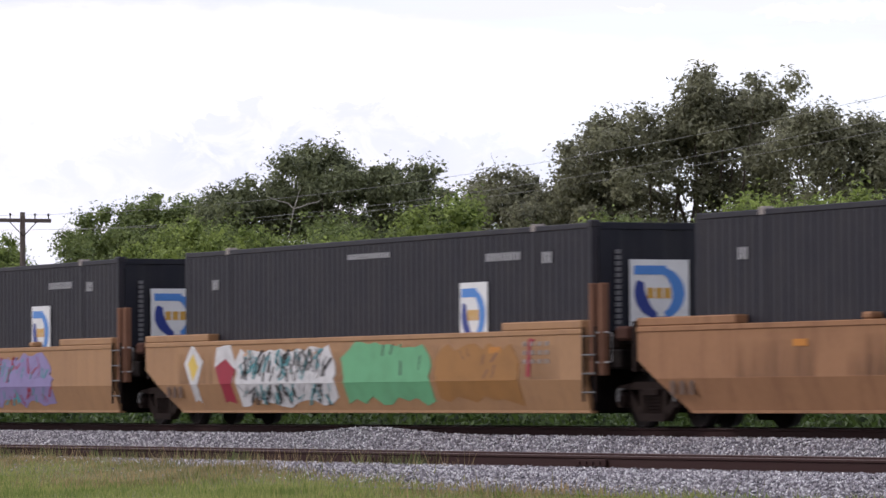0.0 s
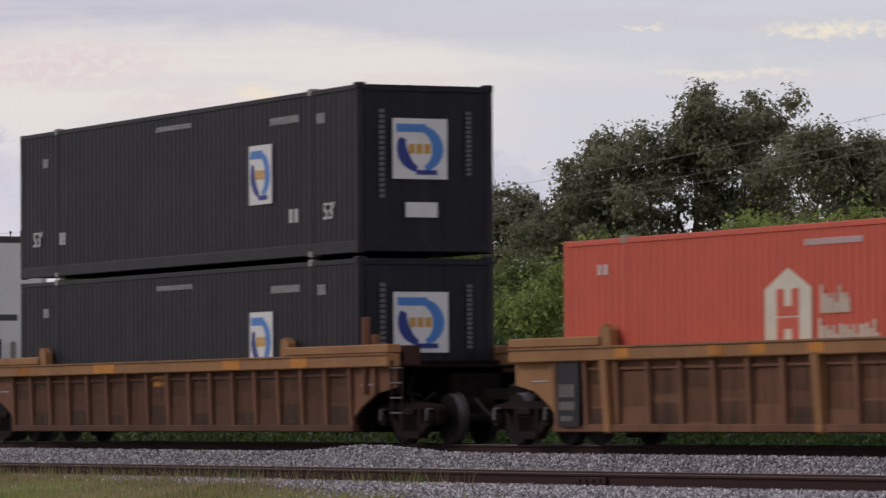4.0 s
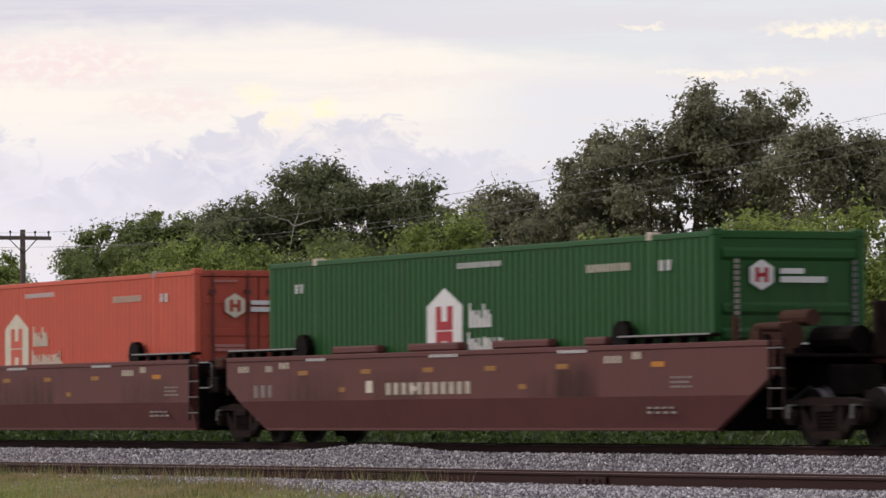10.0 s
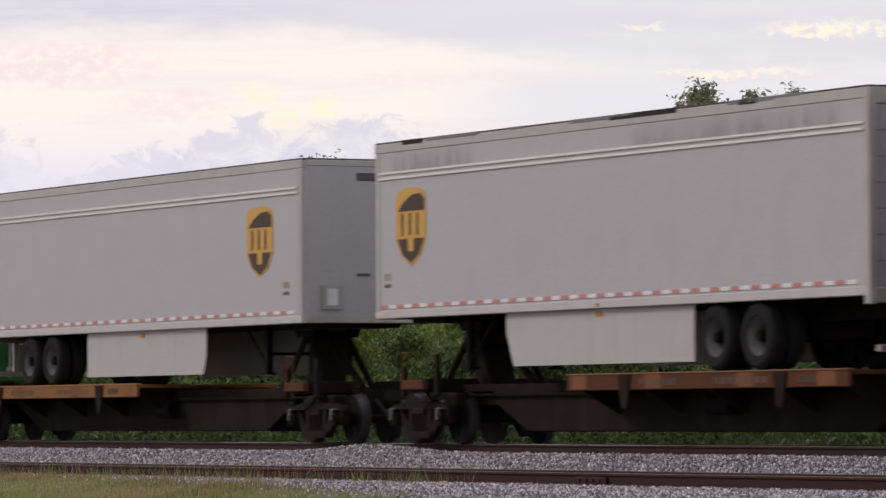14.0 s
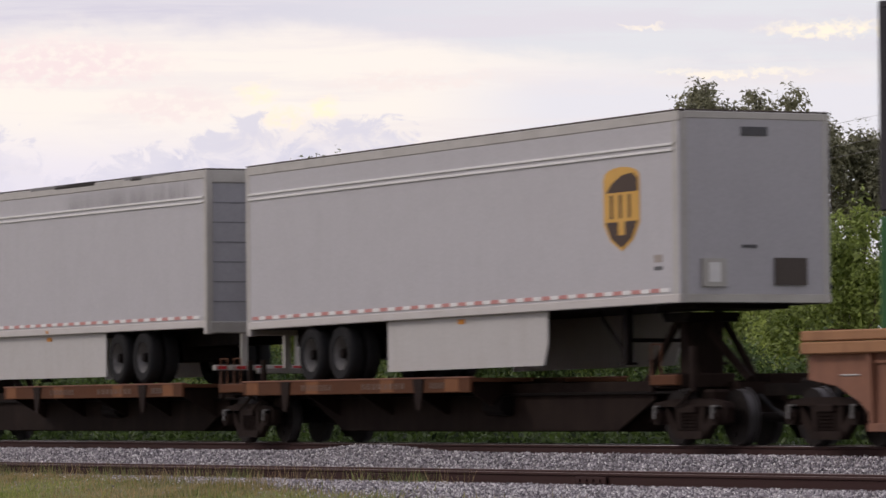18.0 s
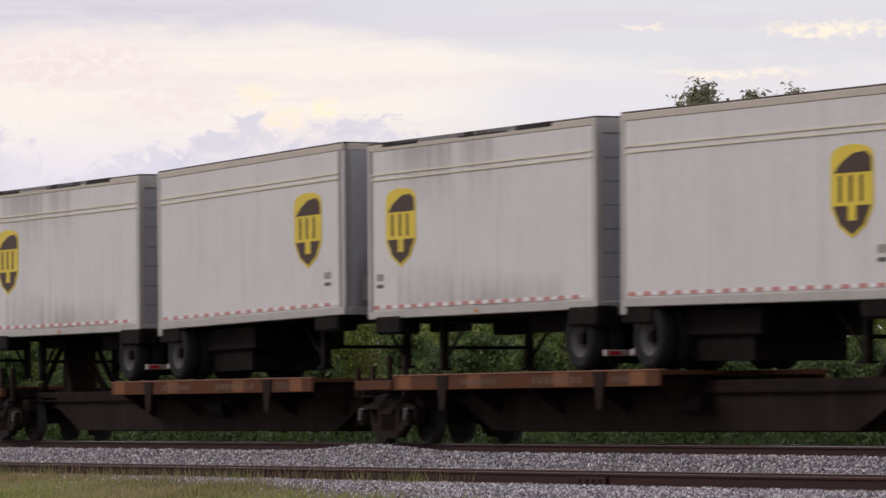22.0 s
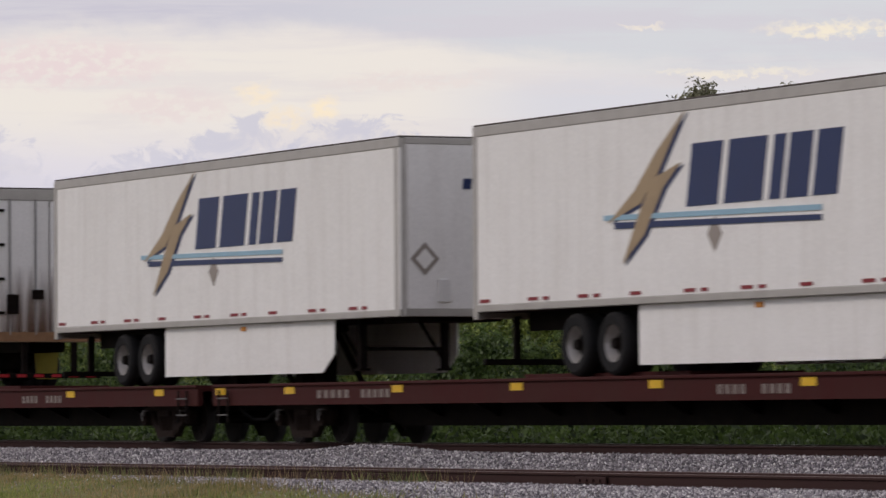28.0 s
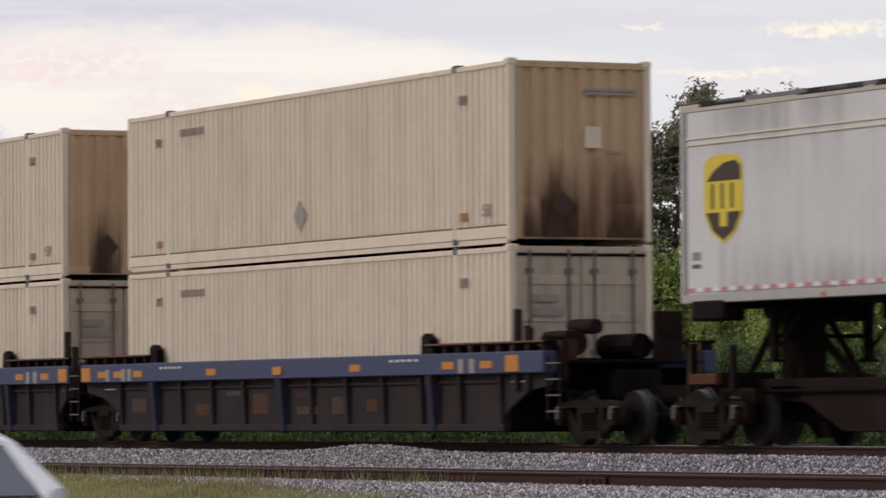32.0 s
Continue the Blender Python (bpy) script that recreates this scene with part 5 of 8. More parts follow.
            dashes(car, a + 0.15, a + 0.55, 0.38, 0.46, M_MARKGREY, 4, y=-0.218)
    MOVING.append((car, u0, 0, 0, 0, 0))
    return car


def spine_car(u0, u1, deck0, deck1, hitch_u, material, beam_mat, label, bogies=(), taper=(1.6, 1.6), container=False, low=0.0):
    """Skeleton platform, its wheel deck lowered by low: deep narrow centre beam, a wheel deck with side skirts, a trailer hitch; u0, u1: its bogie centres."""
    car = thing("spine_car", label, "railcar", "railcars of the train")
    n, d0, d1 = u1 - u0, deck0 - u0, deck1 - u0
    a, b = taper
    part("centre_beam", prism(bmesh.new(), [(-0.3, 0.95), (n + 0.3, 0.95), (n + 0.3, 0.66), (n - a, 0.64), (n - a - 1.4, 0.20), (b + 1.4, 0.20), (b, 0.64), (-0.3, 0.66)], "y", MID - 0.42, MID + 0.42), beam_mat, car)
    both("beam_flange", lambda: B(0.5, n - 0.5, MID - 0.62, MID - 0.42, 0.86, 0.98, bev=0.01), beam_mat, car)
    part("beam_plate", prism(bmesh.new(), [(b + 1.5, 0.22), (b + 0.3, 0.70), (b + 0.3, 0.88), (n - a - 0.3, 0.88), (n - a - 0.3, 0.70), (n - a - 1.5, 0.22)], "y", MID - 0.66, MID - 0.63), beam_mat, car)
    both("deck", lambda: B(d0, d1, -0.12, MID - 0.3, 1.10 - low, 1.17 - low, bev=0.01), material, car)
    both("deck_skirt", lambda: B(d0, d1, -0.15, -0.10, 0.93 - low, 1.18 - low, bev=0.012), material, car, "scuffed deck edge with worn stencils")
    k = d0 + 0.25
    while k < d1 - 0.1:
        both("cross_bearer", lambda: prism(bmesh.new(), [(-0.1, 1.10 - low), (MID - 0.4, 1.10 - low), (MID - 0.4, 0.45), (MID - 0.62, 0.45), (-0.1, 0.98 - low)], "x", k - 0.04, k + 0.04), M_SPINE, car)
        k += (d1 - d0 - 0.5) / 4
    for x in (d0 + 1.9, d1 - 1.9):
        both("deck_bracket", lambda: prism(bmesh.new(), [(x - 0.20, 1.16 - low), (x + 0.20, 1.16 - low), (x + 0.12, 0.74), (x + 0.07, 0.56), (x - 0.07, 0.56), (x - 0.12, 0.76)], "y", -0.18, -0.14), M_TRUCK, car, "rusty bracket under the deck edge")
    # The lip takes a lighter colour than the deck side below it.
    both("deck_lip", lambda: B(d0, d1, -0.165, -0.06, 1.165 - low, 1.19 - low, bev=0.006), M_RUSTBROWN if material is M_DECK else M_YELCAR, car, "lighter rust-coloured lip along the deck edge")
    for k0 in (0.05, 0.33, 0.66, 0.93):
        k1 = d0 + (d1 - d0) * k0
        part("touch_up_patch", B(k1 - 0.28, k1 + 0.22, -0.154, -0.149, 0.95 - low, 1.16 - low), M_DECKYEL if k0 == 0.93 and material is M_DECKYEL else M_DECKPATCH, car, "rust-stained patch on the deck edge")
    for x in (0.3, n - 0.3):
        both("end_arm", lambda: B(x - 0.3, x + 0.3, 0.0, MID - 0.3, 0.86, 1.08, bev=0.02), beam_mat, car)
        both("end_bracket", lambda: B(x - 0.42, x + 0.42, -0.1, 0.0, 0.90, 1.06, bev=0.015), M_DECK, car)
        for g in (-0.62, 0.66):
            part("end_post", B(x + g - 0.05, x + g + 0.05, 0.02, 0.10, 0.80, 1.30 + 0.18 * (g > 0), bev=0.01), M_TRUCK, car)
        part("grab_iron", tube(bmesh.new(), [(x - 0.5, -0.02, 1.06), (x - 0.5, -0.02, 1.52), (x - 0.2, -0.02, 1.52), (x - 0.2, -0.02, 1.06)], [0.013] * 4, 6), M_BROWNCAR, car, "rusty grab iron")
        part("brake_lever", cyl(bmesh.new(), (x + 0.1, 0.10, 0.60), (x + 0.5, 0.18, 0.86), 0.03, 6), M_TRUCK, car)
        part("valve_box", B(x + 0.5, x + 0.85, 0.3, 0.6, 0.60, 0.84, bev=0.04), M_SPINE, car)
    if hitch_u is not None:
        h = hitch_u - u0
        part("hitch_head", prism(bmesh.new(), [(h - 0.45, 2.02), (h + 0.45, 2.02), (h + 0.35, 1.88), (h - 0.35, 1.88)], "y", MID - 0.45, MID + 0.45), M_STEEL, car)
        for s in (-1, 1):
            for q in (-1, 1):
                part("hitch_leg", cyl(bmesh.new(), (h + s * 0.1, MID + q * 0.35, 1.9), (h + s * 0.85, MID + q * 0.5, 0.95), 0.06, 8), M_SPINE, car)
        part("hitch_strut", cyl(bmesh.new(), (h, MID, 1.9), (h + 1.5, MID, 0.98), 0.07, 8), M_SPINE, car)
        part("hitch_column", B(h - 0.18, h + 0.18, MID - 0.3, MID + 0.3, 0.95, 1.9, bev=0.03), M_TRUCK, car, "rusty trailer hitch column")
    if container:
        for x in (2.0, n - 2.1):
            both("container_pedestal", lambda: B(x - 0.25, x + 0.25, -0.05, MID - 0.4, 0.93, 1.2, bev=0.02), material, car)
    part("brake_cylinder", cyl(bmesh.new(), (n * 0.55, MID - 0.75, 0.62), (n * 0.55 + 0.7, MID - 0.75, 0.62), 0.16, 12), M_STEEL, car)
    part("air_pipe", cyl(bmesh.new(), (0.6, MID - 0.72, 0.80), (n - 0.6, MID - 0.72, 0.80), 0.025, 6), M_STEEL, car)
    for q in bogies:
        bogie(car, q - u0)
    # worn stencils on the skirt
    w = d1 - d0
    for f0, f1, m_ in ((0.28, 0.42, M_SKIRTMARK), (0.55, 0.74, M_SKIRTMARK), (0.84, 0.9, M_SKIRTMARK)):
        dashes(car, d0 + w * f0, d0 + w * f1, 1.00 - low, 1.10 - low, m_, 8, y=-0.158)
    MOVING.append((car, u0, 0, 0, 0, 0))
    return car


def flat_car(u0, u1, hitches, bogies, label):
    """Long low flatcar with a plain side sill and trailer hitches."""
    car = thing("flat_car", label, "railcar", "railcars of the train")
    n = u1 - u0
    both("side_sill", lambda: prism(bmesh.new(), [(0, 0.67), (n, 0.67), (n, 1.03), (0, 1.03)], "y", -0.22, -0.12), M_FLATRED, car)
    both("sill_lip", lambda: B(0, n, -0.26, -0.12, 1.00, 1.050, bev=0.008), M_FLATRED, car)
    part("deck", B(0, n, -0.14, 2 * MID + 0.14, 0.94, 1.045), M_FLATRED, car)
    part("centre_sill", prism(bmesh.new(), [(0.3, 0.94), (n - 0.3, 0.94), (n - 0.3, 0.6), (n - 4.6, 0.56), (n - 5.6, 0.30), (5.6, 0.30), (4.6, 0.56), (0.3, 0.6)], "y", MID - 0.38, MID + 0.38), M_STEEL, car)
    for i in range(9):
        x = 5.0 + i * (n - 10) / 8
        part("cross_bearer", prism(bmesh.new(), [(-0.1, 0.93), (2 * MID + 0.1, 0.93), (MID + 0.4, 0.45), (MID - 0.4, 0.45)], "x", x - 0.05, x + 0.05), M_STEEL, car)
    part("raised_runway", B(n * 0.42, n * 0.62, 0.3, 2 * MID - 0.3, 1.04, 1.12, bev=0.01), M_FLATRED, car)
    for hu in hitches:
        h = hu - u0
        part("hitch_head", B(h - 0.45, h + 0.45, MID - 0.45, MID + 0.45, 1.98, 2.12, bev=0.03), M_STEEL, car)
        part("hitch_column", B(h - 0.2, h + 0.2, MID - 0.34, MID + 0.34, 0.98, 1.98, bev=0.03), M_SPINE, car, "near-black trailer hitch column")
        for q in (-0.4, 0.4):
            part("hitch_leg", cyl(bmesh.new(), (h + 0.1, MID + q, 1.95), (h + 1.2, MID + q, 0.99), 0.06, 8), M_SPINE, car)
    for b in bogies:
        bogie(car, b - u0)
    for x in (0.15, 3.2, 7.6, 12.0, 16.6, 21.1, 25.6):
        decal(car, x, x + 0.42, 0.86, 0.985, M_MARKY, "reflector", y=-0.228, label="yellow reflector plate")
    dashes(car, 4.6, 6.0, 0.78, 0.92, M_MARKGREY, 5, y=-0.228)
    dashes(car, 6.4, 7.6, 0.78, 0.92, M_MARKGREY, 5, y=-0.228)
    dashes(car, 18.7, 19.6, 0.76, 0.90, M_MARKGREY, 4, y=-0.228)
    dashes(car, 20.0, 20.9, 0.76, 0.90, M_MARKGREY, 4, y=-0.228)
    for a in (0.6, n - 0.6):
        ladder(car, a, 0.35, 0.95, M_STEEL, y=-0.29, rungs=2)
    MOVING.append((car, u0, 0, 0, 0, 0))
    return car


# ---------- containers ----------
CL, CW, CH = 16.15, 2.59, 2.90
POSTS = (1.98, CL - 1.98)


def corrugated(x0, x1, z0, z1, pitch, depth, y=0.012, flat=0.45):
    """A sheet with upright trapezoid corrugations."""
    bm = bmesh.new()
    n = max(1, round((x1 - x0) / pitch))
    p = (x1 - x0) / n
    prof = []
    for i in range(n):
        a = x0 + i * p
        prof += [(a, y), (a + p * flat, y), (a + p * (flat + 0.12), y + depth), (a + p * 0.88, y + depth)]
    prof.append((x1, y))
    lo = [bm.verts.new((q[0], q[1], z0)) for q in prof]
    hi = [bm.verts.new((q[0], q[1], z1)) for q in prof]
    for i in range(len(prof) - 1):
        bm.faces.new((lo[i], lo[i + 1], hi[i + 1], hi[i]))
    return bm


def end_turn(bm, right=True):
    """Stands a shape drawn along x, 0 to CW, against the right (or left) end of a container."""
    m = Matrix.Translation((CL, 0, 0)) @ pose(0, 0, 0, 0, 0, 90) if right else Matrix.Translation((0, CW, 0)) @ pose(0, 0, 0, 0, 0, -90)
    bmesh.ops.transform(bm, matrix=m, verts=bm.verts)
    return bm


def container_shell(material, end, pitch, label, end_mat=None, cast_mat=None, lip=0.22, wave=0.030, deep_rail=False):
    """Welded box container with posts, rails, castings; end: style of its right end ('doors', 'upright', 'level', 'plain')."""
    c = thing("shipping_container", label, "container", "containers of the train")
    rod_mat = M_MAROON if material is M_ORANGE else M_GRIMESHADE if material is M_CREAM else M_GALV
    cast_mat, end_mat = cast_mat or (M_PATCH if material is M_GREEN else M_MARKGREY), end_mat or material
    spans = ((0.14, POSTS[0] - 0.09), (POSTS[0] + 0.09, POSTS[1] - 0.09), (POSTS[1] + 0.09, CL - 0.14))

    def sides():
        bm = bmesh.new()
        for a, b in spans:
            s = corrugated(a, b, lip, CH - 0.09, pitch, wave)
            me = bpy.data.meshes.new("t")
            s.to_mesh(me)
            s.free()
            bm.from_mesh(me)
            bpy.data.meshes.remove(me)
        return bm
    both("side_panel", sides, material, c)
    both("top_rail", lambda: B(0.1, CL - 0.1, 0.0, 0.09, CH - 0.10, CH - 0.01, bev=0.012), material, c)
    if deep_rail:
        both("bottom_rail", lambda: box(box(B(0.1, CL - 0.1, -0.002, 0.08, 0.05, lip - 0.035, bev=0.012), 0.1, CL - 0.1, 0.05, 0.08, lip - 0.05, lip + 0.01), 0.1, CL - 0.1, 0.02, 0.08, -0.035, 0.06), material, c)
        # Dark strip paints the shadow under the side panel's overhang.
        both("rail_groove", lambda: B(0.12, CL - 0.12, 0.012, 0.05, lip - 0.036, lip - 0.006), M_GRIMESHADE, c, "dark strip painted as overhang shade over the bottom rail")
    else:
        both("bottom_rail", lambda: B(0.1, CL - 0.1, 0.002, 0.08, 0.012, lip, bev=0.012), material, c)
    for x in (0.07, CL - 0.07):
        both("corner_post", lambda: B(x - 0.07, x + 0.07, 0.0, 0.13, 0.0, CH, bev=0.015), material, c)
    for x in POSTS:
        both("lift_post", lambda: B(x - 0.085, x + 0.085, -0.003, 0.11, 0.0, CH, bev=0.015), material, c)
        both("lift_casting", lambda: B(x - 0.09, x + 0.09, -0.006, 0.17, CH - 0.11, CH + 0.03, bev=0.02), cast_mat, c, "pale worn corner casting")
        both("lift_casting", lambda: B(x - 0.09, x + 0.09, -0.006, 0.17, -0.02, 0.10, bev=0.02), cast_mat, c)
    both("corner_casting", lambda: B(CL - 0.17, CL + 0.01, -0.008, 0.17, CH - 0.09, CH + 0.03, bev=0.02), material, c)
    part("roof", B(0.05, CL - 0.05, 0.05, CW - 0.05, CH - 0.04, CH - 0.015), material, c)
    part("floor", B(0.05, CL - 0.05, 0.05, CW - 0.05, 0.06, 0.14), M_STEEL, c)
    for i in range(10):
        x = 2.4 + i * 1.26
        if i % 3 == 1:
            part("floor_bearer", B(x - 0.06, x + 0.06, 0.1, CW - 0.1, 0.0, 0.06), M_STEEL, c)
    for right in (True, False):
        kind = end if right else ("upright" if end == "doors" else "doors")
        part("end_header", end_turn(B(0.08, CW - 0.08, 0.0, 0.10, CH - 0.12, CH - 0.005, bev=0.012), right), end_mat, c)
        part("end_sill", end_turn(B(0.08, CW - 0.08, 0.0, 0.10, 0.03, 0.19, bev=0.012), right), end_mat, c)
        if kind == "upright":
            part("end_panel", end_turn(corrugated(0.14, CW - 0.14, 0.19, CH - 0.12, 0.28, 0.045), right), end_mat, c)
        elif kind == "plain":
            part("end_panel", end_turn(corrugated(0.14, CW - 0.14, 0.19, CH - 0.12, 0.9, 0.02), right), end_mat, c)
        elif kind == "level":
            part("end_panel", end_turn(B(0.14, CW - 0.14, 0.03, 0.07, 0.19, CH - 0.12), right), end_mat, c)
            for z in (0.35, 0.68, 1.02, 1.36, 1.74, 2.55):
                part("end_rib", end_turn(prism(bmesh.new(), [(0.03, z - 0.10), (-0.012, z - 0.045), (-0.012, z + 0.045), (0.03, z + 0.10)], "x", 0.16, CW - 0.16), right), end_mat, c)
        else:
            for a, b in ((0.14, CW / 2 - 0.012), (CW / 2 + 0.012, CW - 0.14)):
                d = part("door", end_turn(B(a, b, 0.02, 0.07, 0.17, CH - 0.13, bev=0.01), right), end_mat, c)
                for z in (0.55, 1.15, 1.75, 2.35):
                    part("door_rib", end_turn(B(a + 0.06, b - 0.06, 0.004, 0.022, z - 0.07, z + 0.07, bev=0.006), right), end_mat, d)
                for x in (a + 0.22, b - 0.22):
                    part("lock_rod", end_turn(cyl(bmesh.new(), (x, -0.02, 0.1), (x, -0.02, CH - 0.06), 0.022, 8), right), rod_mat, d, "upright lock rod")
                    for z in (0.3, 1.2, 2.5):
                        part("rod_bracket", end_turn(B(x - 0.06, x + 0.06, -0.03, 0.02, z - 0.04, z + 0.04), right), rod_mat, d)
                part("door_handle", end_turn(B(a + 0.22, b - 0.3, -0.05, -0.03, 1.22, 1.26), right), rod_mat, d)
    return c


def end_mark(c, y0, y1, z0, z1, material, name="stencil_mark", count=0, label=""):
    """A mark on the right end; y counts across the end from the near side."""
    bm = bmesh.new()
    if count:
        h = (z1 - z0) / count
        for i in range(count):
            box(bm, y0, y1, -0.03, -0.018, z0 + i * h, z0 + (i + 0.7) * h)
    else:
        box(bm, y0, y1, -0.03, -0.018, z0, z1)
    ob = part(name, end_turn(bm), material, c, label)
    return tagged(ob, kind="stuff") if count else ob


def hexagon(cx, cz, w, h, tip):
    return [(cx - w, cz - h), (cx, cz - h - tip), (cx + w, cz - h), (cx + w, cz + h), (cx, cz + h + tip), (cx - w, cz + h)]


def hex_logo(c, x, z, material, core):
    """Tall six-sided badge with a two-bar core, and two rows of block lettering beside it."""
    poly_decal(c, hexagon(x, z, 0.66, 0.40, 0.30), material, "logo_badge", -0.006, "tall six-sided badge")
    for k in (-0.21, 0.21):
        for z0, z1 in ((z - 0.44, z - 0.012), (z + 0.010, z + 0.40)):
            poly_decal(c, [(x + k - 0.10, z0), (x + k + 0.10, z0), (x + k + 0.10, z1), (x + k - 0.10, z1)], core, "logo_bar", -0.012)
    for z0, z1 in ((z - 0.17, z - 0.012), (z + 0.010, z + 0.15)):
        poly_decal(c, [(x - 0.11, z0), (x + 0.11, z0), (x + 0.11, z1), (x - 0.11, z1)], core, "logo_bar", -0.012)
    # two rows of plain bars, tall and short
    for x0, z0, w, tops in ((0.92, 0.03, 0.165, (0.40, 0.28, 0.28, 0.38, 0.28)), (0.86, -0.42, 0.185, (0.38, 0.28, 0.28, 0.30, 0.28, 0.28, 0.28) + ((0.30, 0.34) if core is not M_LOGORED else ()))):
        bm = bmesh.new()
        for i, hi in enumerate(tops):
            a = x + x0 + i * w
            box(bm, a, a + w * 0.30, -0.006, 0.006, z + z0, z + z0 + hi)
            box(bm, a + w * 0.44, a + w * 0.74, -0.006, 0.006, z + z0, z + z0 + min(hi, 0.27 - 0.06 * (i % 3)))
        tagged(part("logo_lettering", bm, material, c), kind="stuff")


def badge_container(material, end, hex_mat, core, logo_x, label=""):
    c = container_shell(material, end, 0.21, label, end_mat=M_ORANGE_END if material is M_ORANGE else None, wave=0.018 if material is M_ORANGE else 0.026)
    if end != "doors":
        part("soot_run", end_turn(B(0.2, CW - 0.15, -0.016, -0.012, 0.08, 2.4)), M_SOOT, c, "faint soot runs down the end wall")
        part("soot_run", end_turn(B(1.70, 2.05, -0.024, -0.020, 0.4, 1.6)), M_RUNS, c, "dark rust run below a scrape")
    hex_logo(c, logo_x, 1.58, hex_mat, core)
    dashes(c, logo_x + 0.5, logo_x + 2.1, 2.58, 2.67, M_MARKW, 15, y=-0.006)
    dashes(c, 12.15, 13.6, 2.38, 2.50, M_MARKC, 12, y=-0.006)
    dashes(c, 14.5, 14.95, 2.34, 2.50, M_MARKW, 2, y=-0.006)
    dashes(c, 1.15, 1.55, 2.34, 2.50, M_MARKW, 2, y=-0.006)
    words(c, T_53W, 14.75, 0.62)
    words(c, T_53W, 0.75, 0.62)
    dashes(c, 13.2, 13.6, 0.62, 0.88, M_MARKW, 2, y=-0.006)
    # right end
    pts = [(0.80 + 0.23 * math.cos(a), 2.24 + 0.23 * math.sin(a)) for a in [math.pi / 6 + k * math.pi / 3 for k in range(6)]]
    part("logo_badge", end_turn(prism(bmesh.new(), pts, "y", -0.032, -0.02)), hex_mat if core is not M_LOGORED else M_MARKW, c, "six-sided badge")
    for a, b, z0, z1 in ((0.69, 0.76, 2.13, 2.35), (0.84, 0.91, 2.13, 2.35), (0.76, 0.84, 2.21, 2.27)):
        part("logo_bar", end_turn(B(a, b, -0.038, -0.03, z0, z1)), core if core is M_LOGORED else M_ORANGE_END, c)
    end_mark(c, 1.12, 1.52, 2.26, 2.34, M_MARKW, "logo_lettering")
    end_mark(c, 1.12, 1.90, 2.13, 2.22, M_MARKW, "logo_lettering")
    if end != "doors":
        end_mark(c, 0.34, 0.42, 1.05, 2.50, M_MARKGREY, count=17)
        end_mark(c, 2.36, 2.44, 0.6, 2.5, M_MARKDIM if material is M_GREEN else M_PINK, count=20)
        end_mark(c, 0.95, 1.6, 0.55, 0.82, M_MARKW)
        if end != "level":
            w = part("lettering", T_53W, None, c)
            w.matrix_basis = pose(CL + 0.032, 0.95, 1.35, 0, 0, 90)
        else:
            end_mark(c, 0.75, 2.1, 1.14, 1.24, M_MARKW)
            end_mark(c, 1.1, 1.6, 0.78, 0.94, M_MARKW)
    else:
        for y0, y1, z0, z1 in ((0.35, 0.85, 2.66, 2.74), (1.5, 2.1, 1.75, 2.0), (0.4, 1.0, 1.35, 1.6), (0.45, 0.95, 0.9, 1.05), (1.6, 2.15, 0.7, 1.2), (0.4, 0.8, 0.35, 0.6)):
            end_mark(c, y0, y1, z0 + (z1 - z0) * 0.2, z1 - (z1 - z0) * 0.2, M_MARKGREY if material is M_GREEN else M_PINK, "notice_label", count=2)
    return c


def ring_sign(parent, put, w, h, cx, cz):
    """White square sign with a blue swoosh ring and a small gold mark; put stands shapes in place."""
    part("sign_plate", put(B(cx - w, cx + w, -0.016, -0.004, cz - h, cz + h)), M_MARKW, parent, "white sign plate")
    for a0, a1, m_ in ((150, 262, M_LOGOBLUE), (-75, 88, M_SKYBLUE)):
        bm = bmesh.new()
        k = 9
        for i in range(k):
            q0, q1 = radians(a0 + (a1 - a0) * i / k), radians(a0 + (a1 - a0) * (i + 1) / k)
            t0, t1 = 0.60 - 0.16 * math.sin(math.pi * i / k), 0.60 - 0.16 * math.sin(math.pi * (i + 1) / k)
            prism(bm, [(cx + w * 0.86 * math.cos(q0), cz + h * 0.78 * math.sin(q0)), (cx + w * 0.86 * math.cos(q1), cz + h * 0.78 * math.sin(q1)),
                       (cx + w * t1 * math.cos(q1), cz + h * t1 * math.sin(q1)), (cx + w * t0 * math.cos(q0), cz + h * t0 * math.sin(q0))], "y", -0.022, -0.014)
        bmesh.ops.remove_doubles(bm, verts=bm.verts, dist=0.0005)
        part("sign_ring", put(bm), m_, parent)
    part("sign_bar", put(B(cx - w * 0.86, cx + w * 0.22, -0.0225, -0.0145, cz + h * 0.55, cz + h * 0.82)), M_SKYBLUE, parent)
    part("sign_bar", put(B(cx - w * 0.15, cx + w * 0.62, -0.0225, -0.0145, cz - h * 0.86, cz - h * 0.70)), M_LOGOBLUE, parent)
    bm = bmesh.new()
    for i in range(3):
        box(bm, cx + w * (-0.42 + i * 0.29), cx + w * (-0.20 + i * 0.29), -0.022, -0.014, cz - h * 0.16, cz + h * 0.16)
    tagged(part("sign_lettering", put(bm), M_GOLD, parent), kind="stuff")


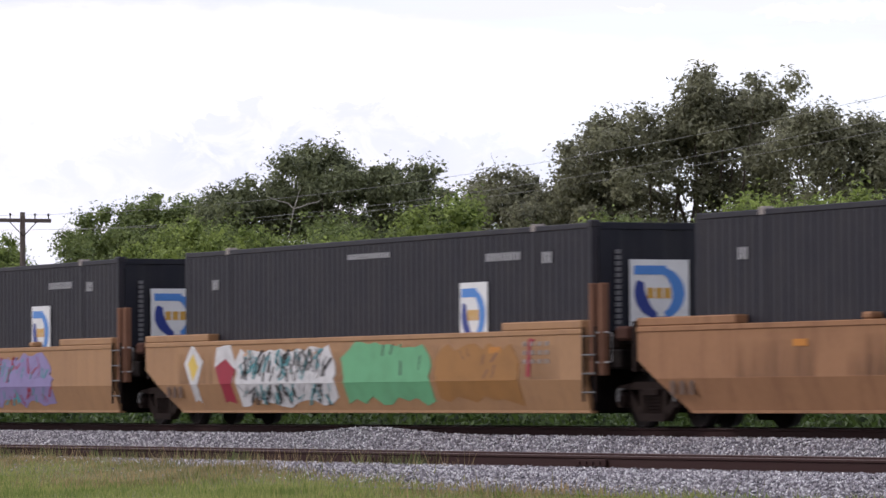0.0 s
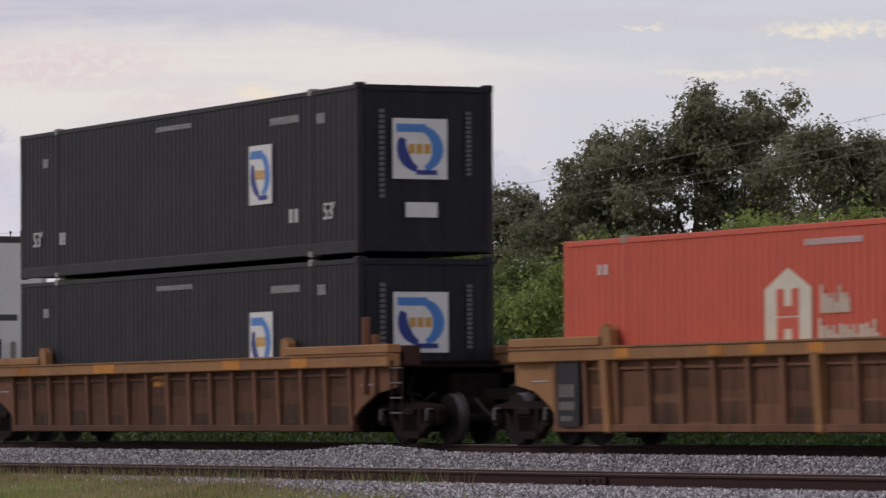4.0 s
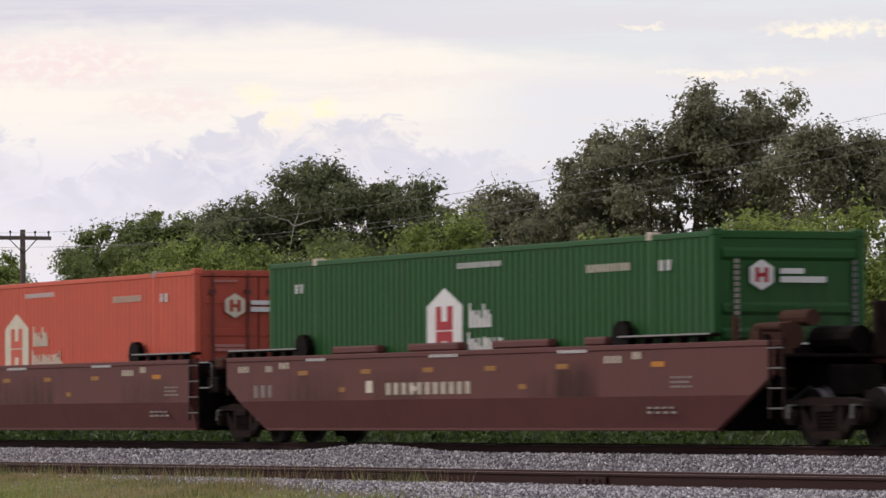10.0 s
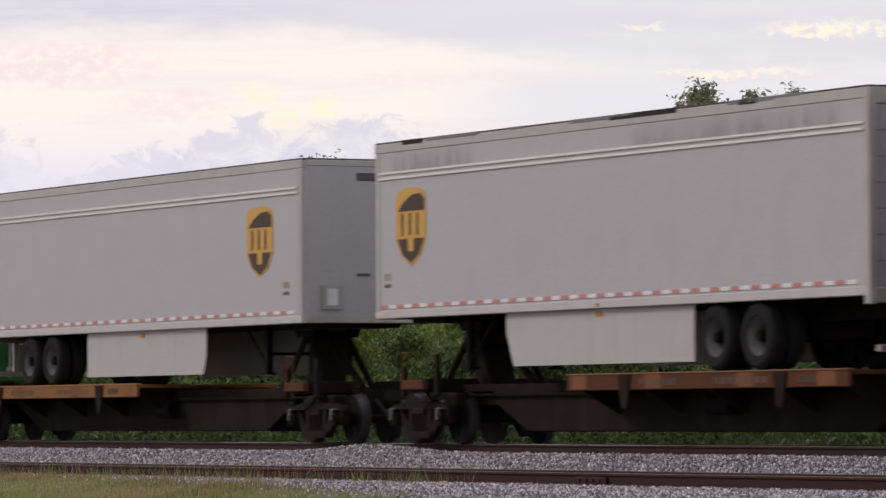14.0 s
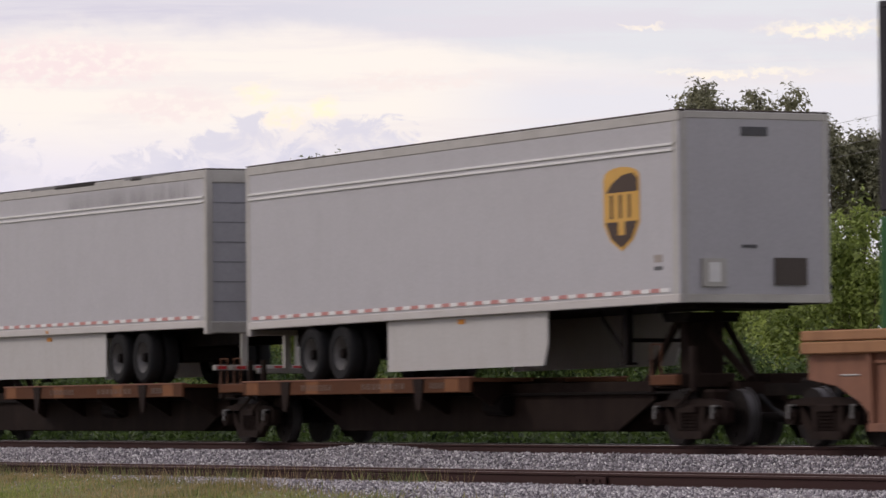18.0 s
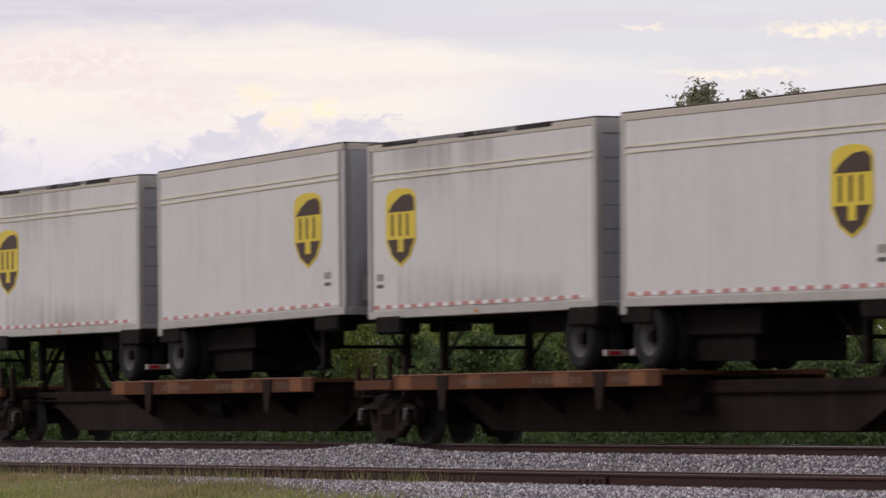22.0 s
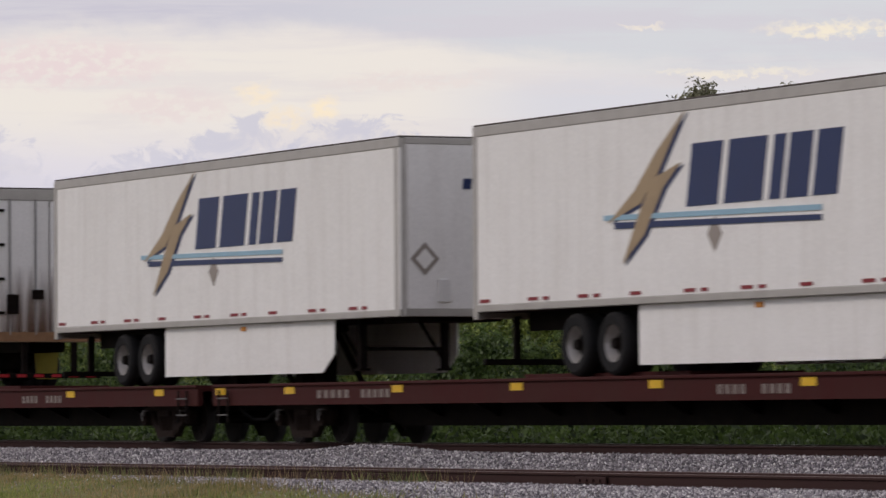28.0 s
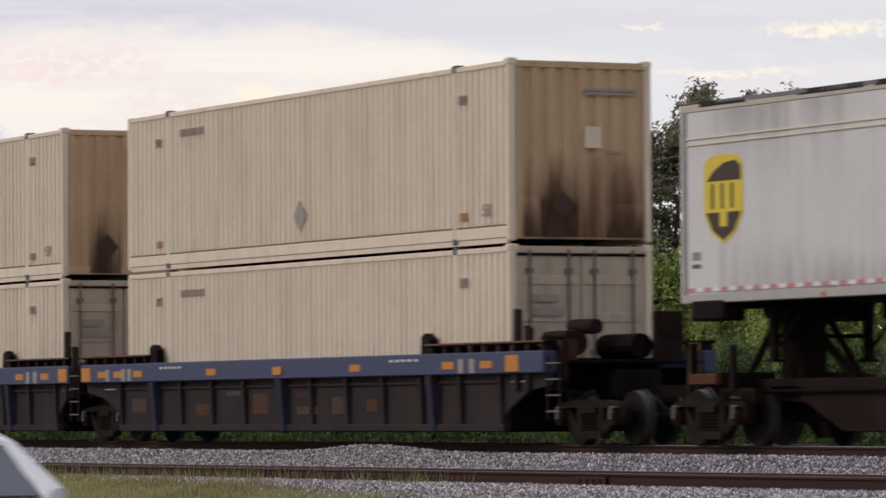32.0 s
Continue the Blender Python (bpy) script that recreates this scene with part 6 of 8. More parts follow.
def black_container():
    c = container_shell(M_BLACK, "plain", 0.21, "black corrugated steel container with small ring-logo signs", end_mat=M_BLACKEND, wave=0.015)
    ring_sign(c, lambda bm: bm, 0.50, 0.53, 12.06, 1.53)
    ring_sign(c, end_turn, 0.52, 0.52, 1.18, 1.80)
    dashes(c, 7.2, 8.9, 2.56, 2.65, M_MARKMID, 16, y=-0.006)
    dashes(c, 12.5, 13.75, 2.38, 2.51, M_MARKMID, 11, y=-0.006)
    dashes(c, 14.5, 14.85, 2.30, 2.48, M_MARKMID, 3, y=-0.006)
    dashes(c, 1.3, 1.6, 2.18, 2.36, M_MARKMID, 3, y=-0.006)
    words(c, T_53W, 14.75, 0.62)
    words(c, T_53W, 0.75, 0.62)
    dashes(c, 13.3, 13.75, 0.62, 0.86, M_MARKW, 2, y=-0.006)
    dashes(c, 2.2, 2.55, 0.62, 0.86, M_MARKW, 2, y=-0.006)
    end_mark(c, 0.40, 0.50, 0.95, 2.50, M_MARKDIM, count=17)
    end_mark(c, 2.06, 2.15, 1.35, 2.48, M_MARKDIM, count=14)
    end_mark(c, 0.9, 1.5, 0.62, 0.88, M_MARKW)
    return c


def cream_container(end, dirty):
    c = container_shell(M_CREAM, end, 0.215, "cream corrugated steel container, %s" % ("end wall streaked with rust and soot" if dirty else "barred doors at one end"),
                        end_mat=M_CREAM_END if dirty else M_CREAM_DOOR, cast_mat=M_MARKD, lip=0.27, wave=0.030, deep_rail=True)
    dashes(c, 2.6, 3.75, 2.40, 2.54, M_MARKGREY, 8, y=-0.006)
    for x in (1.42, 14.35):
        dashes(c, x, x + 0.32, 2.26, 2.42, M_MARKGREY, 3, y=-0.006)
    if dirty:
        poly_decal(c, [(8.0, 0.44), (8.27, 0.72), (8.0, 1.0), (7.73, 0.72)], M_MARKGREY, "placard", -0.006, "faded diamond placard")
        for x in (1.45, 14.35):
            decal(c, x, x + 0.26, 0.37, 0.50, M_FADEDYEL, y=-0.006)
        part("placard", end_turn(prism(bmesh.new(), [(0.95, 0.33), (1.17, 0.58), (0.95, 0.83), (0.73, 0.58)], "y", -0.032, -0.02)), M_STAIN, c, "charred diamond placard")
        end_mark(c, 1.35, 2.3, 2.36, 2.48, M_MARKGREY, count=2)
        end_mark(c, 1.75, 2.0, 1.42, 1.46, M_MARKGREY, "notice_label")
        words(c, T_53D, 15.2, 0.42)
        part("rust_run", end_turn(B(0.55, 1.25, -0.018, -0.014, 0.06, 1.5)), M_RUNS, c, "dark runs of rust and soot")
    else:
        end_mark(c, 0.40, 0.85, 2.0, 2.12, M_MARKGREY)
        end_mark(c, 0.40, 0.95, 1.78, 1.92, M_MARKGREY)
        for z in (0.17, CH - 0.14):
            part("door_seal", end_turn(B(0.12, CW - 0.12, 0.0, 0.05, z - 0.02, z + 0.02)), M_STEEL, c, "black door seal")
    return c


# ---------- road trailers ----------
TW = 2.59


def tyre_pair(t, x, y, r=0.50, rim=None, z=None, face=-1):
    """Dual tyres with a dished rim at one axle end; face: -1 when its rim looks to the near side."""
    zc = r if z is None else z
    w = None
    for k, y0 in enumerate((y, y + 0.31)):
        bm = bmesh.new()
        prof = [(r * 0.58, 0.05), (r * 0.60, 0.015), (r * 0.86, 0.0), (r * 0.97, 0.04), (r, 0.09), (r, 0.19), (r * 0.97, 0.24), (r * 0.86, 0.28), (r * 0.60, 0.265), (r * 0.58, 0.23)]
        rings = [[bm.verts.new((x + p[0] * math.cos(2 * math.pi * j / 26), y0 + p[1], zc + p[0] * math.sin(2 * math.pi * j / 26))) for j in range(26)] for p in prof]
        for r0, r1 in zip(rings, rings[1:]):
            for j in range(26):
                bm.faces.new((r0[j], r0[(j + 1) % 26], r1[(j + 1) % 26], r1[j]))
        bmesh.ops.recalc_face_normals(bm, faces=bm.faces)
        w = part("wheel", bm, M_TYRE, t, "black road tyre")
        out = (k == 0) == (face < 0)
        yc = y0 + (0.06 if face < 0 else 0.22)
        dish = bmesh.new()
        deep = yc - face * 0.14
        q0 = [dish.verts.new((x + r * 0.585 * math.cos(2 * math.pi * j / 24), yc + face * 0.03, zc + r * 0.585 * math.sin(2 * math.pi * j / 24))) for j in range(24)]
        q1 = [dish.verts.new((x + r * 0.40 * math.cos(2 * math.pi * j / 24), deep, zc + r * 0.40 * math.sin(2 * math.pi * j / 24))) for j in range(24)]
        for j in range(24):
            dish.faces.new((q0[j], q0[(j + 1) % 24], q1[(j + 1) % 24], q1[j]))
        bmesh.ops.recalc_face_normals(dish, faces=dish.faces)
        part("rim", dish, rim or M_RIM, w, "dusty dished steel rim")
        # The recessed disc is far darker than the rim around it.
        part("wheel_disc", cyl(bmesh.new(), (x, deep, zc), (x, deep - face * 0.02, zc), r * 0.40, 20), M_RIMDARK, w, "near-black wheel disc")
        if out:
            part("hub", cyl(bmesh.new(), (x, deep, zc), (x, yc + face * 0.03, zc), r * 0.22, 12, r * 0.16), M_STEEL, w)
            ring = bmesh.new()
            for j in range(10):
                a = 2 * math.pi * j / 10
                box(ring, x + r * 0.34 * math.cos(a) - 0.03, x + r * 0.34 * math.cos(a) + 0.03, deep + face * 0.004 - 0.002, deep + face * 0.004 + 0.002, zc + r * 0.34 * math.sin(a) - 0.03, zc + r * 0.34 * math.sin(a) + 0.03)
            tagged(part("hand_hole", ring, M_STEEL, w), kind="stuff")
    return w


def trailer(length, skin, label, floor, top, nose_left=True, trim=None, axles=(3.2, 4.45), skirt=None, rim=None, tape=M_PINK, tape_n=24, wheel_z=1.18, rear="rollup",
            cap=0.10, band=0.0, legs=True, stripe=False, front_mat=None, tape_gap=0.5, rub=0.14):
    """Box trailer drawn with its nose at x = 0; turned about when its nose points the other way. floor, top: heights over the rails."""
    t = thing("semi_trailer", label, "trailer", "trailers of the train")
    trim, rear_mat = trim or M_ALU, M_WHITE if skin is M_IVORY else M_ALU
    n, f, h = length, floor, top
    skinlow = f + rub
    both("side_panel", lambda: B(0.03, n - 0.06, 0.0, 0.04, skinlow, h - cap), skin, t)
    both("top_rail", lambda: B(0.02, n - 0.03, -0.012, 0.06, h - cap, h, bev=0.015), trim, t)
    both("bottom_rail", lambda: B(0.02, n - 0.05, -0.012, 0.06, f, skinlow, bev=0.015), M_PALERAIL if skin is M_SHIELDGREY else (M_GRIMESHADE if skin is M_IVORY else M_ALU), t)
    part("roof", B(0.01, n - 0.01, 0.0, TW, h + 0.001, h + 0.028, bev=0.006), M_DARKTRIM, t, "dark grimy roof edge")
    part("floor", B(0.03, n - 0.03, 0.03, TW - 0.03, f, f + 0.10), M_STEEL, t)
    part("nose_panel", B(0.0, 0.05, 0.10, TW - 0.10, f + 0.12, h - 0.08), front_mat or skin, t)
    part("nose_header", B(-0.01, 0.06, 0.08, TW - 0.08, h - 0.12, h + 0.0, bev=0.015), trim, t)
    part("nose_sill", B(-0.01, 0.06, 0.08, TW - 0.08, f, f + 0.14, bev=0.012), M_DARKTRIM if trim is M_DARKTRIM else M_ALU, t)
    both("nose_post", lambda: prism(bmesh.new(), [(-0.005, 0.13), (0.02, 0.05), (0.10, -0.008), (0.22, -0.008), (0.22, 0.05), (0.05, 0.14)], "z", f, h - 0.01), M_ALU if front_mat is None else M_PUPNOSE if front_mat is M_DOOR else front_mat, t)
    both("rear_post", lambda: B(n - 0.16, n, -0.012, 0.12, f - 0.12, h, bev=0.015), rear_mat, t)
    part("rear_header", B(n - 0.1, n, 0.1, TW - 0.1, h - 0.24, h, bev=0.015), rear_mat, t)
    part("rear_sill", B(n - 0.1, n + 0.01, 0.05, TW - 0.05, f - 0.10, f + 0.12, bev=0.015), rear_mat, t)
    if rear == "rollup":
        d = part("roll_up_door", B(n - 0.06, n - 0.03, 0.12, TW - 0.12, f + 0.12, h - 0.24), M_DOOR if skin is not M_IVORY else M_WHITE, t)
        k = 7 if skin is not M_IVORY else 5
        for i in range(1, k):
            z = f + 0.12 + i * (h - 0.36 - f) / k
            part("door_slat_joint", B(n - 0.032, n - 0.024, 0.12, TW - 0.12, z - 0.012, z + 0.012), M_JOINT if skin is not M_IVORY else M_PUPGREY, d)
    else:
        for a, b in ((0.12, TW / 2 - 0.012), (TW / 2 + 0.012, TW - 0.12)):
            d = part("swing_door", B(n - 0.06, n - 0.02, a, b, f + 0.10, h - 0.22, bev=0.01), skin, t)
            for y in (a + 0.3, b - 0.3):
                part("lock_rod", cyl(bmesh.new(), (n, y, f + 0.05), (n, y, h - 0.2), 0.024, 8), M_GALV, d)
            for z in (0.5, 1.2, 1.9, 2.6):
                if f + z < h - 0.3:
                    part("hinge", B(n - 0.02, n + 0.02, (0.1 if a < 1 else b - 0.25), (0.3 if a < 1 else b + 0.02), f + z - 0.03, f + z + 0.03), M_STEEL, d)
    if tape_n:
        bm, bw = bmesh.new(), bmesh.new()
        s = (n - 0.6) / tape_n
        for i in range(tape_n):
            a = 0.25 + i * s
            if tape is M_RED:       # short dull dashes, in ones and twos
                w = min(0.34, s * tape_gap)
                box(bm, a, a + w, -0.012, 0.0, f + rub + 0.03, f + rub + 0.085)
                if i % 3:
                    box(bm, a + w * 1.5, a + w * 2.1, -0.012, 0.0, f + rub + 0.03, f + rub + 0.085)
                continue
            box(bm, a, a + s * tape_gap, -0.012, 0.0, f + rub + 0.03, f + rub + 0.09)
            box(bw, a + s * tape_gap, a + s * min(0.98, tape_gap * 2), -0.012, 0.0, f + rub + 0.03, f + rub + 0.09)
        for q, m_ in ((bm, tape), (bw, M_MARKW)) if tape is not M_RED else ((bm, M_TAPERED),):
            me = mesh_of(q, "reflective_tape", m_)
            tagged(part("reflective_tape", me, m_, t, "dashes of reflective tape"), kind="stuff")
            far = tagged(part("reflective_tape", me, m_, t, "dashes of reflective tape"), kind="stuff")
            far.matrix_basis = pose(n, TW, 0, 0, 0, 180)
    seam = mesh_of(B(-0.010, 0.010, -0.0025, 0.0, skinlow, h - cap), "panel_seam", skin)
    k = 1.22
    while k < n - 0.5 and skin is not M_SHIELDGREY:
        part("panel_seam", seam.copy(), None, t, "", (k, 0, 0))
        part("panel_seam", seam.copy(), None, t, "", (k, TW + 0.0025, 0))
        k += 1.22
    if skin in (M_SHIELDGREY, M_PUPGREY, M_IVORY):
        rng = np.random.default_rng(int(n * 100) + nose_left)
        for i in range(9):
            a = rng.uniform(0.1, n - 2.3)
            part("roof_tar", B(a, a + rng.uniform(0.5, 2.2), -0.017, 0.05, h - 0.055 + 0.02 * (i % 3), h + 0.030, bev=0.006), M_TAR if i % 3 == 0 or (n < 10 and not nose_left) else M_ROOFGREY, t, "patch of roof tar and flashing")
    if stripe:
        for z in (h - 0.52, h - 0.61):
            both("rub_rail", lambda: B(0.2, n - 0.15, -0.030 if n > 10 else -0.022, 0.0, z, z + (0.036 if n > 10 else 0.024)), M_MARKC if stripe == "gold" else M_MARKW, t, "pale raised rub rail")
    if band:
        both("lower_band", lambda: B(0.1, n - 0.1, -0.006, 0.006, skinlow, skinlow + band), M_WHITE, t, "white lower band")
    if skin is M_SHIELDGREY:
        for x0, x1, z0, z1 in ((0.6, 3.8, 0.52, cap), (9.0, 15.6, 0.52, cap)):
            part("scuff", B(x0, x1, -0.004, 0.001, h - z0, h - z1), M_SCUFF, t, "faint grey scuffs on the trailer skin")
    if skin in (M_WHITE, M_PUPGREY, M_SILVER):
        rng = np.random.default_rng(int(n * 70) + int(floor * 10))
        for i in range(7):
            a, wd, ln = rng.uniform(0.2, n - 1.6), rng.uniform(0.25, 1.3), rng.uniform(0.4, 1.5)
            part("grime_drip", B(a, a + wd, -0.0035, 0.001, h - cap - ln, h - cap), M_DRIPS, t, "grime dripping from the roof rail")
        for i in range(5):
            a, wd = rng.uniform(0.2, n - 2.6), rng.uniform(0.8, 2.4)
            part("road_grime", B(a, a + wd, -0.0045, 0.001, skinlow, skinlow + rng.uniform(0.3, 0.8)), M_SOOT, t, "road grime along the foot of the side")
        if skin is M_PUPGREY:
            part("road_grime", B(-0.008, -0.004, 0.15, TW - 0.15, f + 0.14, f + 1.1), M_SOOT, t, "grime on the nose")
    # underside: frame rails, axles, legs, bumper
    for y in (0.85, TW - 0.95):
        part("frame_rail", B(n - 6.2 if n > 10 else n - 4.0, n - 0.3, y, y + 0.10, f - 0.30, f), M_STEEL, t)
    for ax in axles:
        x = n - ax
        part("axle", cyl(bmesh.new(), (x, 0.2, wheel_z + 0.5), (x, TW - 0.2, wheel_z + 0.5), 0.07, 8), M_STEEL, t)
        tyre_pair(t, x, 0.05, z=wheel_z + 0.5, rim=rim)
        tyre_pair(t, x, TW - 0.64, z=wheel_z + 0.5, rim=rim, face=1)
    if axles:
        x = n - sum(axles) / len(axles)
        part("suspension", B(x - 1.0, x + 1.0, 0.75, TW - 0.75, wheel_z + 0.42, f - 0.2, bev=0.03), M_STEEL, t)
    guard = wheel_z + (0.36 if skin is M_IVORY else 0.22)
    part("underride_guard", B(n - 0.12, n - 0.02, 0.15, TW - 0.15, guard, guard + 0.10, bev=0.01), M_WHITE if skin is M_IVORY else M_STEEL if skin in (M_WHITE, M_SILVER) else M_ALU, t)
    dz = bmesh.new()
    for i in range(6):
        box(dz, n - 0.022, n - 0.012, 0.2 + i * 0.38, 0.40 + i * 0.38, guard + 0.02, guard + 0.08)
    tagged(part("reflective_tape", dz, M_RED, t), kind="stuff")
    for y in (0.7, TW - 0.8):
        part("guard_leg", B(n - 0.12, n - 0.04, y, y + 0.12, guard + 0.08, f - 0.06), M_STEEL if skin in (M_WHITE, M_SILVER) else M_ALU, t)
    if legs:
        x = 2.6 if n > 10 else 1.9
        for y in (0.45, TW - 0.55):
            part("landing_leg", box(B(x - 0.07, x + 0.07, y, y + 0.12, f - 0.85, f, bev=0.01), x - 0.13, x + 0.13, y - 0.04, y + 0.16, f - 0.88, f - 0.84), M_STEEL, t)
            part("leg_brace", cyl(bmesh.new(), (x, y + 0.06, f - 0.75), (x + 0.95, y + 0.06, f - 0.04), 0.03, 6), M_STEEL, t)
        part("leg_tie", cyl(bmesh.new(), (x, 0.45, f - 0.5), (x, TW - 0.45, f - 0.5), 0.03, 6), M_STEEL, t)
    part("kingpin_plate", B(0.4, 1.7, 0.5, TW - 0.5, f - 0.07, f), M_STEEL, t)
    if skirt:
        a, b, low, swoop = skirt
        pts = [(a, f), (b, f), (b, low), (a + swoop, low), (a, low + (0.32 if swoop > 0.3 else swoop * 2.2) + (0.2 if swoop > 1.0 else 0.0))]
        both("side_skirt", lambda: prism(bmesh.new(), pts, "y", 0.10, 0.125), M_SKIRT if skin is M_SHIELDGREY else M_WHITE, t, "pale aerodynamic side skirt")
        both("marker_lamp", lambda: B((a + b) / 2, (a + b) / 2 + 0.22, 0.08, 0.10, f - 0.12, f - 0.04), M_MARKO, t)
    part("marker_lamp", B(n / 2 - 0.05, n / 2 + 0.05, -0.03, 0.0, f + 0.03, f + 0.09, bev=0.01), M_MARKO, t)
    return t


def place_trailer(t, u, length, nose_left, nose=0.0, rear=0.0):
    """Sets a trailer on the train; a nose to the right turns it about. nose, rear: how far each end stands up or sags."""
    tip = -math.degrees(math.asin((rear - nose) / length))
    if nose_left:
        MOVING.append((t, u, 0, nose, 0, tip))
    else:
        MOVING.append((t, u + length, TW, nose, 180, tip))


def sag_roof(t, length, floor, top, nose=0.0, rear=0.0):
    """Slopes a trailer's roof: its height over the floor changes evenly from nose to rear."""
    for ob in t.children_recursive:
        if ob.type != "MESH" or ob.name.startswith("reflective_tape"):
            continue
        for v in ob.data.vertices:
            if v.co.z > floor:
                k = min(1.0, max(0.0, (v.co.x + ob.location.x) / length))
                v.co.z += (nose + (rear - nose) * k) * (v.co.z - floor) / (top - floor)


def side_put(n, nose_left):
    """Marks stand on the side that faces the camera: drawn from the left end, turned when the trailer is turned."""
    if nose_left:
        return lambda bm: bm

    def put(bm):
        bmesh.ops.transform(bm, matrix=Matrix.Translation((n, TW, 0)) @ pose(0, 0, 0, 0, 0, 180), verts=bm.verts)
        return bm
    return put


def shield(t, put, cx, cz, w, h, gold, dark):
    """Shield badge: pale field, dark top bow and dark foot."""
    def curve(f0):
        out = []
        for i in range(9):
            a = math.pi * i / 8
            out.append((cx - w * f0 * math.cos(a), cz + h * (0.72 + 0.28 * math.sin(a) ** 0.8) * f0))
        return out
    foot = lambda f0: [(cx + w * f0, cz - h * 0.35 * f0), (cx + w * f0 * 0.62, cz - h * 0.75 * f0), (cx, cz - h * f0), (cx - w * f0 * 0.62, cz - h * 0.75 * f0), (cx - w * f0, cz - h * 0.35 * f0)]
    part("shield_badge", put(prism(bmesh.new(), curve(1.0) + foot(1.0), "y", -0.010, -0.002)), gold, t, "shield-shaped badge")
    part("badge_bow", put(prism(bmesh.new(), [(cx - w * 0.84, cz + h * 0.40), (cx + w * 0.90, cz + h * 0.40), (cx + w * 0.90, cz + h * 0.70), (cx + w * 0.62, cz + h * 0.84), (cx + w * 0.05, cz + h * 0.80), (cx - w * 0.5, cz + h * 0.62)], "y", -0.016, -0.008)), dark, t)
    part("badge_foot", put(prism(bmesh.new(), [(cx - w * 0.88, cz - h * 0.30), (cx - w * 0.2, cz - h * 0.30), (cx - w * 0.2, cz - h * 0.62), (cx + w * 0.2, cz - h * 0.62), (cx + w * 0.2, cz - h * 0.30), (cx + w * 0.88, cz - h * 0.30), (cx + w * 0.55, cz - h * 0.70), (cx, cz - h * 0.92), (cx - w * 0.55, cz - h * 0.70)], "y", -0.016, -0.008)), dark, t)
    bm = bmesh.new()
    for k in (-0.55, -0.05, 0.45):
        box(bm, cx + w * k - w * 0.06, cx + w * k + w * 0.06, -0.016, -0.008, cz - h * 0.22, cz + h * 0.34)
    tagged(part("badge_lettering", put(bm), dark, t), kind="stuff")


# ---------- the train, from its front to its rear ----------
LOW, HIGH = 0.28, 3.26      # container floors in a well, and stacked on another


def load(master, u, z, y=0.0):
    """A copy of a container on the train."""
    c = copy_thing(master, pose(u, y, z))
    MOVING.append((c, u, y, z, 0, 0))
    return c


def first(c, u, z):
    MOVING.append((c, u, 0, z, 0, 0))
    return c


def lower_paint(car, x0, x1, base, rng, strokes=(), count=0):
    """Spray paint on the inward-folded lower side, ragged along its foot, with strokes over it."""
    fold = lambda z: -0.204 + (0.74 - z) * 0.36

    def sheet(bm, pts, lift):
        f = bm.faces.new([bm.verts.new((x, fold(z) - lift, z)) for x, z in pts])
        r = bmesh.ops.extrude_face_region(bm, geom=[f])
        bmesh.ops.translate(bm, verts=[v for v in r["geom"] if isinstance(v, bmesh.types.BMVert)], vec=(0, -0.003, -0.001))
    k = max(3, int((x1 - x0) * 3))
    bm = bmesh.new()
    sheet(bm, [(x0 + (x1 - x0) * i / k, 0.745) for i in range(k + 1)] + [(x0 + (x1 - x0) * i / k, 0.30 + rng.uniform(0, 0.22)) for i in range(k, -1, -1)], 0.0)
    bmesh.ops.recalc_face_normals(bm, faces=bm.faces)
    part("spray_paint", bm, M_GRAF[base], car, "sprayed patch on the folded lower side")
    bms = {c: bmesh.new() for c in strokes}
    for i in range(count):
        a, c = rng.uniform(x0 + 0.05, max(x0 + 0.06, x1 - 0.3)), rng.uniform(0.36, 0.62)
        w, lean = rng.uniform(0.03, 0.09), rng.uniform(-0.2, 0.35)
        c1 = min(c + rng.uniform(0.08, 0.3), 0.735)
        sheet(bms[strokes[i % len(strokes)]], [(a, c), (a + w, c - 0.01), (a + w + lean, c1), (a + lean + w * 0.3, c1)], 0.004 + 0.0002 * i)
    for c, bm in bms.items():
        bmesh.ops.recalc_face_normals(bm, faces=bm.faces)
        tagged(part("spray_stroke", bm, M_GRAF[c], car, "short sprayed %s strokes" % c), kind="stuff")


rng_g = np.random.default_rng(9)
OCHRE_LABEL = "ochre smooth-sided well car with worn stencils and spray paint"
w0 = smooth_well(-99.83, -83.68, M_OCHRE, OCHRE_LABEL, bogies=(-101.5, -81.95), knobs=(6, 9, 12))
spray(w0, rng_g, 9.6, 13.1, 0.742, 1.42, "violet", ("red", "violet", "teal"), 40)
w1 = smooth_well(-80.39, -64.35, M_OCHRE, OCHRE_LABEL, bogies=(-62.65,))
poly_decal(w1, [(0.45, 1.12), (0.80, 1.48), (1.30, 1.15), (1.02, 0.742), (0.70, 0.742)], M_GRAF["white"], "spray_paint", -0.212, "white sprayed diamond")
poly_decal(w1, [(0.62, 1.12), (0.86, 1.30), (1.10, 1.05), (0.84, 0.80)], M_GRAF["yellow"], "spray_paint", -0.216, "yellow sprayed diamond")
poly_decal(w1, [(1.95, 1.4), (2.55, 1.46), (2.80, 1.1), (2.65, 0.77), (2.15, 0.80), (1.85, 1.05)], M_GRAF["white"], "spray_paint", -0.212)
poly_decal(w1, [(1.88, 1.05), (2.35, 1.2), (2.78, 1.0), (2.60, 0.742), (2.08, 0.742)], M_GRAF["red"], "spray_paint", -0.216)
spray(w1, rng_g, 2.80, 7.05, 0.742, 1.42, "white", ("ink", "white", "ink", "teal"), 110)
spray(w1, rng_g, 7.4, 10.8, 0.742, 1.46, "green", ("green", "ink"), 9)
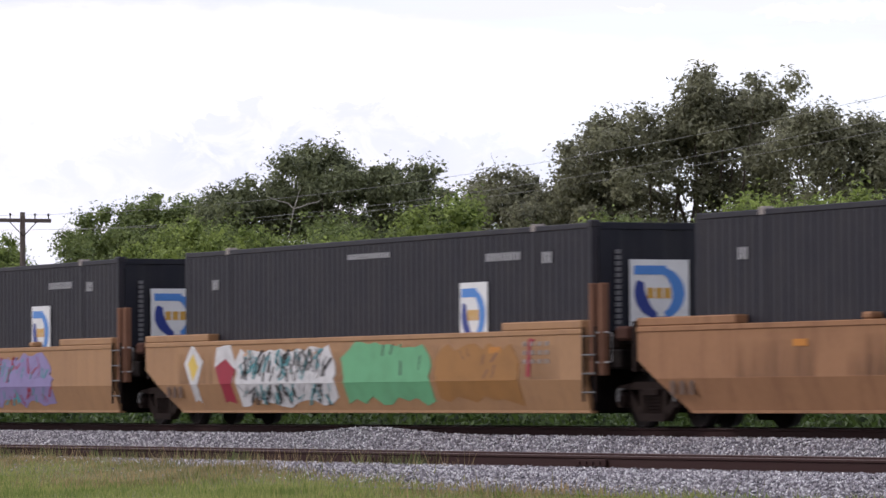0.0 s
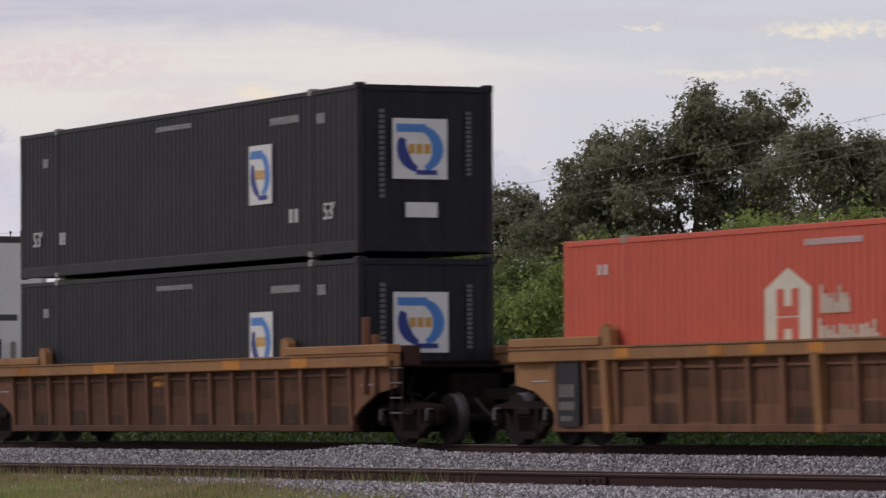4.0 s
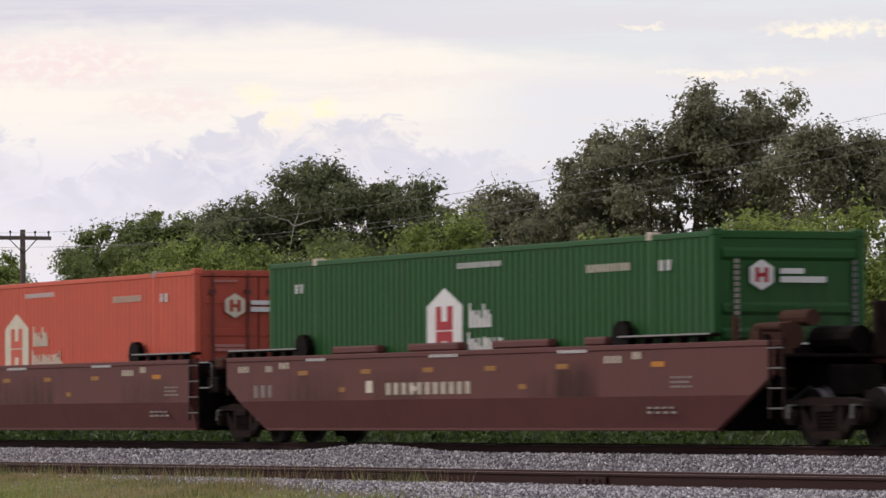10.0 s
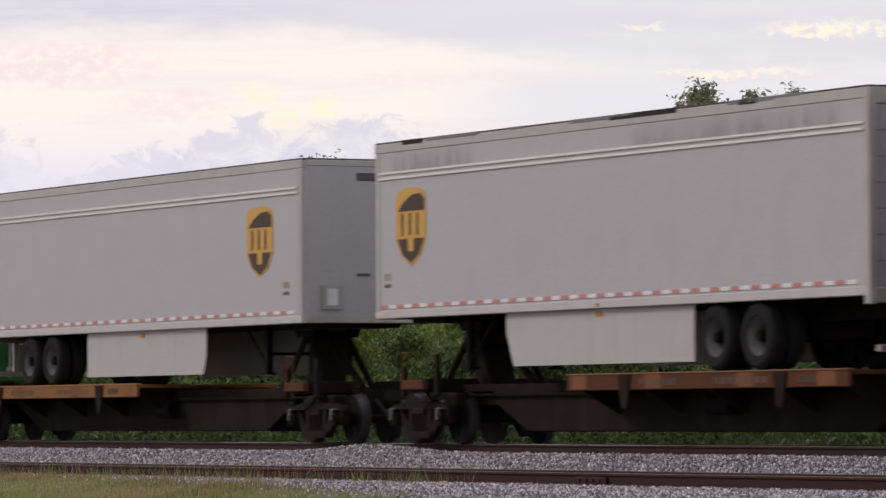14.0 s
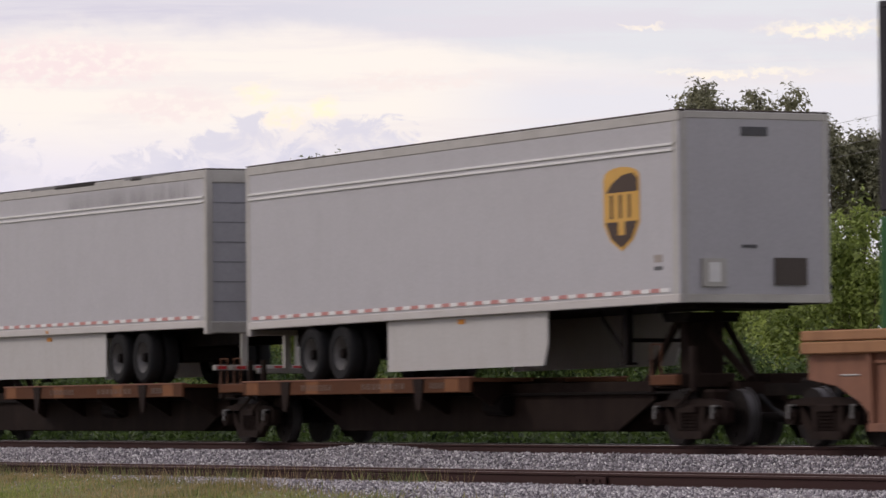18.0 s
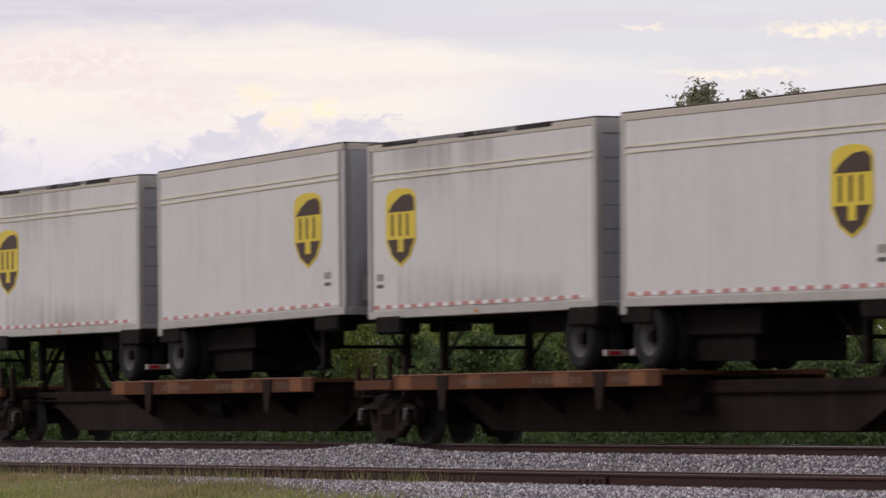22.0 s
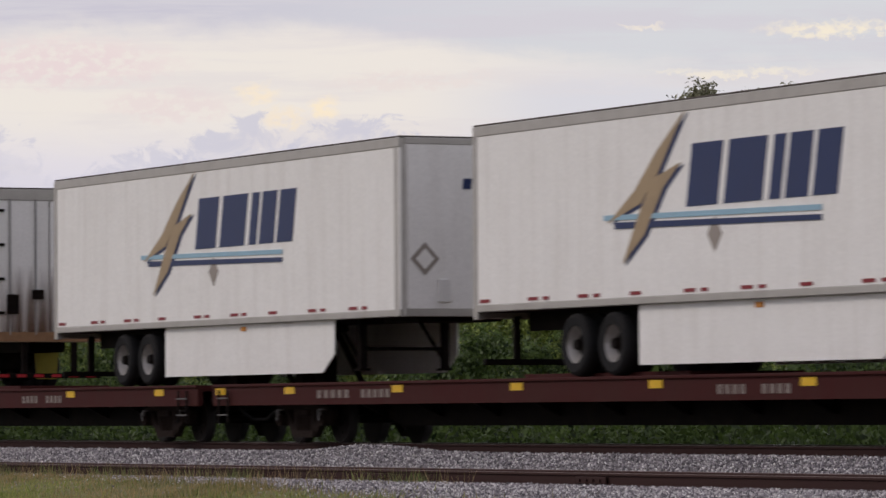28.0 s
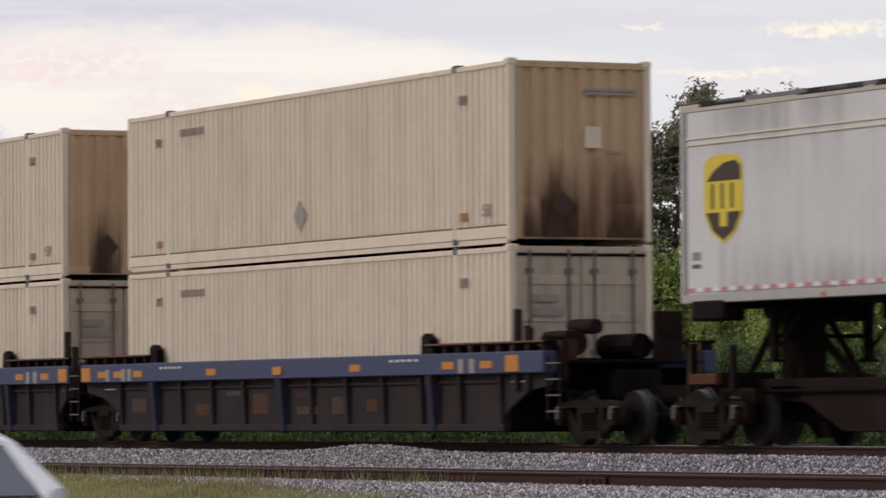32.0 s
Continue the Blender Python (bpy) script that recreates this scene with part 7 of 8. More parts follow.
spray(w1, rng_g, 11.0, 14.0, 0.742, 1.38, "orange", ("brown",), 6)
poly_decal(w1, [(14.30, 0.80), (14.42, 0.80), (14.46, 1.30), (14.62, 1.38), (14.40, 1.40)], M_GRAF["red"], "spray_paint", -0.212, "thin red sprayed line")
# the folded lower side carries the paint on
for a, b, c, st, k in ((0.72, 1.0, "white", (), 0), (2.10, 2.58, "red", (), 0), (2.80, 7.05, "white", ("teal", "white", "ink", "ink"), 80), (7.4, 10.8, "green", (), 0), (11.0, 14.0, "orange", (), 0)):
    lower_paint(w1, a, b, c, rng_g, st, k)
lower_paint(w0, 9.6, 13.1, "violet", rng_g, ("red", "teal"), 20)
w2 = smooth_well(-60.95, -44.75, M_OCHRERED, "red-brown ochre smooth-sided well car with a framed number panel", drop_r=1.85, bogies=(-42.3,), brake=1, knobs=(5.2, 7.6, 10.1))
part("number_panel", B(8.7, 11.7, -0.216, -0.20, 0.86, 1.16), M_PLATE, w2, "dark panel with worn white stencils")
dashes(w2, 8.9, 10.0, 0.92, 1.10, M_MARKC, 4, y=-0.224)
dashes(w2, 10.3, 11.5, 0.92, 1.10, M_MARKC, 5, y=-0.224)
for a, b in ((6.4, 7.6), (8.1, 8.3)):
    dashes(w2, a, b, 0.92, 1.04, M_MARKGREY, 6, y=-0.212)
for w in (w1, w2):
    for x in (3.2, 6.1, 13.0):
        decal(w, x, x + 0.4, 1.18, 1.28, M_MARKO, y=-0.212)
    for z in (1.28, 1.14, 1.0):
        dashes(w, 14.2, 15.2, z, z + 0.07, M_MARKGREY, 4, y=-0.212)
    dashes(w, -0.45, 0.4, 0.50, 0.72, M_SKIRTMARK, 3, y=-0.19)
w3 = smooth_well(-36.9, -21.0, M_OCHREDIRT, "stained ochre well car covered in red and lime spray paint", drop_l=2.2, drop_r=1.6, cut=0.28, ledge=False, bogies=(-38.9, -18.3), brake=1)
both("ledge", lambda: B(12.4, 17.2, -0.21, 0.0, 1.245, 1.36, bev=0.02), M_OCHREDIRT, w3)
# tall brake gear on the end platform
part("brake_cylinder", cyl(bmesh.new(), (16.45, MID - 1.0, 2.02), (17.4, MID - 1.0, 2.02), 0.22, 14), M_RUSTBROWN, w2, "rusty brake cylinder")
for x, z in ((16.6, 1.95), (17.3, 1.95), (17.7, 2.5), (18.0, 2.3)):
    part("gear_stanchion", B(x - 0.06, x + 0.06, MID - 1.1, MID - 0.9, 1.2, z, bev=0.015), M_TRUCK, w2)
for x, z in ((17.55, 2.15), (17.6, 1.75), (16.7, 1.45), (17.2, 1.4)):
    part("valve_box", B(x, x + 0.42, MID - 1.22, MID - 0.85, z, z + 0.26, bev=0.04), M_FLATRED, w2, "rust-caked valve box")
part("gear_rail", cyl(bmesh.new(), (16.4, MID - 1.12, 1.72), (18.1, MID - 1.12, 1.72), 0.03, 6), M_TRUCK, w2)
spray(w3, rng_g, -0.9, 4.2, 0.742, 1.20, "violet", ("red", "red", "white"), 60)
lower_paint(w3, -0.2, 3.9, "red", rng_g, ("violet", "white", "red"), 26)
lower_paint(w3, 3.9, 4.8, "violet", rng_g)
spray(w3, rng_g, 5.5, 9.8, 0.742, 1.21, "lime", ("yellow", "lime", "brown"), 44)
lower_paint(w3, 5.75, 9.8, "lime", rng_g, ("yellow", "brown"), 20)
lower_paint(w3, 5.35, 5.74, "red", rng_g)
lower_paint(w3, 10.6, 11.2, "white", rng_g)
for x in (-1.4, 11.8, 14.2, 16.1):
    decal(w3, x, x + 0.45, 1.0, 1.12, M_MARKY, "reflector", y=-0.216)

YEL = "weathered yellow ribbed well car with brown grimed sides"
r0 = ribbed_well(-13.75, 2.40, M_YELCAR, M_BROWNDARK, YEL, bogies=(-15.2, 4.0), drop=1.8, drop_r=1.7, plate_mat=M_BROWNCAR, posts_mat=M_BROWNCAR)
for x, wd in ((-1.7, 0.5), (0.6, 0.5), (4.6, 1.1), (10.9, 0.8), (13.9, 0.7)):
    decal(r0, x, x + wd, 1.32, 1.50, M_MARKO, "rust_patch", y=-0.268, label="orange touch-up patch")
decal(r0, 7.25, 7.75, 1.05, 1.24, M_MARKO, "rust_patch", y=-0.106, label="orange touch-up patch")
r1 = ribbed_well(10.02, 26.19, M_YELCAR, M_BROWNCAR, YEL, bogies=(8.3, 27.8), panels=True, posts_mat=M_RIBBROWN, big_posts=(1.75, 8.1, 14.4))
r2 = ribbed_well(29.43, 45.50, M_YELCAR, M_BROWNCAR, YEL, bogies=(47.3,), panels=True, posts_mat=M_RIBBROWN, big_posts=(1.75, 7.4, 13.7))
r3 = ribbed_well(49.10, 65.27, M_YELCAR, M_BROWNCAR, YEL, bogies=(67.3,), panels=True, posts_mat=M_RIBBROWN, drop_r=1.75)
for r in (r1, r2, r3):
    rng = np.random.default_rng(int(r.name[-1]) if r.name[-1].isdigit() else 1)
    for i in range(6):
        x = rng.uniform(1.5, 14)
        decal(r, x, x + 0.45, 1.34, 1.48, M_MARKO, "rust_patch", y=-0.268, label="orange touch-up patch")
MAR = "oxide-red smooth-sided well car with white stencils"
m1 = smooth_well(72.60, 88.65, M_MAROON, MAR, drop_l=2.1, bogies=(70.4, 90.25), ledge=False, dark_ledge=True)
m2 = smooth_well(91.90, 108.10, M_MAROON, MAR, bogies=(109.8,), ledge=False, dark_ledge=True)
m3 = smooth_well(111.45, 127.60, M_MAROON, MAR, drop_r=2.0, bogies=(130.5,), ledge=False, dark_ledge=True, brake=1)
for a, b in ((3.1, 4.9), (6.1, 8.0), (9.2, 11.2), (12.4, 13.1)):
    both("guide_block", lambda: B(a, b, -0.2, -0.02, 1.525, 1.66, bev=0.03), M_MAROON, m3)
for i, w in enumerate((m1, m2, m3)):
    for x in (1.7, 4.3, 6.7, 9.0, 11.5, 14.6):
        decal(w, x, x + 0.40, 1.18, 1.26, M_FADEDYEL if x != 14.6 else M_MARKO, y=-0.212)
    for x in (3.4, 6.2, 10.2):
        decal(w, x, x + 0.25, 0.88, 0.96, M_FADEDYEL if x != 6.2 else M_MARKC, y=-0.212)
    for x, x2 in ((2.1, 2.9), (7.0, 8.1), (11.6, 12.6)):
        dashes(w, x, x2, 1.42, 1.47, M_MARKW, 7, y=-0.228)
    for x, z, wd in ((-0.9, 1.25, 0.5), (0.3, 1.25, 0.3), (0.9, 1.3, 0.45), (13.1, 1.25, 0.6), (14.0, 1.3, 0.3), (15.2, 0.86, 0.7), (15.2, 1.0, 0.7), (15.2, 0.93, 0.6), (14.4, 0.48, 1.0), (14.4, 0.55, 0.9)):
        dashes(w, x, x + wd, z, z + (0.11 if z > 1.2 else 0.035), M_MARKC if z > 1.2 else M_MARKGREY, 4, y=-0.212 if z > 0.74 else -0.17)
    dashes(w, -0.2, 0.7, 0.80, 1.02, M_MARKGREY, 3, y=-0.212)
    decal(w, 4.5, 4.75, 0.86, 1.06, M_MARKC, y=-0.212)
dashes(m3, 5.3, 8.6, 0.82, 1.02, M_MARKC, 11, y=-0.212)
dashes(m1, 5.7, 7.3, 0.92, 1.0, M_MARKC, 9, y=-0.212)

SP = "skeleton spine car with a scuffed orange-brown wheel deck"
spine_car(135.0, 151.84, 140.40, 149.60, 136.6, M_DECKYEL, M_SPINE, SP, bogies=(135.0, 151.84), low=0.08)
spine_car(151.84, 170.64, 152.94, 162.17, None, M_DECKYEL, M_SPINE, SP, bogies=(170.64,), container=True, low=0.08)
spine_car(170.64, 188.20, 171.55, 180.80, 186.3, M_DECKYEL, M_SPINE, SP, bogies=(188.2,), low=0.08)
for a, b, d0, d1, h, bg in ((192.4, 209.4, 198.4, 206.9, 193.0, (192.4, 209.4)), (209.4, 226.4, 215.2, 224.2, 210.0, (226.4,)), (226.4, 243.4, 231.8, 241.1, 227.6, (243.4,)),
                            (243.4, 260.5, 248.9, 258.2, 244.7, (260.5,)), (260.5, 276.9, 261.0, 270.2, 275.3, (276.9,))):
    spine_car(a, b, d0, d1, h, M_DECK, M_SPINE, SP, bogies=bg, low=0.09)
ribbed_well(282.68, 298.88, M_OCHRERED, M_RUSTBROWN, "rust-brown well car with widely spaced ribs", spacing=2.05, top=1.47, chord=0.17, drop=1.75, drop_r=1.6, bogies=(280.9, 300.8), ledge_mat=M_OCHRERED, plate_mat=M_RUSTBROWN)
for a, b, d0, d1, h, bg in ((305.3, 323.1, 311.3, 320.6, 306.0, (305.3, 323.1)), (323.1, 341.57, 329.9, 339.2, 324.6, (341.57,)), (341.57, 359.3, 342.5, 351.8, 357.4, (359.3,))):
    spine_car(a, b, d0, d1, h, M_DECK, M_SPINE, SP, bogies=bg, low=0.04)
YSP = "skeleton spine car with a yellow wheel deck and rusty beam"
for a, b, d0, d1, h, bg in ((363.2, 380.83, 369.2, 378.5, 364.4, (363.2, 380.83)), (380.83, 399.5, 381.7, 391.05, 396.5, (399.5,)), (399.5, 417.1, 400.2, 409.7, 415.0, (417.1,))):
    spine_car(a, b, d0, d1, h, M_DECKYEL, M_SPINEORANGE, YSP, bogies=bg)
FL = "long dark red flatcar with yellow reflector plates"
flat_car(419.45, 447.1, (421.4, 446.0), (422.0, 444.6), FL)
flat_car(447.8, 475.1, (449.0, 472.6), (450.9, 473.0), FL)
BL = "blue ribbed well car with deep top chord and grimed sides"
for u0, u1, bg, br in ((479.42, 495.52, (477.7, 497.2), -1), (498.85, 515.0, (516.75,), 0), (518.4, 534.5, (536.9,), 1)):
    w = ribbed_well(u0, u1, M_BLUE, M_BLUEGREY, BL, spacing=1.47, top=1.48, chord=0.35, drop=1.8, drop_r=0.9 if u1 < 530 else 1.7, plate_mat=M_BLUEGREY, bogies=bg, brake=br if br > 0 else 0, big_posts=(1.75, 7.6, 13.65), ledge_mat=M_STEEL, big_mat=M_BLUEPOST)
    for x in (-0.9, -0.1, 0.9, 4.4, 10.6, 14.2, 15.6):
        decal(w, x, x + 0.42, 1.22, 1.34, M_MARKO, "reflector", y=-0.268, label="faded orange reflector")
    for x in (-1.75, u1 - u0 + 0.4):
        decal(w, x, x + 0.45, 1.16, 1.42, M_MARKO, "reflector", y=-0.268, label="orange reflector plate")
    decal(w, 7.42, 7.78, 1.20, 1.34, M_MARKO, "reflector", y=-0.285)
    for x in (-0.5, 0.3, 0.6, 14.8, 15.2):
        decal(w, x, x + 0.18, 1.15, 1.38, M_MARKGREY, "placard_holder", y=-0.268)
    dashes(w, 2.2, 3.3, 1.36, 1.40, M_MARKW, 5, y=-0.268)
    dashes(w, 12.2, 13.4, 1.36, 1.40, M_MARKW, 5, y=-0.268)
    for x, z, wd, hh, m_ in ((0.5, 0.55, 0.7, 0.28, M_SKIRTMARK), (5.0, 0.85, 0.8, 0.08, M_MARKDIM), (6.2, 0.52, 0.7, 0.36, M_BROWNCAR), (8.1, 0.8, 0.5, 0.1, M_MAROON), (8.1, 0.5, 0.9, 0.14, M_SKIRTMARK), (9.6, 0.5, 0.7, 0.3, M_SKIRTMARK), (11.0, 0.55, 0.4, 0.2, M_BROWNCAR), (3.6, 0.5, 0.6, 0.2, M_BROWNCAR)):
        dashes(w, x, x + wd, z, z + hh, m_, 5, y=-0.112)
spine_car(540.7, 558.0, 546.6, 555.8, 541.6, M_DECKYEL, M_SPINE, SP, bogies=(540.7, 558.0))

# couplers between separate cars ride on the car ahead
for u in (-40.6, -16.75, 6.2, 68.9, 132.8, 190.3, 278.9, 303.1, 361.3, 418.3, 447.4, 476.3, 538.8):
    c = thing("coupler", "near-black cast knuckle coupler with a hanging air hose", "coupler", "couplers of the train")
    part("coupler_head", box(B(-0.35, 0.35, MID - 0.19, MID + 0.19, 0.70, 1.0, bev=0.05), -1.5, 1.5, MID - 0.09, MID + 0.09, 0.74, 0.92), M_STEEL, c)
    hose = bmesh.new()
    pts = [(-1.1, MID - 0.4, 0.75), (-0.7, MID - 0.42, 0.55), (-0.3, MID - 0.4, 0.42), (0.3, MID - 0.4, 0.42), (0.7, MID - 0.42, 0.55), (1.1, MID - 0.4, 0.75)]
    for a, b in zip(pts, pts[1:]):
        cyl(hose, a, b, 0.03, 6)
    part("air_hose", hose, M_TYRE, c)
    MOVING.append((c, u, 0, 0, 0, 0))

# containers
black = first(black_container(), -99.83, LOW)
for u, z in ((-80.39, LOW), (-60.95, LOW), (-13.75, LOW), (-13.75, HIGH), (282.70, HIGH)):
    load(black, u, z)
GR, OR_ = "green corrugated steel container with a white six-sided badge", "orange-red corrugated steel container with a cream six-sided badge"
g_level = first(badge_container(M_GREEN, "level", M_MARKW, M_LOGORED, 7.12, label=GR), 29.43, LOW)
load(g_level, 111.45, LOW)
load(g_level, 282.70, LOW)
first(badge_container(M_GREEN, "plain", M_MARKW, M_LOGORED, 6.85, label=GR), 49.10, LOW)
g_doors = first(badge_container(M_GREEN, "doors", M_MARKW, M_LOGORED, 7.10, label="green corrugated container with white six-sided badge and barred doors"), 72.60, LOW)
load(g_doors, 153.40, 1.21)
o_up = first(badge_container(M_ORANGE, "upright", M_MARKC, M_ORANGE, 6.95, label=OR_), 49.10, HIGH)
load(o_up, 10.02, LOW)
first(badge_container(M_ORANGE, "doors", M_MARKC, M_ORANGE, 6.95, label="orange-red corrugated container with cream six-sided badge and barred doors"), 91.90, LOW)
cr_low, cr_up = first(cream_container("doors", False), 479.42, LOW), first(cream_container("upright", True), 479.42, HIGH)
for u in (498.85, 518.4):
    load(cr_low, u, LOW)
    last_cream = load(cr_up, u, HIGH)

# what sets single containers apart: one long drip, one end eaten by rust
for a, b, z0 in ((6.85, 7.25, 0.42), (7.02, 7.22, 0.42)):
    part("grime_drip", B(a, b, -0.004, -0.001, z0, CH - 0.1), M_DARKDRIP, cr_up, "dark grime drip down the side")
for a, b, z1, m_ in ((0.2, CW - 0.15, 1.5, M_RUSTRUN), (1.75, 2.45, 1.3, M_RUSTRUN), (0.2, 1.3, 0.7, M_RUNS), (1.7, 2.45, 0.6, M_RUNS)):
    part("rust_run", end_turn(B(a, b, -0.024 - 0.003 * (z1 > 1.8), -0.021, 0.06, z1)), m_, last_cream, "orange-brown rust runs on the end wall")
part("notice_label", end_turn(B(1.35, 1.65, -0.034, -0.03, 1.5, 1.85)), M_CREAM, last_cream)

# trailers
wt = trailer(14.6, M_WHITE, "dirty white box trailer with patched sides and dark roof rail", 1.41, 4.32, False, trim=M_DARKTRIM, axles=(2.6, 3.9), wheel_z=0.30, legs=False, tape=M_LOGORED, tape_n=22, tape_gap=0.42, cap=0.13)
put = side_put(14.6, False)
for x0, x1, z0, z1, m_, nm in ((0.1, 1.25, 1.72, 2.12, M_PATCH, "repair_patch"), (1.3, 2.3, 1.70, 1.98, M_PATCH, "repair_patch"), (4.6, 5.7, 1.66, 2.18, M_PATCH, "repair_patch"),
                               *[(12.5 + k * 0.17, 12.6 + k * 0.17, 1.98, 2.14, M_MARKD, "stencil_mark") for k in (0, 1, 3, 4, 5)], (13.9, 14.05, 1.68, 1.80, M_MARKD, "stencil_mark"), (14.1, 14.22, 1.68, 1.80, M_MARKD, "stencil_mark"), (10.56, 10.60, 1.7, 4.15, M_PATCH, "panel_joint")):
    part(nm, put(B(x0, x1, -0.006, 0.004, z0, z1)), m_, wt)
for a, wd, z0 in ((7.0, 0.35, 3.3), (7.75, 0.3, 3.65), (9.9, 0.14, 2.6)):
    part("grime_drip", put(B(a, a + wd, -0.0075, -0.002, z0, 4.2)), M_DARKDRIP if a < 7.5 else M_DRIPS, wt, "dark drip from the roof rail")


def nose_mark(t, y0, y1, z0, z1, material, name="stencil_mark", depth=0.012):
    """A mark on a trailer's nose; y0, y1 across it, counted from the side that faces the camera when the nose points right."""
    return part(name, B(-depth, 0.002, TW - y1, TW - y0, z0, z1), material, t)


for y0, y1, z0, z1, m_, nm, d in ((0.8, 1.9, 2.55, 2.68, M_MARKD, "stencil_mark", 0.01), (1.05, 1.5, 1.62, 2.15, M_DARKTRIM, "vent_box", 0.10), (2.1, 2.45, 1.9, 2.45, M_DARKTRIM, "vent_box", 0.06),
                                  (0.35, 0.6, 1.75, 2.3, M_MARKGREY, "notice_label", 0.01), (1.05, 1.45, 4.08, 4.16, M_MARKGREY, "vent", 0.02), (1.75, 1.85, 1.6, 2.1, M_MARKGREY, "hose_bracket", 0.05)):
    nose_mark(wt, y0, y1, z0, z1, m_, nm, d)
place_trailer(wt, -33.55, 14.6, False)


def shield_trailer(length, nose_left, skin, gold, label, skirt, axles, cap=0.16, floor=2.10, top=5.05, wheel_z=1.10):
    t = trailer(length, skin, label, floor, top, nose_left, trim=M_CREAMTRIM if length < 10 else None, axles=axles, skirt=skirt, cap=cap, stripe="white" if skin is M_SHIELDGREY else "gold", tape=M_PINK, tape_n=26 if length > 10 else 16, rear="rollup", rim=M_RIMDUST, wheel_z=wheel_z, front_mat=M_DOOR if length < 10 else None)
    put = side_put(length, nose_left)
    cx = (1.42 if nose_left else length - 1.84) if length > 10 else (1.33 if nose_left else length - 1.50)
    shield(t, put, cx, 3.62, 0.58, 0.66, gold, M_BROWNLOGO)
    x = 0.45 if nose_left else length - 0.75
    part("stencil_mark", put(B(x - 0.08, x + 0.18, -0.006, 0.002, 2.62, 2.68)), M_MARKD, t)
    part("stencil_mark", put(B(x - 0.08, x + 0.18, -0.006, 0.002, 2.74, 2.86)), M_MARKGREY, t)
    nose_mark(t, 1.05, 1.5, 4.68, 4.82, M_MARKD)
    nose_mark(t, 0.35, 0.75, 2.35, 2.78, M_ALU, "connection_box", 0.05)
    nose_mark(t, 0.45, 0.65, 2.42, 2.72, M_MARKW, "plate", 0.06)
    nose_mark(t, 1.6, 2.15, 2.38, 2.80, M_DARKTRIM, "connection_box", 0.04)
    nose_mark(t, 1.05, 1.3, 2.95, 3.0, M_MARKD)
    if length < 10:
        for y in (0.06, TW - 0.32):
            for x in (0.35, length - 0.95):
                part("bolster_pad", B(x, x + 1.0, y - 0.10, y + 0.30, floor - 0.26, floor + 0.05, bev=0.04), M_STEEL, t, "black rubber-faced corner pad")
        back = 3.6 if not nose_left else 1.9
        # One near-black box stands for the dark mass of frame and tanks.
        part("underframe", box(B(length - back, length - 1.3, 0.4, TW - 0.4, floor - 0.45, floor - 0.02, bev=0.03), length - back + 0.4, length - 1.4, 0.5, TW - 0.5, floor - 0.82, floor - 0.45), M_STEEL, t, "near-black box for the underbody by the wheels")
    return t


UL = "grey box trailer with a brown and gold shield badge"
t1 = shield_trailer(16.15, True, M_SHIELDGREY, M_GOLD, UL, (4.72, 10.92, 1.25, 0.25), (3.3, 4.55))
sag_roof(t1, 16.15, 2.10, 5.05, 0.0, -0.05)
place_trailer(t1, 133.05, 16.15, True)
for u in (191.1, 208.15, 225.75, 242.9):
    c = copy_thing(t1, pose(u, 0, 0))
    place_trailer(c, u, 16.15, True)
t2 = shield_trailer(16.15, False, M_SHIELDGREY, M_GOLD, "grey box trailer with shield badge and flat grey nose", (4.55, 10.45, 1.25, 0.15), (2.6, 3.85))
sag_roof(t2, 16.15, 2.10, 5.05, -0.08, -0.03)
place_trailer(t2, 171.95, 16.15, False)
c = copy_thing(t2, pose(260.88, 0, 0))
place_trailer(c, 260.88, 16.15, False, 0.03, -0.08)
PL = "short pale grey box trailer with a yellow and brown shield badge"
p_a = shield_trailer(8.35, True, M_PUPGREY, M_YELLOW, PL, None, (0.75,), cap=0.12, wheel_z=1.15)
p_b = shield_trailer(8.35, False, M_PUPGREY, M_YELLOW, PL, None, (0.75,), cap=0.12, wheel_z=1.15)
place_trailer(p_a, 304.0, 8.35, True)
for u in (322.65, 341.2, 540.2):
    place_trailer(copy_thing(p_a, pose(u, 0, 0)), u, 8.35, True)
place_trailer(p_b, 313.15, 8.35, False, 0.11, 0.0)
for u in (331.95, 350.3):
    place_trailer(copy_thing(p_b, pose(u, 0, 0)), u, 8.35, False, 0.11 if u < 340 else -0.07, 0.0)

fe = trailer(16.0, M_IVORY, "ivory box trailer stained with rust, small ring logo near the nose", 2.10, 5.06, True, trim=M_ALU, tape=M_RED, tape_n=12, tape_gap=0.30, axles=(3.3, 4.45), cap=0.28, rub=0.24, wheel_z=1.10)
ring_sign(fe, lambda bm: bm, 0.46, 0.55, 1.95, 3.95)
dashes(fe, 1.4, 2.5, 3.2, 3.3, M_MARKD, 9)
dashes(fe, 6.8, 7.5, 4.55, 4.65, M_MARKGREY, 5)
decal(fe, 11.6, 13.6, 2.12, 2.34, M_RUSTBROWN, "rust_patch", y=-0.016, label="rusted lower rail")
for k in (0, 1, 2, 3, 5, 6, 7, 8, 9, 10):
    part("stencil_mark", B(15.98, 15.988, 0.85 + k * 0.12, 0.93 + k * 0.12, 3.75, 3.90), M_MARKD, fe)
part("placard", B(15.98, 15.99, 2.0, 2.35, 2.62, 2.82), M_MARKO, fe, "faded orange placard")
for k in range(8):
    part("reflective_tape", B(16.01, 16.016, 0.15 + k * 0.29, 0.29 + k * 0.29, 2.06, 2.12), M_RED, fe)
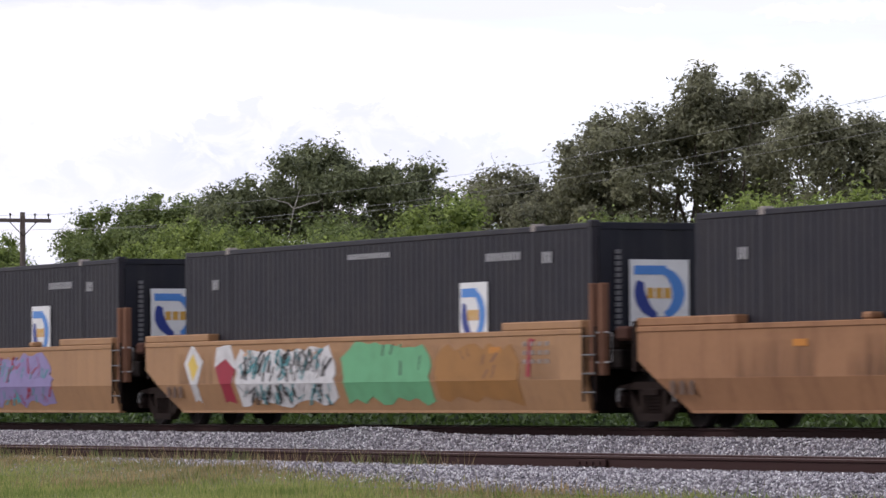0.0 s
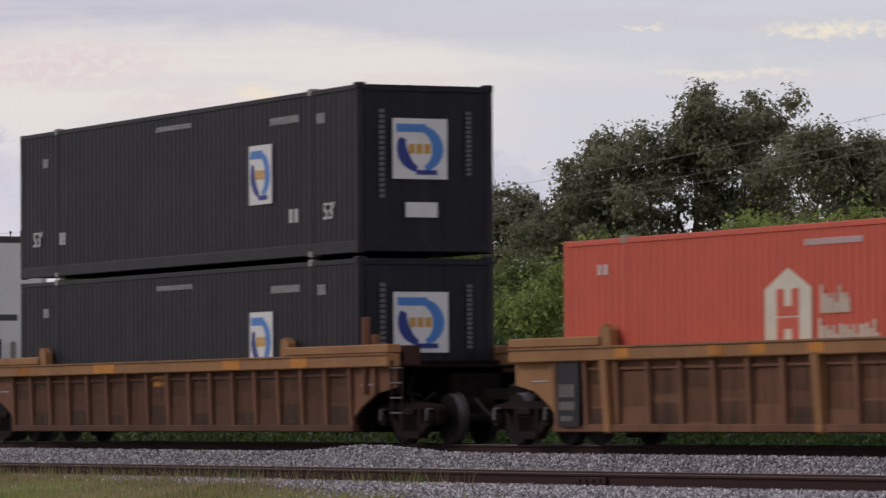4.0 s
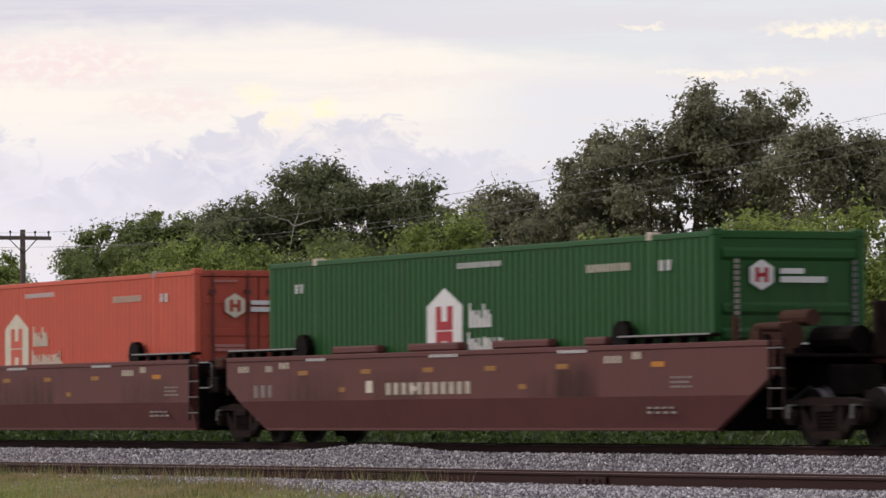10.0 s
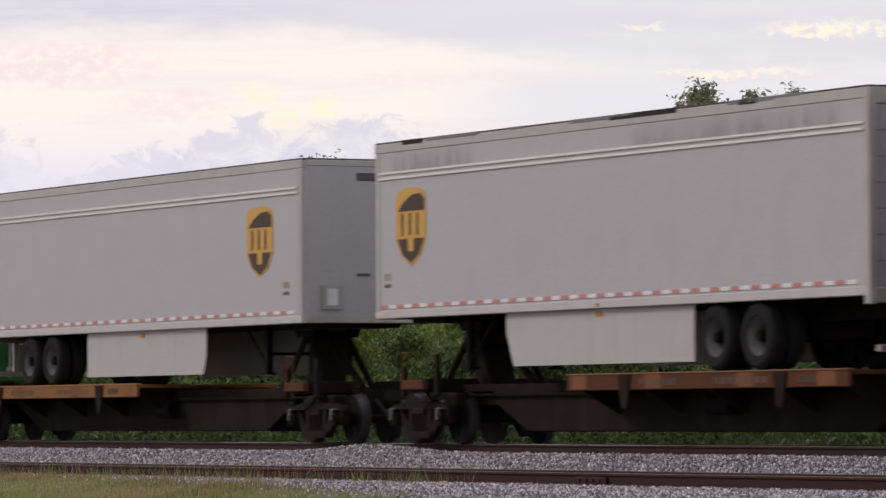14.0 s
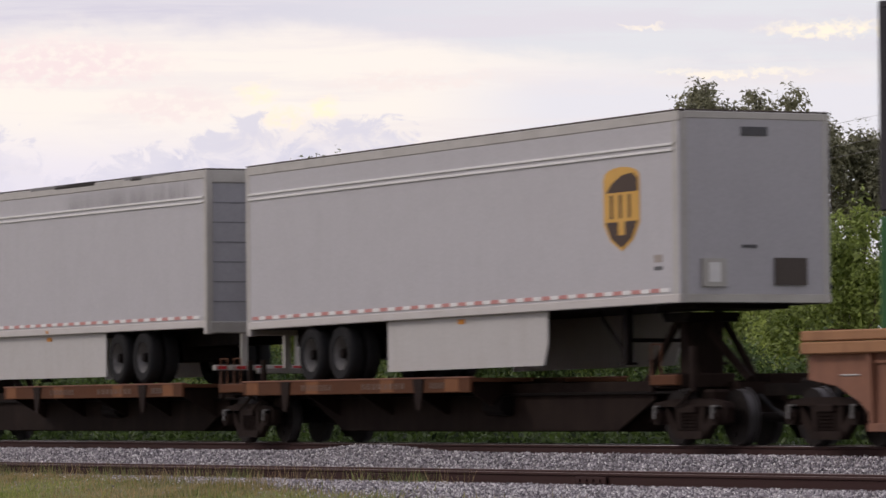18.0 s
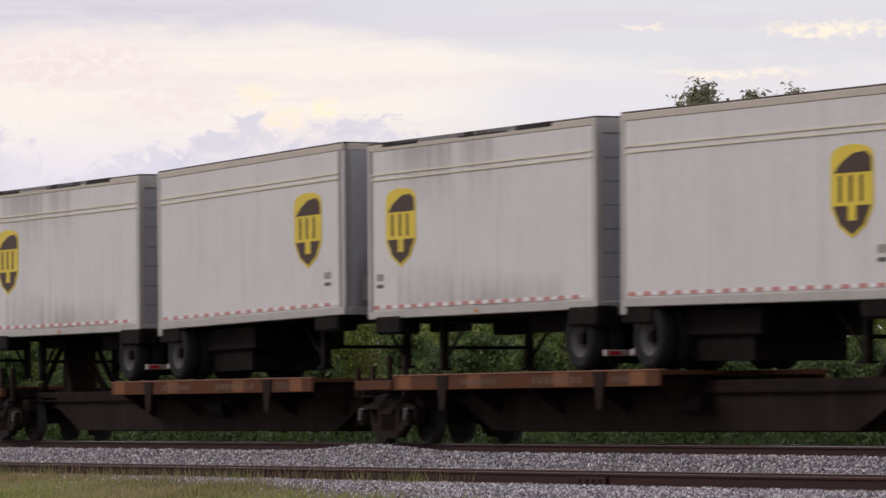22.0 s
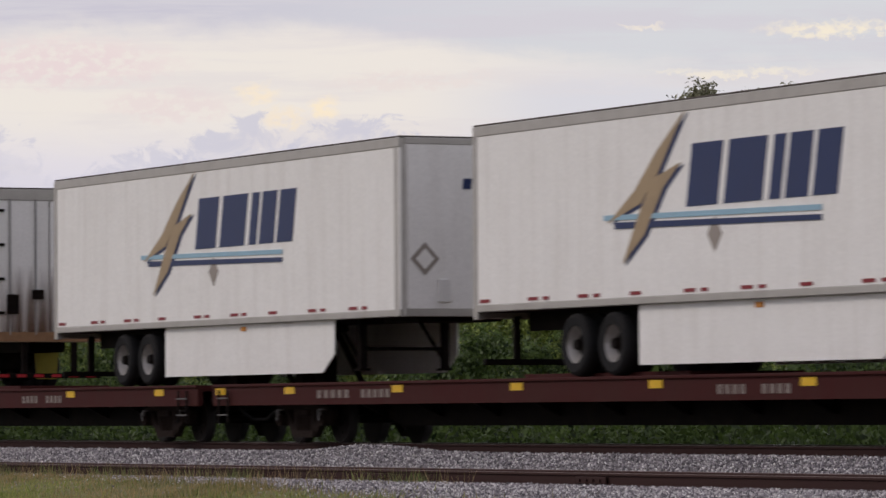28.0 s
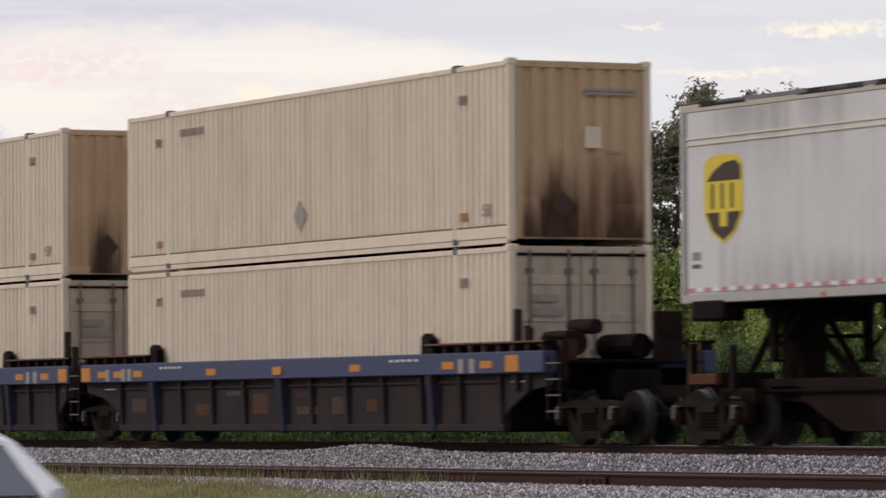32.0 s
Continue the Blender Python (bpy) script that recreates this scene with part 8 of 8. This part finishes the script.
for a, z0, wd, hh in ((0.55, 2.62, 0.4, 0.5), (1.3, 2.45, 0.2, 0.06)):
    dashes(fe, a, a + wd, z0, z0 + hh * 0.12, M_MARKGREY, 3)
    dashes(fe, a, a + wd, z0 + hh * 0.3, z0 + hh * 0.42, M_MARKGREY, 3)
decal(fe, 0.05, 0.5, 4.80, 5.04, M_GREEN, "corner_cap", y=-0.016, label="green nose corner")
place_trailer(fe, 362.05, 16.0, True, 0.0, 0.10)


def blue_sign(t, put, x0, x1, z0, z1):
    """Blue name board with a pale border and two groups of slanted pale blocks."""
    part("sign_border", put(B(x0 - 0.05, x1 + 0.05, -0.010, 0.0, z0 - 0.04, z1 + 0.04)), M_MARKW, t)
    part("sign_board", put(B(x0, x1, -0.016, -0.006, z0, z1)), M_LOGOBLUE, t, "blue name board with pale slanted blocks")
    h, n = (z1 - z0), (x1 - x0)
    a = x0 + n * 0.04
    for count, wd, fat in ((7, 0.46, 0.72), (7, 0.42, 0.34)):
        bm = bmesh.new()
        s = n * wd / count
        for i in range(count):
            b = a + i * s
            k = h * 0.14
            prism(bm, [(b, z0 + h * 0.18), (b + s * fat, z0 + h * 0.18), (b + s * fat + k, z1 - h * 0.18), (b + k, z1 - h * 0.18)], "y", -0.022, -0.014)
        part("sign_lettering", put(bm), M_MARKW, t)
        a += n * (wd + 0.03)


def board_trailer(u, skin, band, skirt, label):
    t = trailer(16.0, skin, label, 2.10, 5.18, False, trim=M_MARKW, tape=M_RED, tape_n=11, tape_gap=0.22, axles=(3.2, 4.45), cap=0.12, band=band, skirt=skirt, front_mat=M_SILVER)
    blue_sign(t, side_put(16.0, False), 10.5, 15.85, 4.10, 4.62)
    part("sign_board", B(-0.014, 0.0, 0.35, TW - 0.35, 4.15, 4.7), M_LOGOBLUE, t, "blue name board")
    bm = bmesh.new()
    for i in range(7):
        box(bm, -0.022, -0.012, 0.55 + i * 0.22, 0.69 + i * 0.22, 4.28, 4.56)
    part("sign_lettering", bm, M_MARKW, t)
    for y in (1.65, 2.2):
        part("placard_holder", prism(bmesh.new(), [(TW - y - 0.22, 3.05), (TW - y, 2.83), (TW - y + 0.22, 3.05), (TW - y, 3.27)], "x", -0.014, 0.0), M_MARKGREY, t)
    put = side_put(16.0, False)
    for x in (6.75, 7.15):
        part("placard_holder", put(prism(bmesh.new(), [(x - 0.16, 3.05), (x, 2.88), (x + 0.16, 3.05), (x, 3.22)], "y", -0.008, 0.0)), M_MARKGREY, t)
    for x in (5.2, 11.0):
        part("vent_cap", put(B(x, x + 0.25, -0.03, 0.0, 4.82, 4.92, bev=0.01)), M_MARKGREY, t)
    sag_roof(t, 16.0, 2.10, 5.18, -0.14, 0.0)
    place_trailer(t, u, 16.0, False)
    return t


board_trailer(382.0, M_SILVER, 0.50, (3.4, 10.8, 1.32, 1.9), "grey box trailer with a blue name board, white band and skirt")
board_trailer(400.55, M_SILVER, 0.0, None, "plain silver-grey box trailer with a blue name board")

ne = trailer(15.85, M_WHITE, "white box trailer with a dark blue block logo and swing doors", 2.12, 5.17, True, wheel_z=1.06, trim=M_ALU, tape=M_RED, tape_n=9, tape_gap=0.42, axles=(3.1, 4.25), cap=0.22, rub=0.2, rear="swing", skirt=(4.6, 10.3, 1.28, 0.5), rim=M_RIM)
for z0, z1 in ((4.52, 4.70), (3.58, 3.74)):
    decal(ne, 3.15, 5.05, z0, z1, M_NAVY, "logo_bar")
dashes(ne, 3.2, 5.0, 3.80, 4.40, M_NAVY, 4, gap=0.32, name="logo_lettering")
for x in (4.25, 4.72):
    decal(ne, x, x + 0.26, 3.26, 3.50, M_NAVY, "logo_dot")
words(ne, lettering("DELIVERING YOUR FUTURE", 0.38, M_PALECYAN, 1.0), 10.40, 2.64, label="pale blue slogan lettering")
for y in (0.15, TW - 0.75):
    part("mud_flap", prism(bmesh.new(), [(y, 1.95), (y + 0.55, 1.95), (y + 0.5, 1.28), (y + 0.05, 1.28)], "x", 13.5, 13.53), M_MUDFLAP, ne, "yellow mud flap")
part("rust_run", B(15.851, 15.857, 0.14, TW - 0.14, 2.22, 3.6), M_RUSTRUN, ne, "rust runs down the doors")
part("rust_patch", B(15.846, 15.866, 0.06, TW - 0.06, 2.03, 2.23), M_RIMRUST, ne, "rusted rear sill")
for y0, y1, z0, z1 in ((0.35, 0.6, 2.6, 3.0), (0.9, 1.15, 2.9, 3.1), (1.5, 1.75, 2.5, 2.9), (2.0, 2.3, 3.2, 3.5)):
    part("door_lock", B(15.85, 15.90, y0, y1, z0, z1, bev=0.01), M_STEEL, ne, "sooty lock plate")
place_trailer(ne, 419.9, 15.85, True)


def bolt_trailer(u, label):
    t = trailer(15.95, M_WHITE, label, 2.13, 5.14, False, wheel_z=1.06, trim=M_ALU, tape=M_RED, tape_n=9, tape_gap=0.24, axles=(3.4, 4.65), cap=0.17, rub=0.12, skirt=(2.9, 10.5, 1.22, 0.5))
    put = side_put(15.95, False)
    bm = bmesh.new()
    # slanted heavy block letters, as plain shapes
    for x0, wd in ((7.15, 1.02), (8.28, 1.22), (9.60, 0.36), (10.06, 0.70), (10.84, 0.74)):
        prism(bm, [(x0, 3.55), (x0 + wd * 0.92, 3.55), (x0 + wd * 0.92 + 0.2, 4.48), (x0 + 0.2, 4.48)], "y", -0.010, 0.0)
    part("logo_lettering", put(bm), M_NAVY, t, "slanted dark blue block lettering")
    for dx, y0, y1, m_ in ((0.10, -0.010, 0.0, M_NAVY), (0.0, -0.018, -0.006, M_DULLGOLD)):
        for pts in ([(7.12, 4.98), (6.25, 4.42), (5.55, 3.86), (4.70, 3.40), (5.75, 3.66), (6.30, 4.10)], [(7.0, 4.22), (6.15, 4.02), (5.72, 3.55), (5.15, 2.76), (5.85, 3.18), (6.45, 3.86)]):
            part("logo_stroke", put(prism(bmesh.new(), [(x + dx, z - dx * 0.3) for x, z in pts], "y", y0, y1)), m_, t, "dull gold slanting stroke edged in blue" if dx == 0 else "")
    part("logo_stroke", put(prism(bmesh.new(), [(4.55, 3.52), (11.1, 3.42), (11.1, 3.34), (4.55, 3.44)], "y", -0.016, -0.004)), M_CYAN, t)
    part("logo_stroke", put(prism(bmesh.new(), [(4.9, 3.40), (11.1, 3.28), (11.1, 3.20), (4.9, 3.30)], "y", -0.016, -0.004)), M_NAVY, t)
    part("placard_holder", put(prism(bmesh.new(), [(8.0, 2.85), (8.22, 3.12), (8.0, 3.38), (7.78, 3.12)], "y", -0.008, 0.0)), M_MARKGREY, t)
    # nose: small word mark, diamond frame, vents, connection box
    bm = bmesh.new()
    for i in range(5):
        a = TW - (1.62 - i * 0.2)
        prism(bm, [(a - 0.5 + 0.0, 4.28), (a - 0.34, 4.28), (a - 0.36, 4.46), (a - 0.52, 4.46)], "x", -0.012, 0.0)
    part("logo_lettering", bm, M_NAVY, t)
    for q, m_ in ((0.27, M_MARKGREY), (0.17, M_WHITE)):
        part("placard_holder", prism(bmesh.new(), [(TW - 0.45 - q, 3.10), (TW - 0.45, 3.10 - q * 1.05), (TW - 0.45 + q, 3.10), (TW - 0.45, 3.10 + q * 1.05)], "x", -0.010 - (0.006 if q < 0.2 else 0), 0.0), m_, t, "empty diamond placard frame")
        # wire guard of the upper vent
    for y0, y1, z0, z1 in ((2.06, 2.10, 4.35, 4.95), (2.24, 2.28, 4.35, 4.95), (2.06, 2.28, 4.35, 4.39), (2.06, 2.28, 4.91, 5.10)):
        nose_mark(t, y0, y1, z0, z1, M_ALU, "vent_guard", 0.05)
    nose_mark(t, 2.05, 2.3, 3.85, 4.25, M_MARKW, "vent_door", 0.03)
    nose_mark(t, 1.78, 2.02, 2.36, 2.64, M_DARKTRIM, "connection_box", 0.08)
    nose_mark(t, 2.02, 2.30, 2.52, 2.58, M_DARKTRIM, "connection_box", 0.05)
    nose_mark(t, 1.88, 1.96, 2.18, 2.36, M_DARKTRIM, "connection_box", 0.05)
    nose_mark(t, 2.25, 2.35, 2.75, 3.05, M_DARKTRIM, "gladhand", 0.06)
    nose_mark(t, 0.7, 0.9, 2.38, 2.75, M_MARKW, "connection_box", 0.05)
    place_trailer(t, u, 15.95, False)
    return t


bolt_trailer(439.35, "white box trailer with a slanted blue and gold logo")
bolt_trailer(458.05, "white box trailer with slanted blue and gold logo, grimy nose")


# ---------- the passing car ----------
def pane(corners, depth):
    """A sheet of glass with thickness."""
    bm = bmesh.new()
    a = [bm.verts.new(p) for p in corners]
    b = [bm.verts.new(Vector(p) + Vector(depth)) for p in corners]
    bm.faces.new(a)
    bm.faces.new(b[::-1])
    for i in range(4):
        bm.faces.new((a[i], b[i], b[(i + 1) % 4], a[(i + 1) % 4]))
    bmesh.ops.recalc_face_normals(bm, faces=bm.faces)
    return bm


def sedan():
    t = thing("car", "white long-roofed saloon car driving along the road", "car")
    prof = [(-2.25, 0.38), (-2.28, 0.72), (-2.15, 0.93), (-1.55, 0.99), (1.0, 0.99), (1.95, 0.86), (2.24, 0.70), (2.28, 0.40), (2.1, 0.26), (-2.1, 0.26)]
    bm = prism(bmesh.new(), prof, "y", -0.88, 0.88)
    bmesh.ops.bevel(bm, geom=list(bm.edges), offset=0.06, segments=2, affect="EDGES")
    part("body", bm, M_CARWHITE, t)
    # greenhouse: roof shell, pillars, panes; +x is the front
    sec = [(1.02, 0.97, 0.80), (0.42, 1.30, 0.70), (0.10, 1.415, 0.64), (-0.45, 1.45, 0.63), (-0.95, 1.425, 0.64), (-1.22, 1.34, 0.67), (-1.78, 0.98, 0.78)]
    bm = bmesh.new()
    rows = []
    for x, z, w in sec[1:6]:
        rows.append([bm.verts.new((x, -w - 0.05, z - 0.10)), bm.verts.new((x, -w, z - 0.035)), bm.verts.new((x, -w * 0.5, z + 0.03)), bm.verts.new((x, w * 0.5, z + 0.03)), bm.verts.new((x, w, z - 0.035)), bm.verts.new((x, w + 0.05, z - 0.10))])
    for a, b in zip(rows, rows[1:]):
        for i in range(5):
            bm.faces.new((a[i], b[i], b[i + 1], a[i + 1]))
    bmesh.ops.recalc_face_normals(bm, faces=bm.faces)
    roof = part("roof", bm, M_CARWHITE, t)
    so = roof.modifiers.new("thick", "SOLIDIFY")
    so.thickness = 0.03
    su = roof.modifiers.new("round", "SUBSURF")
    su.levels = su.render_levels = 2
    for y in (-1, 1):
        arc = [(1.05, 0.97, 0.82), (0.75, 1.14, 0.775), (0.42, 1.285, 0.73), (0.1, 1.375, 0.69), (-0.45, 1.41, 0.675), (-0.95, 1.385, 0.68), (-1.22, 1.315, 0.695), (-1.5, 1.165, 0.74), (-1.80, 0.97, 0.79)]
        part("roof_rail", tube(bmesh.new(), [(x, y * (w + 0.02), z - 0.035 * (z > 1.1)) for x, z, w in arc], (0.032, 0.032, 0.034, 0.036, 0.038, 0.042, 0.055, 0.066, 0.075), 12), M_CARWHITE, t, "curved white roof rail and pillars")
        part("window_seal", tube(bmesh.new(), [(x, y * (w + 0.04), z - 0.075) for x, z, w in arc[1:6]], [0.012] * 5, 6), M_CABIN, t)
        for name, a, b in (("middle_pillar", (-0.30, 0.98, 0.80), (-0.38, 1.38, 0.68)),):
            wd = 0.05
            pl = bmesh.new()
            v = [pl.verts.new((x + dx, y * (w + dy), z)) for x, z, w in (a, b) for dx, dy in ((-wd, 0), (wd, 0), (wd, -0.04), (-wd, -0.04))]
            for f in ((0, 1, 5, 4), (1, 2, 6, 5), (2, 3, 7, 6), (3, 0, 4, 7)):
                pl.faces.new([v[i] for i in f])
            bmesh.ops.recalc_face_normals(pl, faces=pl.faces)
            part(name, pl, M_CABIN if name == "middle_pillar" else M_CARWHITE, t)
        for xa, xb, xc, xd in ((0.92, 0.36, -0.34, -0.26), (-0.34, -0.40, -1.06, -1.58)):
            part("side_window", pane(((xa, y * 0.785, 1.0), (xb, y * 0.70, 1.36), (xc, y * 0.695, 1.37), (xd, y * 0.785, 1.0)), (0, -y * 0.006, 0)), M_GLASS, t, "tinted side window")
    for name, p in (("windscreen", ((1.02, 0.98, 0.76), (0.44, 1.29, 0.68))), ("rear_window", ((-1.74, 0.99, 0.74), (-1.20, 1.325, 0.655)))):
        (x0, z0, w0_), (x1, z1, w1_) = p
        part(name, pane(((x0, -w0_, z0), (x0, w0_, z0), (x1, w1_, z1), (x1, -w1_, z1)), (0, 0, -0.008)), M_GLASS, t, "glass reflecting the sky")
    part("rear_header", tube(bmesh.new(), [(-1.20, -0.68, 1.30), (-1.17, -0.3, 1.362), (-1.17, 0.3, 1.362), (-1.20, 0.68, 1.30)], [0.036] * 4, 8), M_CARWHITE, t)
    part("window_seal", tube(bmesh.new(), [(-1.25, -0.64, 1.285), (-1.25, -0.3, 1.325), (-1.25, 0.3, 1.325), (-1.25, 0.64, 1.285)], [0.013] * 4, 6), M_CABIN, t)
    part("cabin", B(-1.4, 0.8, -0.68, 0.68, 0.7, 1.02), M_CABIN, t)
    part("headliner", B(-1.1, 0.35, -0.62, 0.62, 1.30, 1.33), M_CABIN, t)
    for x in (-0.15, -1.05):
        for y in (-0.36, 0.36):
            part("seat", box(B(x - 0.1, x + 0.1, y - 0.24, y + 0.24, 0.9, 1.12, bev=0.03), x - 0.05, x + 0.05, y - 0.12, y + 0.12, 1.12, 1.26), M_CABIN, t)
    for x in (-1.38, 1.4):
        for y in (-0.88, 0.70):
            w = part("wheel", cyl(bmesh.new(), (0, -0.09, 0), (0, 0.09, 0), 0.31, 20), M_TYRE, t, "", (x, y + 0.09, 0.31))
            part("rim", cyl(bmesh.new(), (0, -0.1, 0), (0, 0.1, 0), 0.19, 12), M_RIM, w)
    for y in (-0.7, 0.7):
        part("tail_lamp", B(-2.27, -2.19, y - 0.15, y + 0.15, 0.68, 0.84, bev=0.015), M_RED, t, "red tail lamp")
        part("headlamp", B(2.17, 2.26, y - 0.16, y + 0.16, 0.60, 0.72, bev=0.015), M_MARKW, t)
    part("bumper", B(-2.33, -2.22, -0.8, 0.8, 0.36, 0.60, bev=0.03), M_CARWHITE, t)
    # a long roof: the front half of the car drawn forward
    out = lambda x: x + 0.32 * min(1.0, max(0.0, (x + 0.6) / 0.7))
    for ob in t.children:
        if ob.location.x:
            ob.location.x = out(ob.location.x)
        else:
            for v in ob.data.vertices:
                v.co.x = out(v.co.x)
    return t


CAR = sedan()


# ---------- movement ----------
def motions():
    span = SPEED * CLIP
    for t, u, y, z, rz, tip in MOVING:
        walk(t, [(0.0, pose(u, y, z, 0, tip, rz)), (CLIP, pose(u - span, y, z, 0, tip, rz))])
    home = {c: u for c, u, *_ in MOVING}
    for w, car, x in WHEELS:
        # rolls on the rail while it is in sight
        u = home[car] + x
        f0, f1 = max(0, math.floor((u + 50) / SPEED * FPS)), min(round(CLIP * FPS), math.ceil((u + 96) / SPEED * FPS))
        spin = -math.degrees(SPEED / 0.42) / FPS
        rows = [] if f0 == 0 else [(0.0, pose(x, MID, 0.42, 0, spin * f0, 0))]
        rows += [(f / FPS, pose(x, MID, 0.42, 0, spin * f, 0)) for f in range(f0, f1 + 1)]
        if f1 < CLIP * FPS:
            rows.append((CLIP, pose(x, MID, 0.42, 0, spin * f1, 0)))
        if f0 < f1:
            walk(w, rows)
    v = 22.5
    walk(CAR, [(0.0, pose(-20.75 + v * 31.6, -23.75, -0.99, 0, 0, 180)), (CLIP, pose(-20.75 - v * 0.4, -23.75, -0.99, 0, 0, 180))])


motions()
